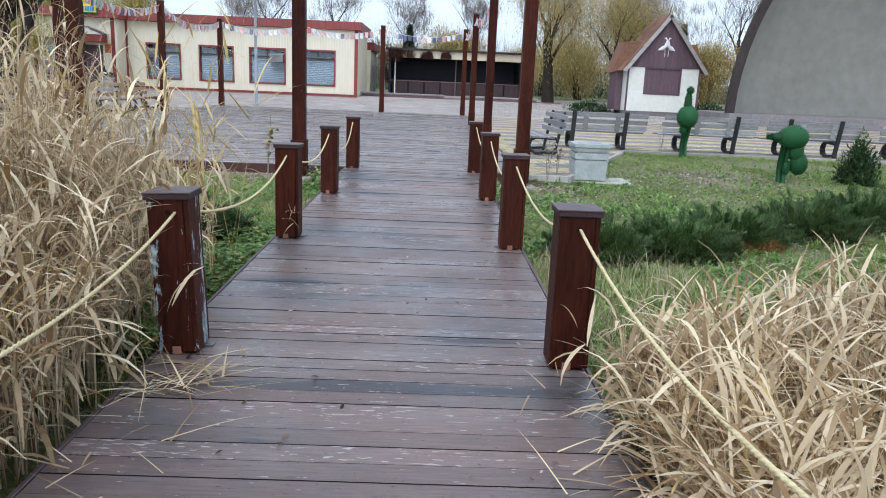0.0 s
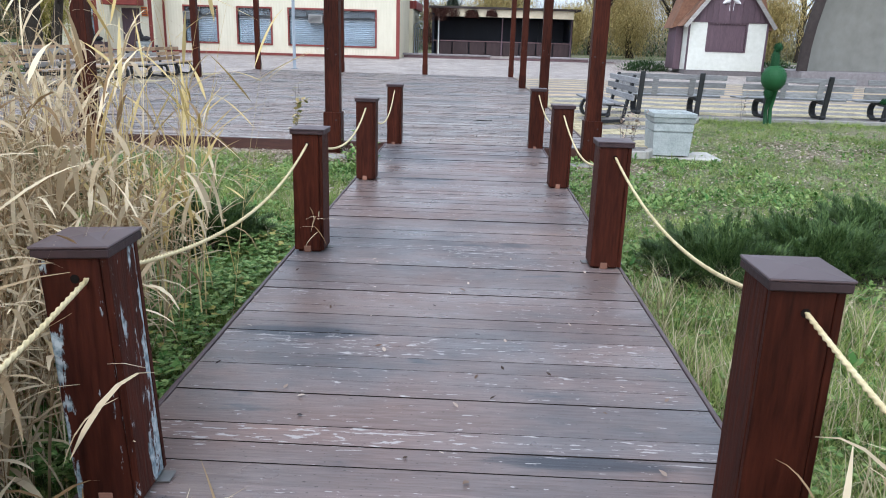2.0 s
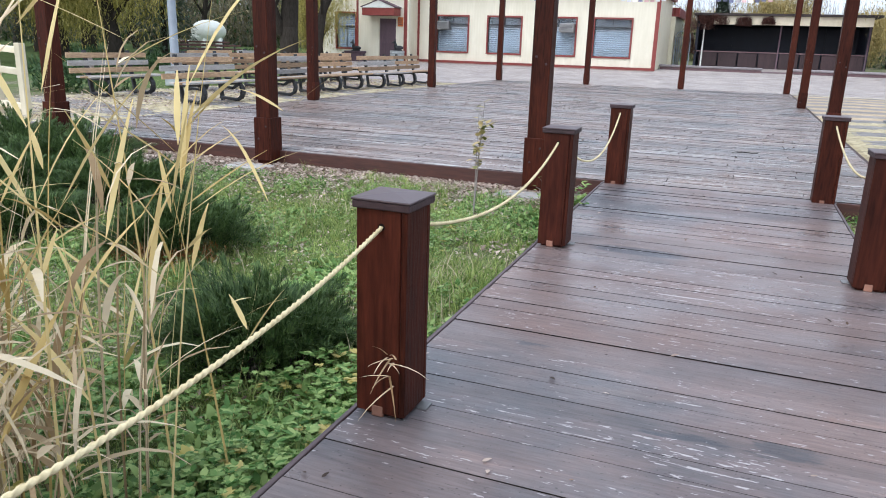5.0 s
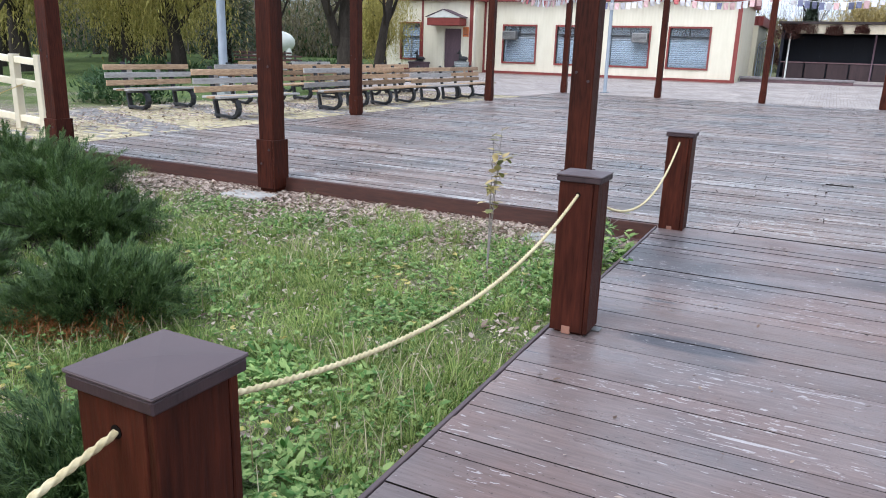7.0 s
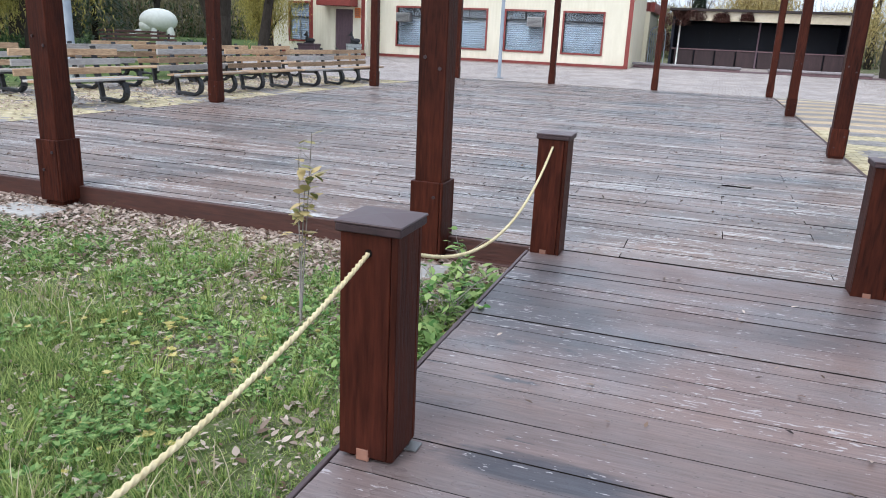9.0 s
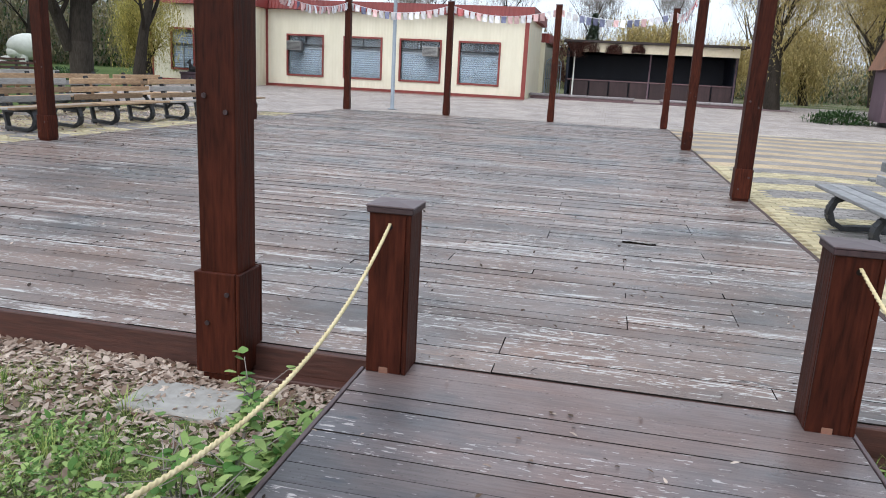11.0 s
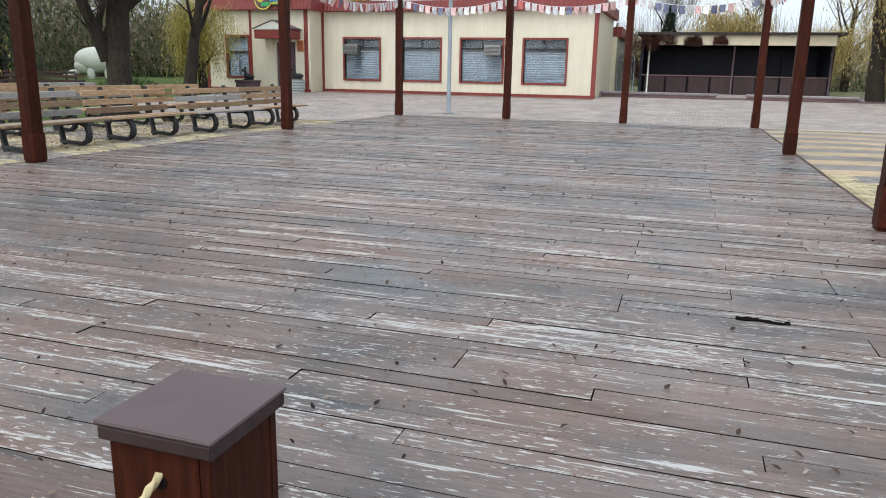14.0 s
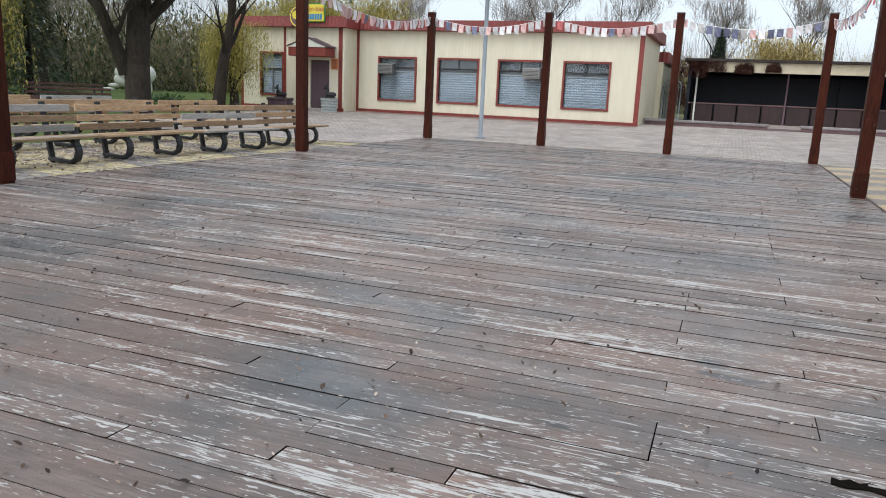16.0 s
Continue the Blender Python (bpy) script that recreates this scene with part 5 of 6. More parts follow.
def tree(name, label, at, seed, height, girth, spread, kind_, foliage=None, turn=0.0, levels=3, drop=4.0, per=5, leaf=0.28):
    ob = thing(name, label, "tree", (0, 0, 0))
    bm, ends = limbs(seed, height, girth, spread, levels)
    part("trunk", bm, M_BARK, ob)
    if kind_ == "bare":
        v_, f_ = twig_cloud(ends, seed, 2600, 1.3, 0.022)
        sheet("crown", v_, f_, M_TWIG, "bare fine twigs", parent=ob)
    else:
        v_, f_ = joined([(a, b) for a, b in hanging(ends, seed, per, drop, leaf)])
        sheet("crown", v_, f_, foliage, "drooping autumn foliage", parent=ob)
    ob.matrix_basis = pose(*at, 0, 0, turn)
    return ob


BARE = tree("bare_tree", "leafless grey park tree with fine twigs", (-14, 66, 0.3), 11, 13, 0.3, 0.75, "bare")
BARE_B = tree("bare_tree", "slender leafless park tree", (-2, 68, 0.3), 12, 11, 0.2, 0.55, "bare")
WIL = tree("willow_tree", "weeping willow with thin yellow autumn foliage", (-29, 60, 0.1), 21, 11, 0.5, 0.85, "willow", M_WILLOW, drop=4.2, per=9)
WIL_R = tree("willow_tree", "half-bare weeping willow with tan hanging shoots beside the pavilion", (8.3, 50.0, 0.3), 24, 12, 0.42, 0.85, "willow", M_WILLOWB, drop=5.0, per=11, leaf=0.17)
WIL_T = tree("willow_tree", "weeping willow with tan drooping branches", (3.0, 66, 0.3), 22, 7.6, 0.35, 0.9, "willow", M_WILLOWB, drop=3.5, per=9)
OLD = thing("old_tree", "thick old tree with rough dark bark behind the benches", "tree", (0, 0, 0))
bm, ends = bmesh.new(), []
rnd = random.Random(31)


def bough(p, d, length, r, level):
    pts, rad = [Vector(p)], [r]
    for k in range(5):
        d = (d + Vector((rnd.uniform(-1, 1), rnd.uniform(-1, 1), rnd.uniform(-0.5, 0.7))) * (0.05, 0.13, 0.2, 0.25)[level]).normalized()
        pts.append(pts[-1] + d * length / 5)
        rad.append(r * (1 - (0.07, 0.13, 0.17, 0.19)[level] * (k + 1)))
    tube(bm, pts, rad, (16, 10, 6, 4)[level], caps=False)
    if level == 3:
        ends.append((pts[-1], d))
        ends.append((pts[3], d))
        return
    for k in range(6):
        a = rnd.uniform(0, 6.28)
        j = 1 + k % 5
        bough(pts[j], Vector((math.cos(a), math.sin(a), 0.35)) * 0.8 + d * 0.5, length * rnd.uniform(0.4, 0.65), rad[j] * 0.42, level + 1)


tube(bm, [(0.05, 0.05, -0.2), (0.02, 0.02, 0.15), (0, 0, 0.7), (0, 0, 1.8)], [0.5, 0.4, 0.34, 0.33], 16, caps=False)
bough((0, 0, 1.75), Vector((0.1, 0.1, 1)).normalized(), 5.0, 0.33, 0)
bough((-0.2, -0.2, 1.55), Vector((-0.2, -0.2, 1)).normalized(), 4.6, 0.19, 1)
bough((-0.55, -0.55, 3.1), Vector((-0.6, -0.5, 0.9)).normalized(), 3.4, 0.12, 1)
part("trunk", bm, M_BARK, OLD)
v_, f_ = twig_cloud(ends, 31, 3200, 1.2, 0.018)
sheet("crown", v_, f_, M_BARK, "bare dark twigs", parent=OLD)
OLD.matrix_basis = pose(-15.28, 29.57, -0.06)
REAR = copy_thing(BARE, pose(-19.25, 37.95, 0.05, 0, 0, 30))
REAR.scale = (0.95, 0.95, 0.9)
for k, (x, y, s) in enumerate(((-44, 60, 1.1), (-37, 70, 1.2), (-30, 64, 0.9), (-25, 72, 1.2), (-9, 75, 1.1), (4, 80, 1.3), (12, 78, 1.2), (20, 62, 0.9), (27, 66, 1.1), (34, 58, 1.0), (-52, 48, 1.1), (-48, 36, 1.0), (-40, 48, 1.0), (-36, 30, 1.1), (-46, 24, 1.2), (-27, 24, 0.9), (16, 52, 0.8), (19, 70, 1.2), (-58, 66, 1.3), (-20, 80, 1.2))):
    c = copy_thing((BARE, BARE_B)[k % 2], pose(x, y, 0.1, 0, 0, 77 * k))
    c.scale = (s, s, s)
for k, (x, y, s, src) in enumerate(((14.8, 55, 0.9, WIL_R), (12.2, 46.5, 0.8, WIL_R), (-2, 84, 0.95, WIL_T), (9, 74, 0.9, WIL_T), (-26.5, 50, 0.7, WIL), (-40, 40, 1.0, WIL), (-34, 38, 0.9, WIL), (-30, 27, 0.9, WIL), (-40, 30, 1.0, WIL), (20, 56, 0.9, WIL_T), (-16, 74, 1.1, WIL_T), (-24, 62, 1.0, WIL_T), (13, 64, 1.0, WIL_T), (31, 50, 1.0, WIL_R), (-52, 30, 1.1, WIL), (-21.3, 41.8, 0.5, WIL), (-45, 36, 1.0, WIL), (-20, 52, 0.8, WIL), (-45, 46, 1.0, WIL), (-30.5, 33.0, 0.75, WIL), (-25.3, 31.2, 0.78, WIL))):
    c = copy_thing(src, pose(x, y, 0.1, 0, 0, 61 * k + 20))
    c.scale = (s, s, s)


def conifer(at, h, seed):
    ob = thing("conifer", "dark green conical spruce", "tree", (0, 0, 0))
    bm = bmesh.new()
    tube(bm, [(0, 0, -0.1), (0, 0, h * 0.95)], [0.16, 0.02], 7)
    part("trunk", bm, M_BARK, ob)
    rng = np.random.default_rng(seed)
    n_ = 5200
    t_ = rng.random(n_) ** 0.7
    r_ = (1 - t_) * h * 0.24 * rng.uniform(0.2, 1, n_) ** 0.5
    a_ = rng.uniform(0, 6.28, n_)
    p = np.stack([r_ * np.cos(a_), r_ * np.sin(a_), 0.5 + t_ * (h - 0.5) - r_ * 0.25], 1)
    v_, f_ = blades(p, np.full(n_, 0.4), np.full(n_, 0.11), rng.uniform(1.2, 2.2, n_), a_ + rng.normal(0, 0.5, n_), 1, 0.3)
    sheet("crown", v_, f_, M_CONIF, "dense dark needles", parent=ob)
    ob.matrix_basis = pose(*at)
    return ob


CON = conifer((-26.3, 35.4, 0.0), 7.5, 5)
for x, y, s in ((-45, 44, 1.1), (-1.2, 62, 0.75), (24, 72, 1.0)):
    copy_thing(CON, pose(x, y, 0.1, 0, 0, 40 * x)).scale = (s, s, s)


def leafy(name, label, at, size, seed, material, count, leaf, group=""):
    """A low shrub: a crowd of small leaves on an uneven mound."""
    rng = np.random.default_rng(seed)
    u = rng.normal(0, 1, (count, 3))
    u /= np.linalg.norm(u, axis=1)[:, None]
    u[:, 2] = np.abs(u[:, 2])
    r_ = rng.uniform(0.55, 1.0, count) * (1 + 0.18 * np.sin(5 * u[:, 0] + seed) * np.cos(4 * u[:, 1]))
    p = u * r_[:, None] * np.array(size)
    v_, f_ = blades(p, rng.uniform(0.6, 1.3, count) * leaf, np.full(count, leaf * 0.45), rng.uniform(0.2, 2.0, count), np.arctan2(u[:, 1], u[:, 0]) + rng.normal(0, 0.7, count), 1, 0.4)
    ob = sheet(name, v_, f_, material, label, "shrub")
    ob.matrix_basis = pose(*at)
    if group:
        ob["group"] = group
    return ob


for k, (x, y, s) in enumerate(((9.3, 42, (1.3, 0.8, 0.6)), (16.2, 43, (1.6, 0.8, 0.7)), (-22, 30, (2.2, 0.8, 0.6)), (-27, 33, (2.6, 0.8, 0.7)), (-33, 36, (3, 0.9, 0.8)), (-24.5, 40.5, (2.0, 0.8, 0.7)), (-20.5, 24.5, (2.4, 0.8, 0.7)), (-14.8, 19.5, (1.4, 1.0, 0.9)), (-30, 40, (2.6, 0.8, 0.8)))):
    leafy("hedge_shrub", "low dark green clipped shrub", (x, y, ground_z(x, y)), s, k, M_HEDGE, 1500, 0.16, "clipped shrubs")

leafy("thuja_shrub", "narrow upright dark green evergreen shrub on the lawn", (8.4, 14.45, ground_z(8.4, 14.45)), (0.36, 0.36, 0.85), 77, M_HEDGE, 2600, 0.09)


def woods(count, colour, label, seed, leafy_):
    """Far woodland: upright stems and twigs, or hanging leaf sprays, in a deep ring behind the houses."""
    rng = np.random.default_rng(seed)
    a = np.where(rng.random(count) < 0.62, rng.uniform(-1.2, -0.36, count), rng.uniform(-0.36, 0.62, count))
    d = rng.uniform(70, 105, count)
    x, y = np.sin(a) * d, np.cos(a) * d + 8
    hump = (4.0 + 1.2 * np.sin(7 * a + seed) + 0.9 * np.sin(17 * a + 2 * seed)) * np.where(a < -0.42, 2.4, 1.0)
    if leafy_:
        z = rng.random(count) ** (1.9 if colour is M_HEDGE else 0.8) * hump
        n_ = count
        return sheet("far_woods", *blades(np.column_stack([x, y, z]), rng.uniform(0.3, 0.75, n_), rng.uniform(0.1, 0.22, n_), rng.uniform(0.3, 3.1, n_), rng.uniform(0, 6.28, n_), 1, 0.3), colour, label, "woods", "stuff")
    z = rng.random(count) ** 1.2 * hump * 1.25 - 0.3
    return sheet("far_woods", *blades(np.column_stack([x, y, z]), rng.uniform(1.0, 3.5, count), rng.uniform(0.012, 0.04, count), np.abs(rng.normal(0.25, 0.4, count)), rng.uniform(0, 6.28, count), 2, 0.15), colour, label, "woods", "stuff")


woods(40000, M_TWIG, "bare grey-brown stems and twigs of far woods", 1, False)
woods(130000, M_WOODS, "yellowing foliage of far woods", 2, True)
woods(60000, M_HEDGE, "dark green undergrowth of far woods", 4, True)
M_MIST = mat("misty_woods", (0.1, 0.1, 0.085), (0.21, 0.2, 0.17), 1.0, 0.5, (1, 1, 0.4), 0.0, 0.0, gloss=0.0)
bv, bf = [], []
for k in range(241):
    a_ = -1.45 + 2.25 * k / 240
    top_ = (2.8 + 0.9 * noise.noise(Vector((a_ * 9, 1.7, 0))) + 0.7 * noise.noise(Vector((a_ * 60, 4.1, 0)))) * (2.5 if a_ < -0.42 else 1.0)
    bv += [(math.sin(a_) * 112, math.cos(a_) * 112 + 8, -1.0), (math.sin(a_) * 112, math.cos(a_) * 112 + 8, top_)]
    if k:
        bf.append((2 * k - 2, 2 * k, 2 * k + 1, 2 * k - 1))
sheet("backdrop", bv, bf, M_MIST, "hazy grey-brown edge of distant woods", "backdrop", "structure")

M_VINE = leaf_mat("creeper", (0.07, 0.03, 0.025), (0.2, 0.1, 0.08), 0.3)
for x, y, z, s, k in ((-2.2, 52.9, 2.6, (0.9, 0.5, 0.95), 1), (-1.3, 52.8, 2.9, (0.8, 0.35, 0.6), 2), (0.3, 52.8, 2.85, (0.45, 0.25, 0.5), 3), (1.6, 52.8, 2.95, (0.35, 0.25, 0.42), 4), (-2.6, 52.9, 1.2, (0.35, 0.4, 1.4), 5)):
    leafy("creeper", "dry red-brown creeper hanging over the pavilion edge", (x, y, z), s, 40 + k, M_VINE, 1300, 0.13, "creeper on the pavilion")
gate = thing("garden_gate", "pale metal gate with an arched top", "gate", (-2.95, 52.4, 0.45))
for x in (-0.42, 0.42):
    bm = bmesh.new()
    tube(bm, [(x, 0, 0), (x, 0, 1.7)], 0.03, 8)
    part("upright", bm, M_STEELB, gate)
bm = bmesh.new()
tube(bm, [(0.42 * math.cos(t_), 0, 1.7 + 0.35 * math.sin(t_)) for t_ in np.linspace(0, math.pi, 13)], 0.025, 6)
part("arch", bm, M_STEELB, gate)
for k in range(6):
    bm = bmesh.new()
    tube(bm, [(-0.3 + 0.12 * k, 0, 0.1), (-0.3 + 0.12 * k, 0, 1.75)], 0.012, 5)
    part("bar", bm, M_STEELB, gate)
for z in (0.1, 0.9, 1.65):
    bm = bmesh.new()
    tube(bm, [(-0.42, 0, z), (0.42, 0, z)], 0.016, 5)
    part("cross_bar", bm, M_STEELB, gate)

# ---- junipers ----


def needles(root, way, length, width):
    """One stiff blade from each root along its way."""
    way = way / np.linalg.norm(way, axis=1)[:, None]
    return blades(root, length, width, np.arccos(np.clip(way[:, 2], -1, 1)), np.arctan2(way[:, 1], way[:, 0]), 1, 0.0)


def juniper(at, radius, height, seed, count, dead=False):
    """A spreading shrub: feathery upright plumes that arch outwards from an uneven mound."""
    rng = np.random.default_rng(seed)
    a = rng.uniform(0, 6.28, count)
    r_ = radius * np.sqrt(rng.random(count)) * 0.72
    edge = r_ / radius
    lump = 1 + 0.22 * np.sin(3 * a + seed) + 0.12 * np.sin(7 * a + 2 * seed)
    foot = np.stack([np.cos(a) * r_ * lump, np.sin(a) * r_ * lump, height * rng.uniform(0.12, 0.55, count) * (1.05 - 0.75 * edge ** 2)], 1)
    out_ = 0.2 + 1.3 * edge
    way = np.stack([np.cos(a) * out_, np.sin(a) * out_, np.full(count, 0.75)], 1) + rng.normal(0, 0.24, (count, 3))
    way /= np.linalg.norm(way, axis=1)[:, None]
    size = height * rng.uniform(0.3, 0.68, count)
    out = []
    for s in np.linspace(0.0, 1.0, 15):
        k = 13
        tip = foot + way * (size * s)[:, None] + np.array([0, 0, -0.35]) * (size * s * s * edge)[:, None]
        c = np.repeat(tip, k, 0) + rng.normal(0, 0.006 + 0.02 * (1 - s), (count * k, 3))
        d = np.repeat(way, k, 0) + rng.normal(0, 0.38, (count * k, 3))
        out.append(needles(c, d, rng.uniform(0.03, 0.075, count * k) * (1.1 - 0.45 * s), np.full(count * k, 0.0075)))
    v_, f_ = joined(out)
    ob = sheet("juniper_shrub", v_, f_, M_JUNI, "low feathery dark green juniper spreading over the lawn", "shrub")
    ob["group"] = "junipers"
    ob.matrix_basis = pose(*at)
    bm = bmesh.new()
    for k in range(11):
        b_ = k * 0.6 + seed
        reach = radius * (0.6 + 0.25 * math.sin(2.1 * k))
        tube(bm, [(0, 0, 0), (math.cos(b_) * reach * 0.4, math.sin(b_) * reach * 0.4, height * 0.2), (math.cos(b_) * reach, math.sin(b_) * reach, height * 0.45)], [0.02, 0.014, 0.004], 4)
    part("branch_work", bm, M_BARK, ob)
    # Low needles: brown dead ones on two shrubs, else bark-dark, painting the shaded inside.
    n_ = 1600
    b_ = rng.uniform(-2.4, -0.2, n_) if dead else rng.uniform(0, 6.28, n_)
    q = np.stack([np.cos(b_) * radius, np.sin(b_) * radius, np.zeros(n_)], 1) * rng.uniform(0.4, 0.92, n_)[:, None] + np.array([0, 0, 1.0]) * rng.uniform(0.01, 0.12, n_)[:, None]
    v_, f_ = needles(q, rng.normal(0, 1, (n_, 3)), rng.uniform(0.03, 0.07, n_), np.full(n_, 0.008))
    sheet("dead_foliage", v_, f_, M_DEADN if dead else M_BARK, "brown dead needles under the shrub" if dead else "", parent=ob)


JUNIPERS = ((-1.5, 8.08, 0.42, 0.46), (-3.1, 9.4, 0.56, 0.44), (-4.65, 10.45, 0.66, 0.48), (-6.3, 11.5, 0.66, 0.62), (-7.8, 12.0, 0.7, 0.6), (-4.5, 9.2, 0.6, 0.38), (-6.0, 10.2, 0.7, 0.45),
            (2.2, 7.75, 0.48, 0.43), (3.05, 8.15, 0.55, 0.44), (3.85, 8.8, 0.58, 0.46), (4.9, 9.4, 0.66, 0.5), (6.0, 10.1, 0.75, 0.54), (7.3, 10.9, 0.85, 0.6))
for k, (x, y, r, h) in enumerate(JUNIPERS):
    juniper((x, y, -0.18), r, h, k, int((210 if k in (0, 1, 2, 7, 8) else 150) * (r / 0.6)), k in (1, 9))

# ---- reeds ----


def reeds(name, label, zone, count, tall, seed, leaves=5):
    """A stand of dry reeds: bent stalks with long strap leaves and some feathery heads. zone gives x, y; tall gives a height."""
    rng = np.random.default_rng(seed)
    xy = np.array([zone(rng) for _ in range(count)])
    h = np.array([tall(x, y) for x, y in xy]) * rng.uniform(0.7, 1.15, count)
    root = np.column_stack([xy, np.full(count, -0.2)])
    lean, head = rng.normal(0.12, 0.13, count), rng.uniform(0, 6.28, count)
    out = [blades(root, h, np.full(count, 0.009), lean, head, 5, 0.25), blades(root, h, np.full(count, 0.009), lean, head + 0.03, 5, 0.25)]
    for k in range(leaves):
        s = rng.uniform(0.25, 0.98, count)
        a = lean + 0.12 * s
        p = root + np.stack([np.cos(head) * np.sin(a) * h * s, np.sin(head) * np.sin(a) * h * s, np.cos(a) * h * s], 1)
        out.append(blades(p, rng.uniform(0.1, 0.38, count), rng.uniform(0.006, 0.024, count), rng.uniform(0.2, 1.7, count), rng.uniform(0, 6.28, count), 5, rng.uniform(0.3, 1.9), True))
    v_, f_ = joined(out)
    ob = sheet(name, v_, f_, M_REED, label, "reeds", "stuff")
    some = rng.random(count) < 0.05
    p = root[some] + np.array([0, 0, 1]) * (h[some] * 0.75)[:, None]
    v_, f_ = blades(p, rng.uniform(0.3, 0.55, some.sum()), rng.uniform(0.014, 0.026, some.sum()), rng.uniform(0.5, 1.4, some.sum()), rng.uniform(0, 6.28, some.sum()), 5, 0.9)
    sheet("yellow_blades", v_, f_, M_REEDY, "yellowing reed blades", parent=ob)
    return ob


def left_zone(rng):
    while True:
        x, y = -0.78 - abs(rng.normal(0, 0.95)), rng.uniform(1.2, 6.9)
        if x < -0.8 - max(0, y - 4.4) * 0.1 and (y < 6.0 or rng.random() < 0.35):
            return x, y


def left_tall(x, y):
    return 0.95 + min(1.15, max(0, -0.85 - x) * 0.9)


def right_zone(rng):
    while True:
        x, y = 1.54 + rng.random() ** 1.25 * 2.7, rng.uniform(2.2, 5.4)
        if y < 4.4 + (x - 1.6) * 0.35:
            return x, y


reeds("reed_bed", "dense stand of tall dry tan reeds beside the boardwalk", left_zone, 2300, left_tall, 1, 8)
reeds("reed_bed", "bent mass of dry tan reeds beside the boardwalk", right_zone, 2500, lambda x, y: 0.6 + 0.14 * (x - 1.6), 2, 9)
rng_ = np.random.default_rng(77)
n_ = 22
p_ = np.column_stack([rng_.uniform(-1.45, -0.8, n_), rng_.uniform(6.2, 7.3, n_), np.full(n_, -0.2)])
h_, l_, d_ = rng_.uniform(1.0, 2.1, n_), rng_.uniform(0.02, 0.22, n_), rng_.uniform(0, 6.28, n_)
tall_ = [blades(p_, h_, np.full(n_, 0.009), l_, d_, 5, 0.12)]
for k in range(6):
    s_ = rng_.uniform(0.3, 0.98, n_)
    q_ = p_ + np.stack([np.cos(d_) * np.sin(l_) * h_ * s_, np.sin(d_) * np.sin(l_) * h_ * s_, np.cos(l_) * h_ * s_], 1)
    tall_.append(blades(q_, rng_.uniform(0.2, 0.5, n_), rng_.uniform(0.01, 0.02, n_), rng_.uniform(0.3, 1.3, n_), rng_.uniform(0, 6.28, n_), 6, rng_.uniform(0.1, 1.0), True))
sheet("yellow_reeds", *joined(tall_), M_REEDY, "tall yellowing reeds with broad leaves", "reeds", "stuff")
v_, f_ = blades(np.column_stack([rng_.uniform(-0.52, -0.48, 12), np.full(12, 7.48), rng_.uniform(0.14, 0.26, 12)]), rng_.uniform(0.1, 0.24, 12), np.full(12, 0.008), rng_.uniform(0.8, 1.9, 12), rng_.uniform(-2.6, -0.4, 12), 4, 0.5)
sheet("dry_sprig", v_, f_, M_REED, "dry reed sprig caught on a post", "reeds")
n_ = 95
xy_ = np.column_stack([np.where(RNG.random(n_) < 0.6, RNG.uniform(-0.65, -0.2, n_), RNG.uniform(1.1, 1.45, n_)), RNG.uniform(3.3, 4.75, n_)])
pile_ = np.where(np.arange(n_) % 2 == 0)[0]
xy_[pile_] = np.column_stack([RNG.normal(-0.42, 0.12, len(pile_)), RNG.normal(4.45, 0.1, len(pile_))])
v_, f_ = blades(np.column_stack([xy_, RNG.uniform(0.004, 0.03, n_)]), RNG.uniform(0.12, 0.45, n_), RNG.uniform(0.004, 0.011, n_), RNG.uniform(1.25, 1.5, n_), RNG.uniform(0, 6.28, n_), 5, 0.22)
sheet("fallen_reeds", v_, f_, M_REED, "broken reed leaves lying on the boards", "reeds", "stuff")

# ---- grass, weeds, litter ----


def lawn(count, x0, x1, y0, y1, keep, seed):
    rng = np.random.default_rng(seed)
    x, y = rng.uniform(x0, x1, count), rng.uniform(y0, y1, count)
    d = np.array([noise.noise(Vector((a * 0.8, b * 0.8, seed))) + 0.6 * noise.noise(Vector((a * 2.6, b * 2.6, seed))) for a, b in zip(x, y)])
    ok = np.array([keep(a, b) for a, b in zip(x, y)]) & (d + rng.normal(0, 0.25, count) > -0.45)
    x, y, d = x[ok], y[ok], d[ok]
    z = np.array([ground_z(a, b) for a, b in zip(x, y)])
    m_ = len(x)
    hgt = (0.025 + 0.055 * np.clip(d + 0.2, 0, 1) ** 1.3) * rng.uniform(0.5, 1.6, m_)
    return blades(np.column_stack([x, y, z]), hgt, rng.uniform(0.0025, 0.0065, m_), rng.uniform(0.3, 1.4, m_), rng.uniform(0, 6.28, m_), 2, 0.9)


def left_lawn(x, y):
    """Grass thins out into the leaf litter along the deck."""
    bare = (y - 11.0 - 0.5 * math.sin(1.7 * x) - 0.3 * math.sin(4.3 * x)) / 1.6
    return x < WALK_X0 - 0.03 and y < 12.8 and THIN.random() > bare * 0.8


THIN = random.Random(3)


def right_lawn(x, y):
    worn = math.exp(-(((x - 5.7) / 1.2) ** 2 + ((y - 14.7) / 0.9) ** 2))
    return x > WALK_X1 + 0.03 and THIN.random() > 0.85 * worn and y < 18.65 and (y < 12.9 or x > 3.0 + (y - 13.1) * 0.42)


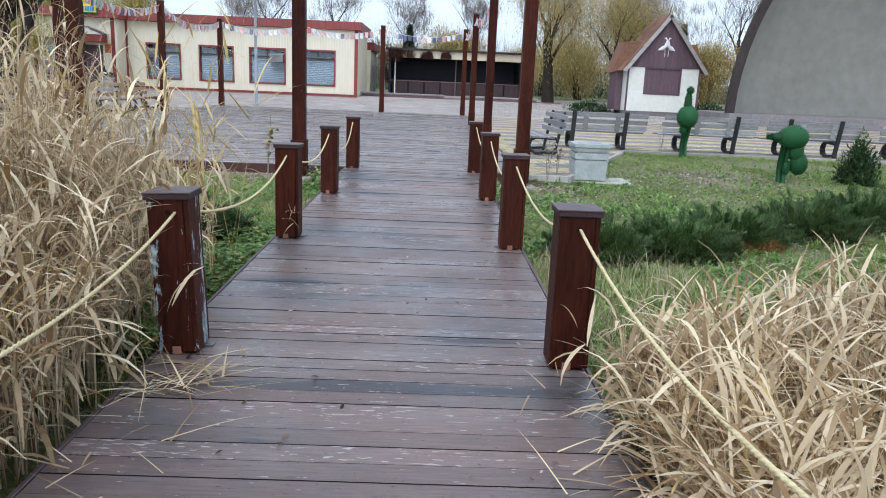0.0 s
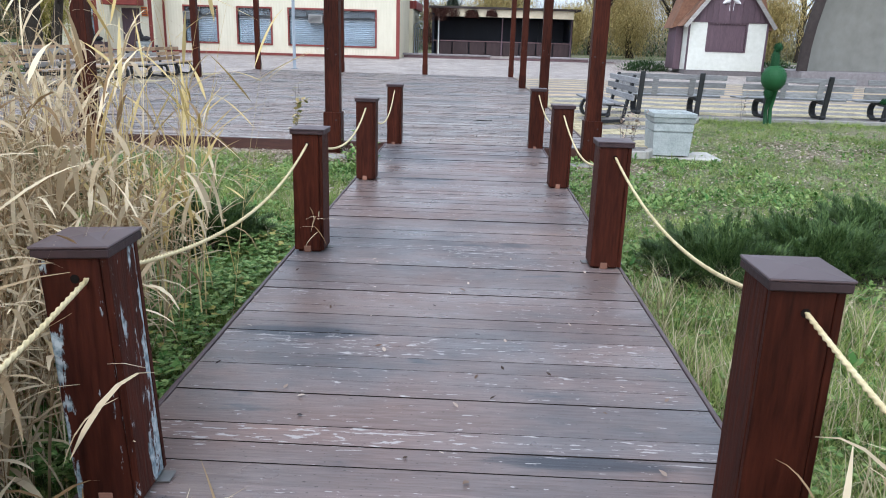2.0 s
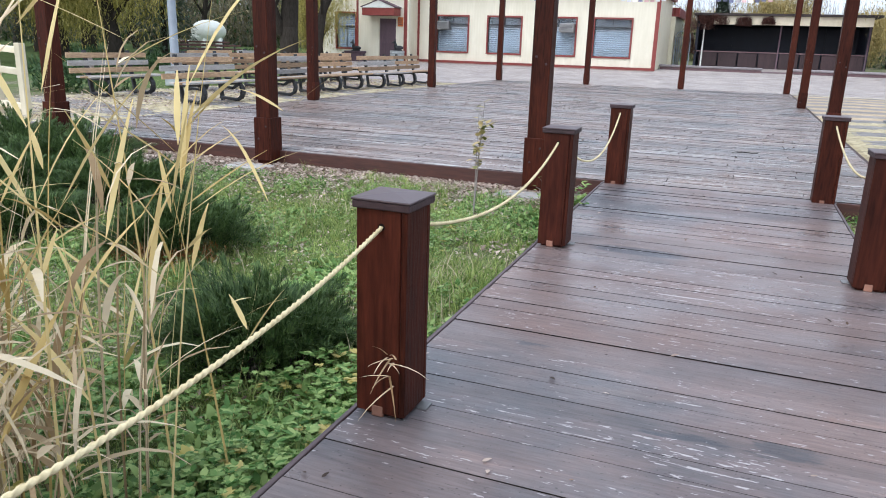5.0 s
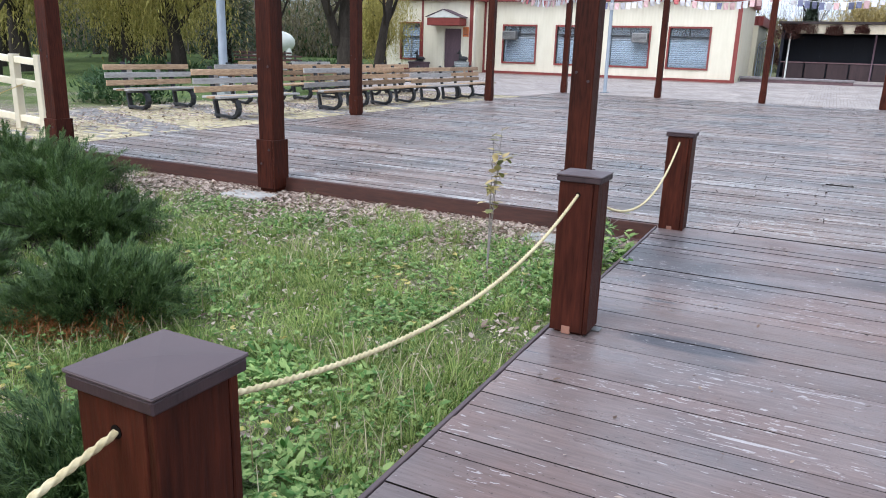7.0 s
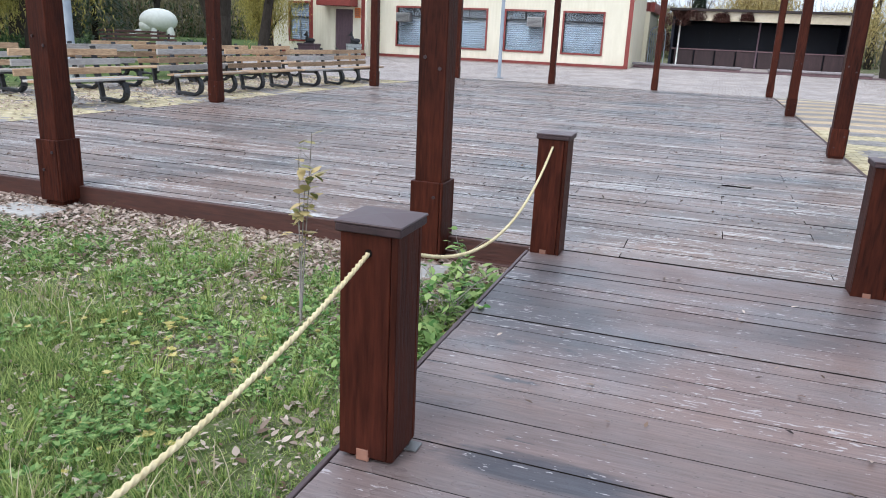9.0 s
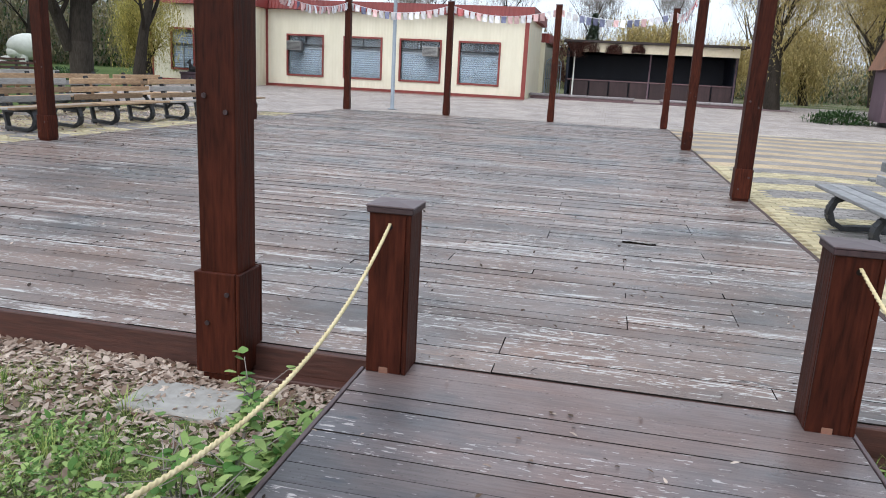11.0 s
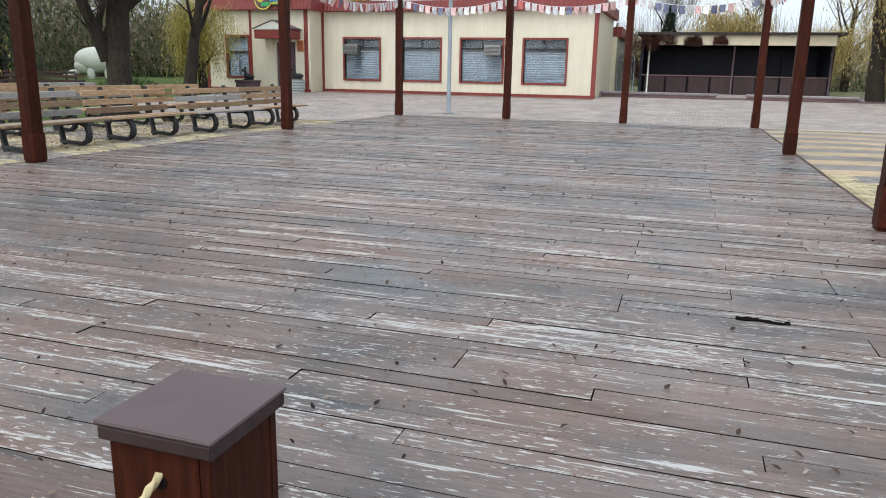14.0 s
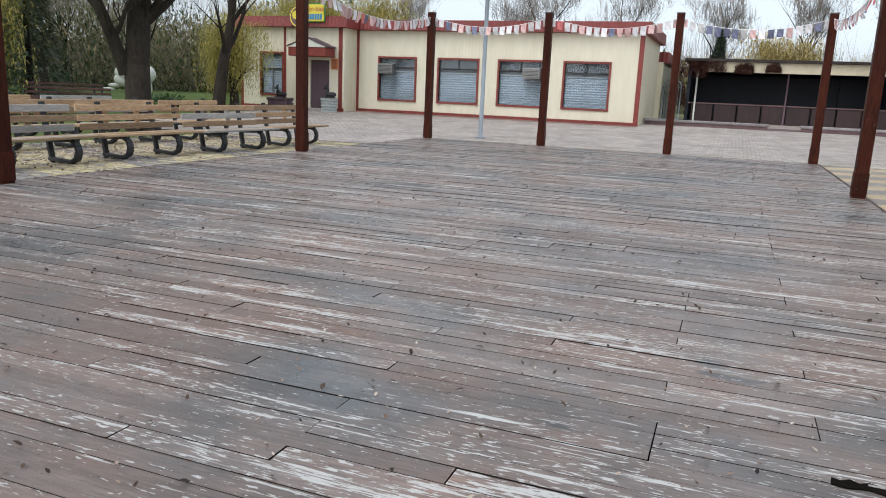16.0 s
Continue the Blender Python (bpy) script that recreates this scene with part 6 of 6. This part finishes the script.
sheet("grass", *joined([lawn(240000, -4.5, -0.68, 4.5, 12.9, left_lawn, 1), lawn(30000, -13, -4.5, 6, 13, left_lawn, 2), lawn(90000, 1.48, 5, 4.5, 18.6, right_lawn, 3), lawn(60000, 1.48, 3.3, 4.5, 9.5, right_lawn, 11), lawn(170000, 5, 13, 8, 18.6, right_lawn, 4)]),
      M_GRASS, "patchy green autumn lawn grass", "grass", "stuff")
sheet("dry_grass", *joined([lawn(10000, -9, -0.68, 5, 12.9, left_lawn, 5), lawn(16000, 1.48, 12, 5, 18.5, right_lawn, 6)]), M_STRAW, "straw-coloured dry grass among the green", "grass", "stuff")
tv, tf = [], []
for x1, y0, y1 in ((-13.42, 12.5, 30.6), (-16.52, 30.6, 34.4), (-20.5, 34.4, 46), (-22.2, 46, 52.9), (-22.2, 52.9, 95)):
    tf.append([len(tv) + k for k in range(4)])
    tv += [(-80, y0, ground_z(-30, y0) + 0.04), (x1, y0, ground_z(-30, y0) + 0.04), (x1, y1, ground_z(-30, y1) + 0.04), (-80, y1, ground_z(-30, y1) + 0.04)]
turf = sheet("lawn", tv, tf, M_TURF, "mown green lawn behind the benches", "lawn", "structure")
v_, f_ = lawn(42000, -30, -13.4, 14, 40, lambda x, y: True, 9)
v_[:, 2] += 0.03
sheet("far_grass", v_, f_, M_TUFT, "lawn beyond the benches", "grass", "stuff")


def weeds(count, x0, x1, y0, y1, seed, size=0.03):
    """Small rosettes of uneven leaves, in drifts."""
    rng = np.random.default_rng(seed)
    x, y = rng.uniform(x0, x1, count), rng.uniform(y0, y1, count)
    d = np.array([noise.noise(Vector((a * 1.7, b * 1.7, seed + 3.3))) for a, b in zip(x, y)])
    ok = d + rng.normal(0, 0.12, count) > 0.02
    x, y = x[ok], y[ok]
    n_ = len(x)
    p = np.column_stack([x, y, np.array([ground_z(a, b) for a, b in zip(x, y)])])
    own = size * rng.uniform(0.4, 1.5, n_) ** 1.3
    out = []
    for k in range(7):
        q = p + np.array([0, 0, 1.0]) * rng.uniform(0.005, 0.07, n_)[:, None] + np.column_stack([rng.normal(0, 0.012, (n_, 2)), np.zeros(n_)])
        s = own * rng.uniform(0.5, 1.3, n_)
        out.append(blades(q, s * 1.3, s * rng.uniform(0.35, 0.85, n_), rng.uniform(0.4, 1.7, n_), rng.uniform(0, 6.28, n_), 4, rng.uniform(0.2, 1.0), True))
    return joined(out)


sheet("weeds", *joined([weeds(5200, -1.9, -0.7, 5.2, 9.5, 1, 0.028), weeds(11000, -5.2, -0.7, 7.5, 12.2, 2, 0.019), weeds(4200, 1.5, 4.2, 5, 13, 3, 0.032), weeds(400, -1.1, -0.7, 11.2, 12.6, 4, 0.045), weeds(5000, 3, 9, 8, 16.5, 5, 0.024)]), M_WEED, "broad-leaved weeds along the boardwalk edge", "weeds", "stuff")


def lobed(count, zone_, seed, size, high):
    """Leaves cut into three to five lobes, held out flat on thin stalks."""
    rng = np.random.default_rng(seed)
    c = np.array([zone_(rng) for _ in range(count)])
    tall = rng.uniform(0.3, 1.0, count) * high
    a = rng.uniform(0, 6.28, count)
    tilt = rng.uniform(0.1, 0.6, count)
    own = size * rng.uniform(0.6, 1.35, count)
    stalk = blades(c, tall, np.full(count, 0.0025), tilt, a, 2, 0.3)
    hub = c + np.stack([np.cos(a) * np.sin(tilt) * tall, np.sin(a) * np.sin(tilt) * tall, np.cos(tilt) * tall * 0.97], 1)
    out = [stalk]
    for j, fan in enumerate((0.0, 0.75, -0.75, 1.5, -1.5)):
        keep = rng.random(count) < (1.0 if j < 3 else 0.7)
        q, hd, sz = hub[keep], (a + fan + rng.normal(0, 0.12, count))[keep], own[keep] * (1.0, 0.9, 0.9, 0.7, 0.7)[j]
        out.append(blades(q, sz, sz * rng.uniform(0.45, 0.65, len(q)), rng.uniform(1.1, 1.6, len(q)), hd, 4, rng.uniform(0.1, 0.5), True))
        for side_ in (0.45, -0.45):
            out.append(blades(q + np.stack([np.cos(hd), np.sin(hd), 0 * hd], 1) * (sz * 0.3)[:, None], sz * 0.6, sz * 0.26, rng.uniform(1.2, 1.6, len(q)), hd + side_, 2, 0.3, True))
    return joined(out)


def weedy_strip(rng):
    while True:
        x, y = -0.71 - abs(rng.normal(0, 0.55)), rng.uniform(5.0, 8.4)
        if noise.noise(Vector((x * 2.2, y * 2.2, 5.0))) + rng.normal(0, 0.2) > -0.15 and (x + 1.55) ** 2 + (y - 8.1) ** 2 > 0.2:
            return x, y, -0.17


def weedy_lawn(rng):
    while True:
        x, y = -0.71 - rng.random() ** 1.6 * 3.6, rng.uniform(7.3, 11.6)
        if noise.noise(Vector((x * 1.6, y * 1.6, 2.0))) + rng.normal(0, 0.15) > 0.12:
            return x, y, -0.17


def weedy_right(rng):
    while True:
        x, y = 1.5 + abs(rng.normal(0, 0.6)), rng.uniform(5.0, 12.6)
        if noise.noise(Vector((x * 1.8, y * 1.8, 6.0))) + rng.normal(0, 0.2) > 0.1:
            return x, y, -0.17


sheet("lobed_weeds", *joined([lobed(2300, weedy_strip, 1, 0.036, 0.17), lobed(1500, weedy_lawn, 2, 0.03, 0.09), lobed(900, weedy_right, 3, 0.03, 0.1)]), M_WEED, "low weeds with lobed green leaves", "weeds", "stuff")
sheet("yellowing_weeds", *joined([lobed(130, weedy_strip, 11, 0.038, 0.17), lobed(120, weedy_lawn, 12, 0.032, 0.08)]), M_WEEDY, "yellowing lobed leaves among the weeds", "weeds", "stuff")


def long_grass(count, zone_, seed, high):
    rng = np.random.default_rng(seed)
    p = np.array([zone_(rng) for _ in range(count)])
    return blades(p, high * rng.uniform(0.4, 1.3, count), rng.uniform(0.003, 0.007, count), rng.uniform(0.05, 0.7, count), rng.uniform(0, 6.28, count), 4, 1.1)


def rank_right(rng):
    while True:
        x, y = 1.5 + rng.random() ** 1.3 * 1.3, rng.uniform(4.9, 7.4)
        if noise.noise(Vector((x * 2.5, y * 2.5, 1.0))) + rng.normal(0, 0.25) > -0.1:
            return x, y, -0.17


def rank_left(rng):
    while True:
        x, y = -0.72 - rng.random() ** 1.3 * 3.2, rng.uniform(8.0, 11.2)
        if noise.noise(Vector((x * 1.3, y * 1.3, 9.0))) + rng.normal(0, 0.12) > 0.22:
            return x, y, -0.17


sheet("long_grass", *joined([long_grass(8000, rank_right, 1, 0.15), long_grass(5000, rank_left, 2, 0.07)]), M_GRASS, "rank green grass in long soft clumps", "grass", "stuff")
sheet("bent_straw", *joined([long_grass(1500, rank_right, 3, 0.3), long_grass(700, rank_left, 4, 0.2)]), M_STRAW, "bent straw-coloured stalks among the grass", "grass", "stuff")


def tufts(count, zone_, seed):
    """Clumps of longer grass, fresh green, that lean outwards."""
    rng = np.random.default_rng(seed)
    c = np.array([zone_(rng) for _ in range(count)])
    tall = 0.04 + 0.1 * rng.random(count) ** 1.8
    per = 34
    r_ = np.abs(rng.normal(0, 0.045, count * per)) * np.repeat(tall / 0.1, per)
    a = rng.uniform(0, 6.28, count * per)
    p = np.repeat(c, per, 0) + np.column_stack([np.cos(a) * r_, np.sin(a) * r_, np.zeros(count * per)])
    return blades(p, np.repeat(tall, per) * rng.uniform(0.5, 1.4, count * per), rng.uniform(0.003, 0.006, count * per), r_ * 6 + rng.uniform(0, 0.5, count * per), a + rng.normal(0, 0.6, count * per), 3, 1.0)


def tuft_zone(rng):
    while True:
        left = rng.random() < 0.55
        x, y = (-0.72 - rng.random() ** 1.3 * 6, rng.uniform(6, 12.7)) if left else (1.52 + rng.random() ** 1.2 * 9, rng.uniform(6, 18.5))
        if (left_lawn(x, y) or right_lawn(x, y)) and noise.noise(Vector((x * 0.9, y * 0.9, 8.0))) + rng.normal(0, 0.25) > 0.0:
            return x, y, ground_z(x, y)


sheet("grass_tufts", *tufts(2600, tuft_zone, 31), M_TUFT, "fresh green clumps of longer grass", "grass", "stuff")


def litter(count, pick, seed, size, lift=0.003, curl=0.25):
    rng = np.random.default_rng(seed)
    p = np.array([pick(rng) for _ in range(count)])
    p[:, 2] += lift
    s = rng.uniform(0.5, 1.3, count) * size
    return blades(p, s, s * rng.uniform(0.35, 0.6, count), rng.uniform(1.25 - curl, 1.6 - curl, count), rng.uniform(0, 6.28, count), 4, curl * 2, True)


def edge_strip(rng):
    x = rng.uniform(-8.4, -0.7)
    y = 12.93 - abs(rng.normal(0, 0.28)) if rng.random() < 0.5 else 12.93 - abs(rng.normal(0, 0.95))
    return x, y, -0.17


def lawn_spots(rng):
    x, y = (rng.uniform(-6, -0.7), rng.uniform(6, 12.9)) if rng.random() < 0.5 else (rng.uniform(1.5, 8), rng.uniform(6, 17))
    return x, y, ground_z(x, y)


def worn_spot(rng):
    x, y = rng.normal(5.7, 1.0), min(17.2, rng.normal(14.7, 0.7))
    return x, y, ground_z(x, y)


def kerb_spots(rng):
    x, y = rng.uniform(1.5, 3.2), 12.9 - abs(rng.normal(0, 0.5))
    return x, y, -0.17


def bench_spots(rng):
    x, y = rng.normal(-11.2, 1.2), rng.uniform(14, 30)
    return x, y, -0.03


sheet("leaf_litter", *joined([litter(14000, edge_strip, 1, 0.055, 0.006, 0.35), litter(1800, worn_spot, 6, 0.05), litter(900, kerb_spots, 7, 0.055), litter(15000, lawn_spots, 2, 0.03, 0.02), litter(7000, lawn_spots, 22, 0.045, 0.01), litter(5600, bench_spots, 3, 0.07)]), M_LITTER, "dry brown fallen leaves", "leaves", "stuff")


def deck_spots(rng):
    return rng.uniform(DECK_X0, DECK_X1), rng.uniform(DECK_Y0, DECK_Y1), 0.004


def walk_spots(rng):
    return rng.uniform(WALK_X0, WALK_X1), rng.uniform(2, 12.9), 0.004


sheet("deck_leaves", *joined([litter(3000, deck_spots, 4, 0.024, 0.003, 0.3), litter(120, walk_spots, 5, 0.03)]), M_LITTER, "small dry leaves scattered over the boards", "leaves", "stuff")

sheet("dark_leaves", *joined([litter(2600, deck_spots, 14, 0.036, 0.005, 0.4), litter(60, walk_spots, 15, 0.03)]), M_DARKLEAF, "small dark curled leaves on the boards", "leaves", "stuff")

# ---- young saplings ----


def sapling(at, h, seed, leaves_, material, label, lsize=0.07):
    rnd = random.Random(seed)
    ob = thing("sapling", label, "sapling", (0, 0, 0))
    tips = []
    for k in range(3):
        a = rnd.uniform(0, 6.28)
        pts = [Vector((0, 0, -0.05)), Vector((math.cos(a) * 0.03, math.sin(a) * 0.03, h * 0.4)), Vector((math.cos(a) * 0.07, math.sin(a) * 0.07, h * rnd.uniform(0.7, 1)))]
        bm = bmesh.new()
        tube(bm, pts, [0.005, 0.0035, 0.0015], 5)
        stem = part("stem", bm, M_TWIG, ob)
        tips += [pts[1].lerp(pts[2], s) for s in np.linspace(0, 1, 9)]
        for j in range(4):
            q = pts[1].lerp(pts[2], rnd.random())
            e = q + Vector((rnd.uniform(-0.16, 0.16), rnd.uniform(-0.16, 0.16), rnd.uniform(0.02, 0.14)))
            bm = bmesh.new()
            tube(bm, [q, e], [0.003, 0.0015], 4)
            part("twig", bm, M_TWIG, stem)
            tips.append(e)
    rng = np.random.default_rng(seed)
    p = np.array(tips)[rng.integers(0, len(tips), leaves_)] + rng.normal(0, 0.012, (leaves_, 3))
    v_, f_ = blades(p, rng.uniform(0.6, 1.2, leaves_) * lsize, rng.uniform(0.5, 0.7, leaves_) * lsize, rng.uniform(0.8, 2.2, leaves_), rng.uniform(0, 6.28, leaves_), 4, 0.6, True)
    sheet("leaves", v_, f_, material, parent=ob)
    ob.matrix_basis = pose(*at)


M_SAPL = leaf_mat("sapling_leaf", (0.2, 0.22, 0.07), (0.55, 0.42, 0.2), 0.25)
sapling((-1.57, 11.42, -0.17), 1.07, 1, 48, M_SAPL, "thin young sapling with yellowing leaves by the deck", 0.085)
sapling((2.55, 13.0, -0.14), 0.75, 3, 40, M_LITTER, "thin shrub with dry reddish leaves by the kerb", 0.06)
sapling((2.75, 13.35, -0.14), 0.7, 4, 36, M_LITTER, "thin shrub with dry reddish leaves by the kerb", 0.06)
sapling((5.9, 18.0, -0.09), 0.75, 6, 26, M_LITTER, "sparse dry rose shrub in front of a bench", 0.05)
for k, (x, y, h) in enumerate(((-0.85, 11.9, 0.3), (-0.95, 12.15, 0.36), (-0.82, 11.6, 0.22), (-1.0, 11.8, 0.28))):
    sapling((x, y, -0.17), h, 20 + k, 60, M_WEED, "leafy green weed at the boardwalk edge", 0.06)

# ---- broken board ----
# A near-black prism laid over the planks paints the shade inside the hole.
bm = bmesh.new()
rim = [(-0.16 + 0.032 * k, -0.05 + 0.012 * math.sin(5.1 * k)) for k in range(10)] + [(0.13 - 0.032 * k, 0.03 - 0.004 * k + 0.012 * math.sin(3.7 * k + 1)) for k in range(10)]
poly_prism(bm, rim, 2, -0.01, 0.0045)
bmesh.ops.transform(bm, matrix=pose(0.73, 16.29, 0.0, 0, 0, -3), verts=bm.verts)
hole = part("broken_board", bm, M_DARK, deck, "near-black patch painted as the shaded hole of a broken board", world=True)
bm = bmesh.new()
for k in range(5):
    x_ = 0.0 + 0.03 * k
    box(bm, -0.035, 0.035, -0.003, 0.003, 0.004, 0.009, m=pose(0.73 + x_, 16.285 + 0.02 * math.sin(2.3 * k), 0, 0, 3 * math.sin(k), 14 * math.sin(1.9 * k)))
part("splinters", bm, M_SLATG, deck, "pale splintered wood", world=True)

# ---- paving blocks ----


def brick_mesh(l, w, h, material):
    bm = bmesh.new()
    box(bm, -l / 2, l / 2, -w / 2, w / 2, -h, 0)
    for v_ in bm.verts:
        if v_.co.z > -0.001:
            v_.co.x *= 0.965
            v_.co.y *= 0.94
    me = bpy.data.meshes.new("block")
    bm.to_mesh(me)
    bm.free()
    me.materials.append(material)
    return me


BY, BG = brick_mesh(0.196, 0.096, 0.05, M_PAVE_Y), brick_mesh(0.196, 0.096, 0.05, M_PAVE_G)


def lay(parent, x0, x1, y0, y1, inside, yellow, near, seed):
    rnd = random.Random(seed)
    vs, fs, ms = [], [], []
    home = HOME[parent.name]
    y, row = y0, 0
    while y < y1:
        x = x0 + (0.1 if row % 2 else 0)
        while x < x1:
            if inside(x, y):
                z = -0.03 + rnd.uniform(-0.003, 0.003)
                isy = yellow(x, y, rnd)
                if near(x, y):
                    ob = new("block", BY if isy else BG)
                    ob.parent = parent
                    ob.matrix_basis = pose(x - home.x, y - home.y, z - home.z, rnd.uniform(-0.7, 0.7), rnd.uniform(-0.7, 0.7), rnd.uniform(-0.8, 0.8))
                else:
                    k = len(vs)
                    for sx, sy, a, b, c in ((-1, -1, 0.098, 0.048, -0.05), (1, -1, 0.098, 0.048, -0.05), (1, 1, 0.098, 0.048, -0.05), (-1, 1, 0.098, 0.048, -0.05), (-1, -1, 0.0945, 0.0452, 0), (1, -1, 0.0945, 0.0452, 0), (1, 1, 0.0945, 0.0452, 0), (-1, 1, 0.0945, 0.0452, 0)):
                        vs.append((x + sx * a - home.x, y + sy * b - home.y, z + c - home.z))
                    for q in ((4, 5, 6, 7), (0, 1, 5, 4), (1, 2, 6, 5), (2, 3, 7, 6), (3, 0, 4, 7)):
                        fs.append([k + i for i in q])
                        ms.append(0 if isy else 1)
            x += 0.2
        y, row = y + 0.1, row + 1
    ob = sheet("blocks", vs, fs, [M_PAVE_Y, M_PAVE_G], kind="stuff", parent=parent)
    ob.data.polygons.foreach_set("material_index", np.array(ms, np.int32))


def wavy(x, y, rnd):
    return x < 2.62 or math.sin(4.2 * (y + 0.22 * math.sin(1.3 * x))) > 0.05


lay(bed, 2.32, 13, 13.15, 24, right_paved, wavy, lambda x, y: x < 3.7 and 13.0 < y < 17.4, 1)
lay(bed_left, -13.3, -8.72, 13.6, 30.5, lambda x, y: True, lambda x, y, r: r.random() < (0.85 if math.sin(2.4 * y + 0.8 * x) > -0.4 else 0.12), lambda x, y: x > -9.3 and 13.5 < y < 17.5, 2)

# ---- planks ----


def plank_mesh(length, width, material):
    bm = bmesh.new()
    box(bm, -length / 2, length / 2, -width / 2, width / 2, -0.035, -0.003)
    top = [v_ for v_ in bm.verts if v_.co.z > -0.01]
    fc_ = [q for q in bm.faces if all(v_ in top for v_ in q.verts)][0]
    r_ = bmesh.ops.inset_region(bm, faces=[fc_], thickness=0.001, depth=0.003)
    for v_ in fc_.verts:
        v_.co.z = 0.0
    # Top face keeps the paint; the rest is near-black for shade between boards.
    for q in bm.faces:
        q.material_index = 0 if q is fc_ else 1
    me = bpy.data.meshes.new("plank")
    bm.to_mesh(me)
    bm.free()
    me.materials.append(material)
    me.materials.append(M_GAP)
    return me


PITCH = 0.126
rnd = random.Random(5)
walk_plank = plank_mesh(WALK_X1 - WALK_X0 - 0.006, PITCH - 0.0035, M_WALK)
y = DECK_Y0 - 0.09
while y > -3:
    ob = new("plank", walk_plank)
    ob.parent = walkway
    ob.matrix_basis = Matrix.Translation(-HOME[walkway.name]) @ pose((WALK_X0 + WALK_X1) / 2, y, rnd.uniform(-0.003, 0.002), rnd.uniform(-0.6, 0.6), rnd.uniform(-0.06, 0.06), rnd.uniform(-0.05, 0.05))
    y -= PITCH

JOISTS = [-0.08 + 0.65 * k for k in range(-13, 4)]
PLANKS = {}
vs, fs = [], []
singles = 0
y, row = DECK_Y0 + PITCH / 2, 0
while y < DECK_Y1 - 0.02:
    k = rnd.randrange(0, 4)
    cuts = [DECK_X0]
    while True:
        k += rnd.choice((3, 4, 4, 5, 6))
        if k >= len(JOISTS) - 1:
            break
        cuts.append(JOISTS[k])
    cuts.append(DECK_X1)
    for a, b in zip(cuts, cuts[1:]):
        length = b - a - 0.006
        m = pose((a + b) / 2, y + rnd.uniform(-0.0025, 0.0025), rnd.uniform(-0.003, 0.002), rnd.uniform(-0.7, 0.7), rnd.uniform(-0.06, 0.06), rnd.uniform(-0.04, 0.04))
        if y < 22.5 and singles < 300 and b > -5.5:
            key = round(length, 2)
            if key not in PLANKS:
                PLANKS[key] = plank_mesh(length, PITCH - 0.003, M_DECK)
            ob = new("plank", PLANKS[key])
            ob.parent = deck
            ob.matrix_basis = Matrix.Translation(-HOME[deck.name]) @ m
            singles += 1
        else:
            w, q = (PITCH - 0.003) / 2, len(vs)
            for sx, sy, i, z in ((-1, -1, 0, -0.035), (1, -1, 0, -0.035), (1, 1, 0, -0.035), (-1, 1, 0, -0.035), (-1, -1, 0, -0.003), (1, -1, 0, -0.003), (1, 1, 0, -0.003), (-1, 1, 0, -0.003), (-1, -1, 0.001, 0), (1, -1, 0.001, 0), (1, 1, 0.001, 0), (-1, 1, 0.001, 0)):
                vs.append(m @ Vector((sx * (length / 2 - i), sy * (w - i), z)) - HOME[deck.name])
            for f_ in ((8, 9, 10, 11), (4, 5, 9, 8), (5, 6, 10, 9), (6, 7, 11, 10), (7, 4, 8, 11), (0, 1, 5, 4), (1, 2, 6, 5), (2, 3, 7, 6), (3, 0, 4, 7)):
                fs.append([q + i for i in f_])
    y, row = y + PITCH, row + 1
far_planks = sheet("planks", vs, fs, [M_DECK, M_GAP], kind="stuff", parent=deck)
# Bevels and sides of the joined planks carry the same painted gap shade.
far_planks.data.polygons.foreach_set("material_index", np.array([0 if k % 9 == 0 else 1 for k in range(len(fs))], np.int32))
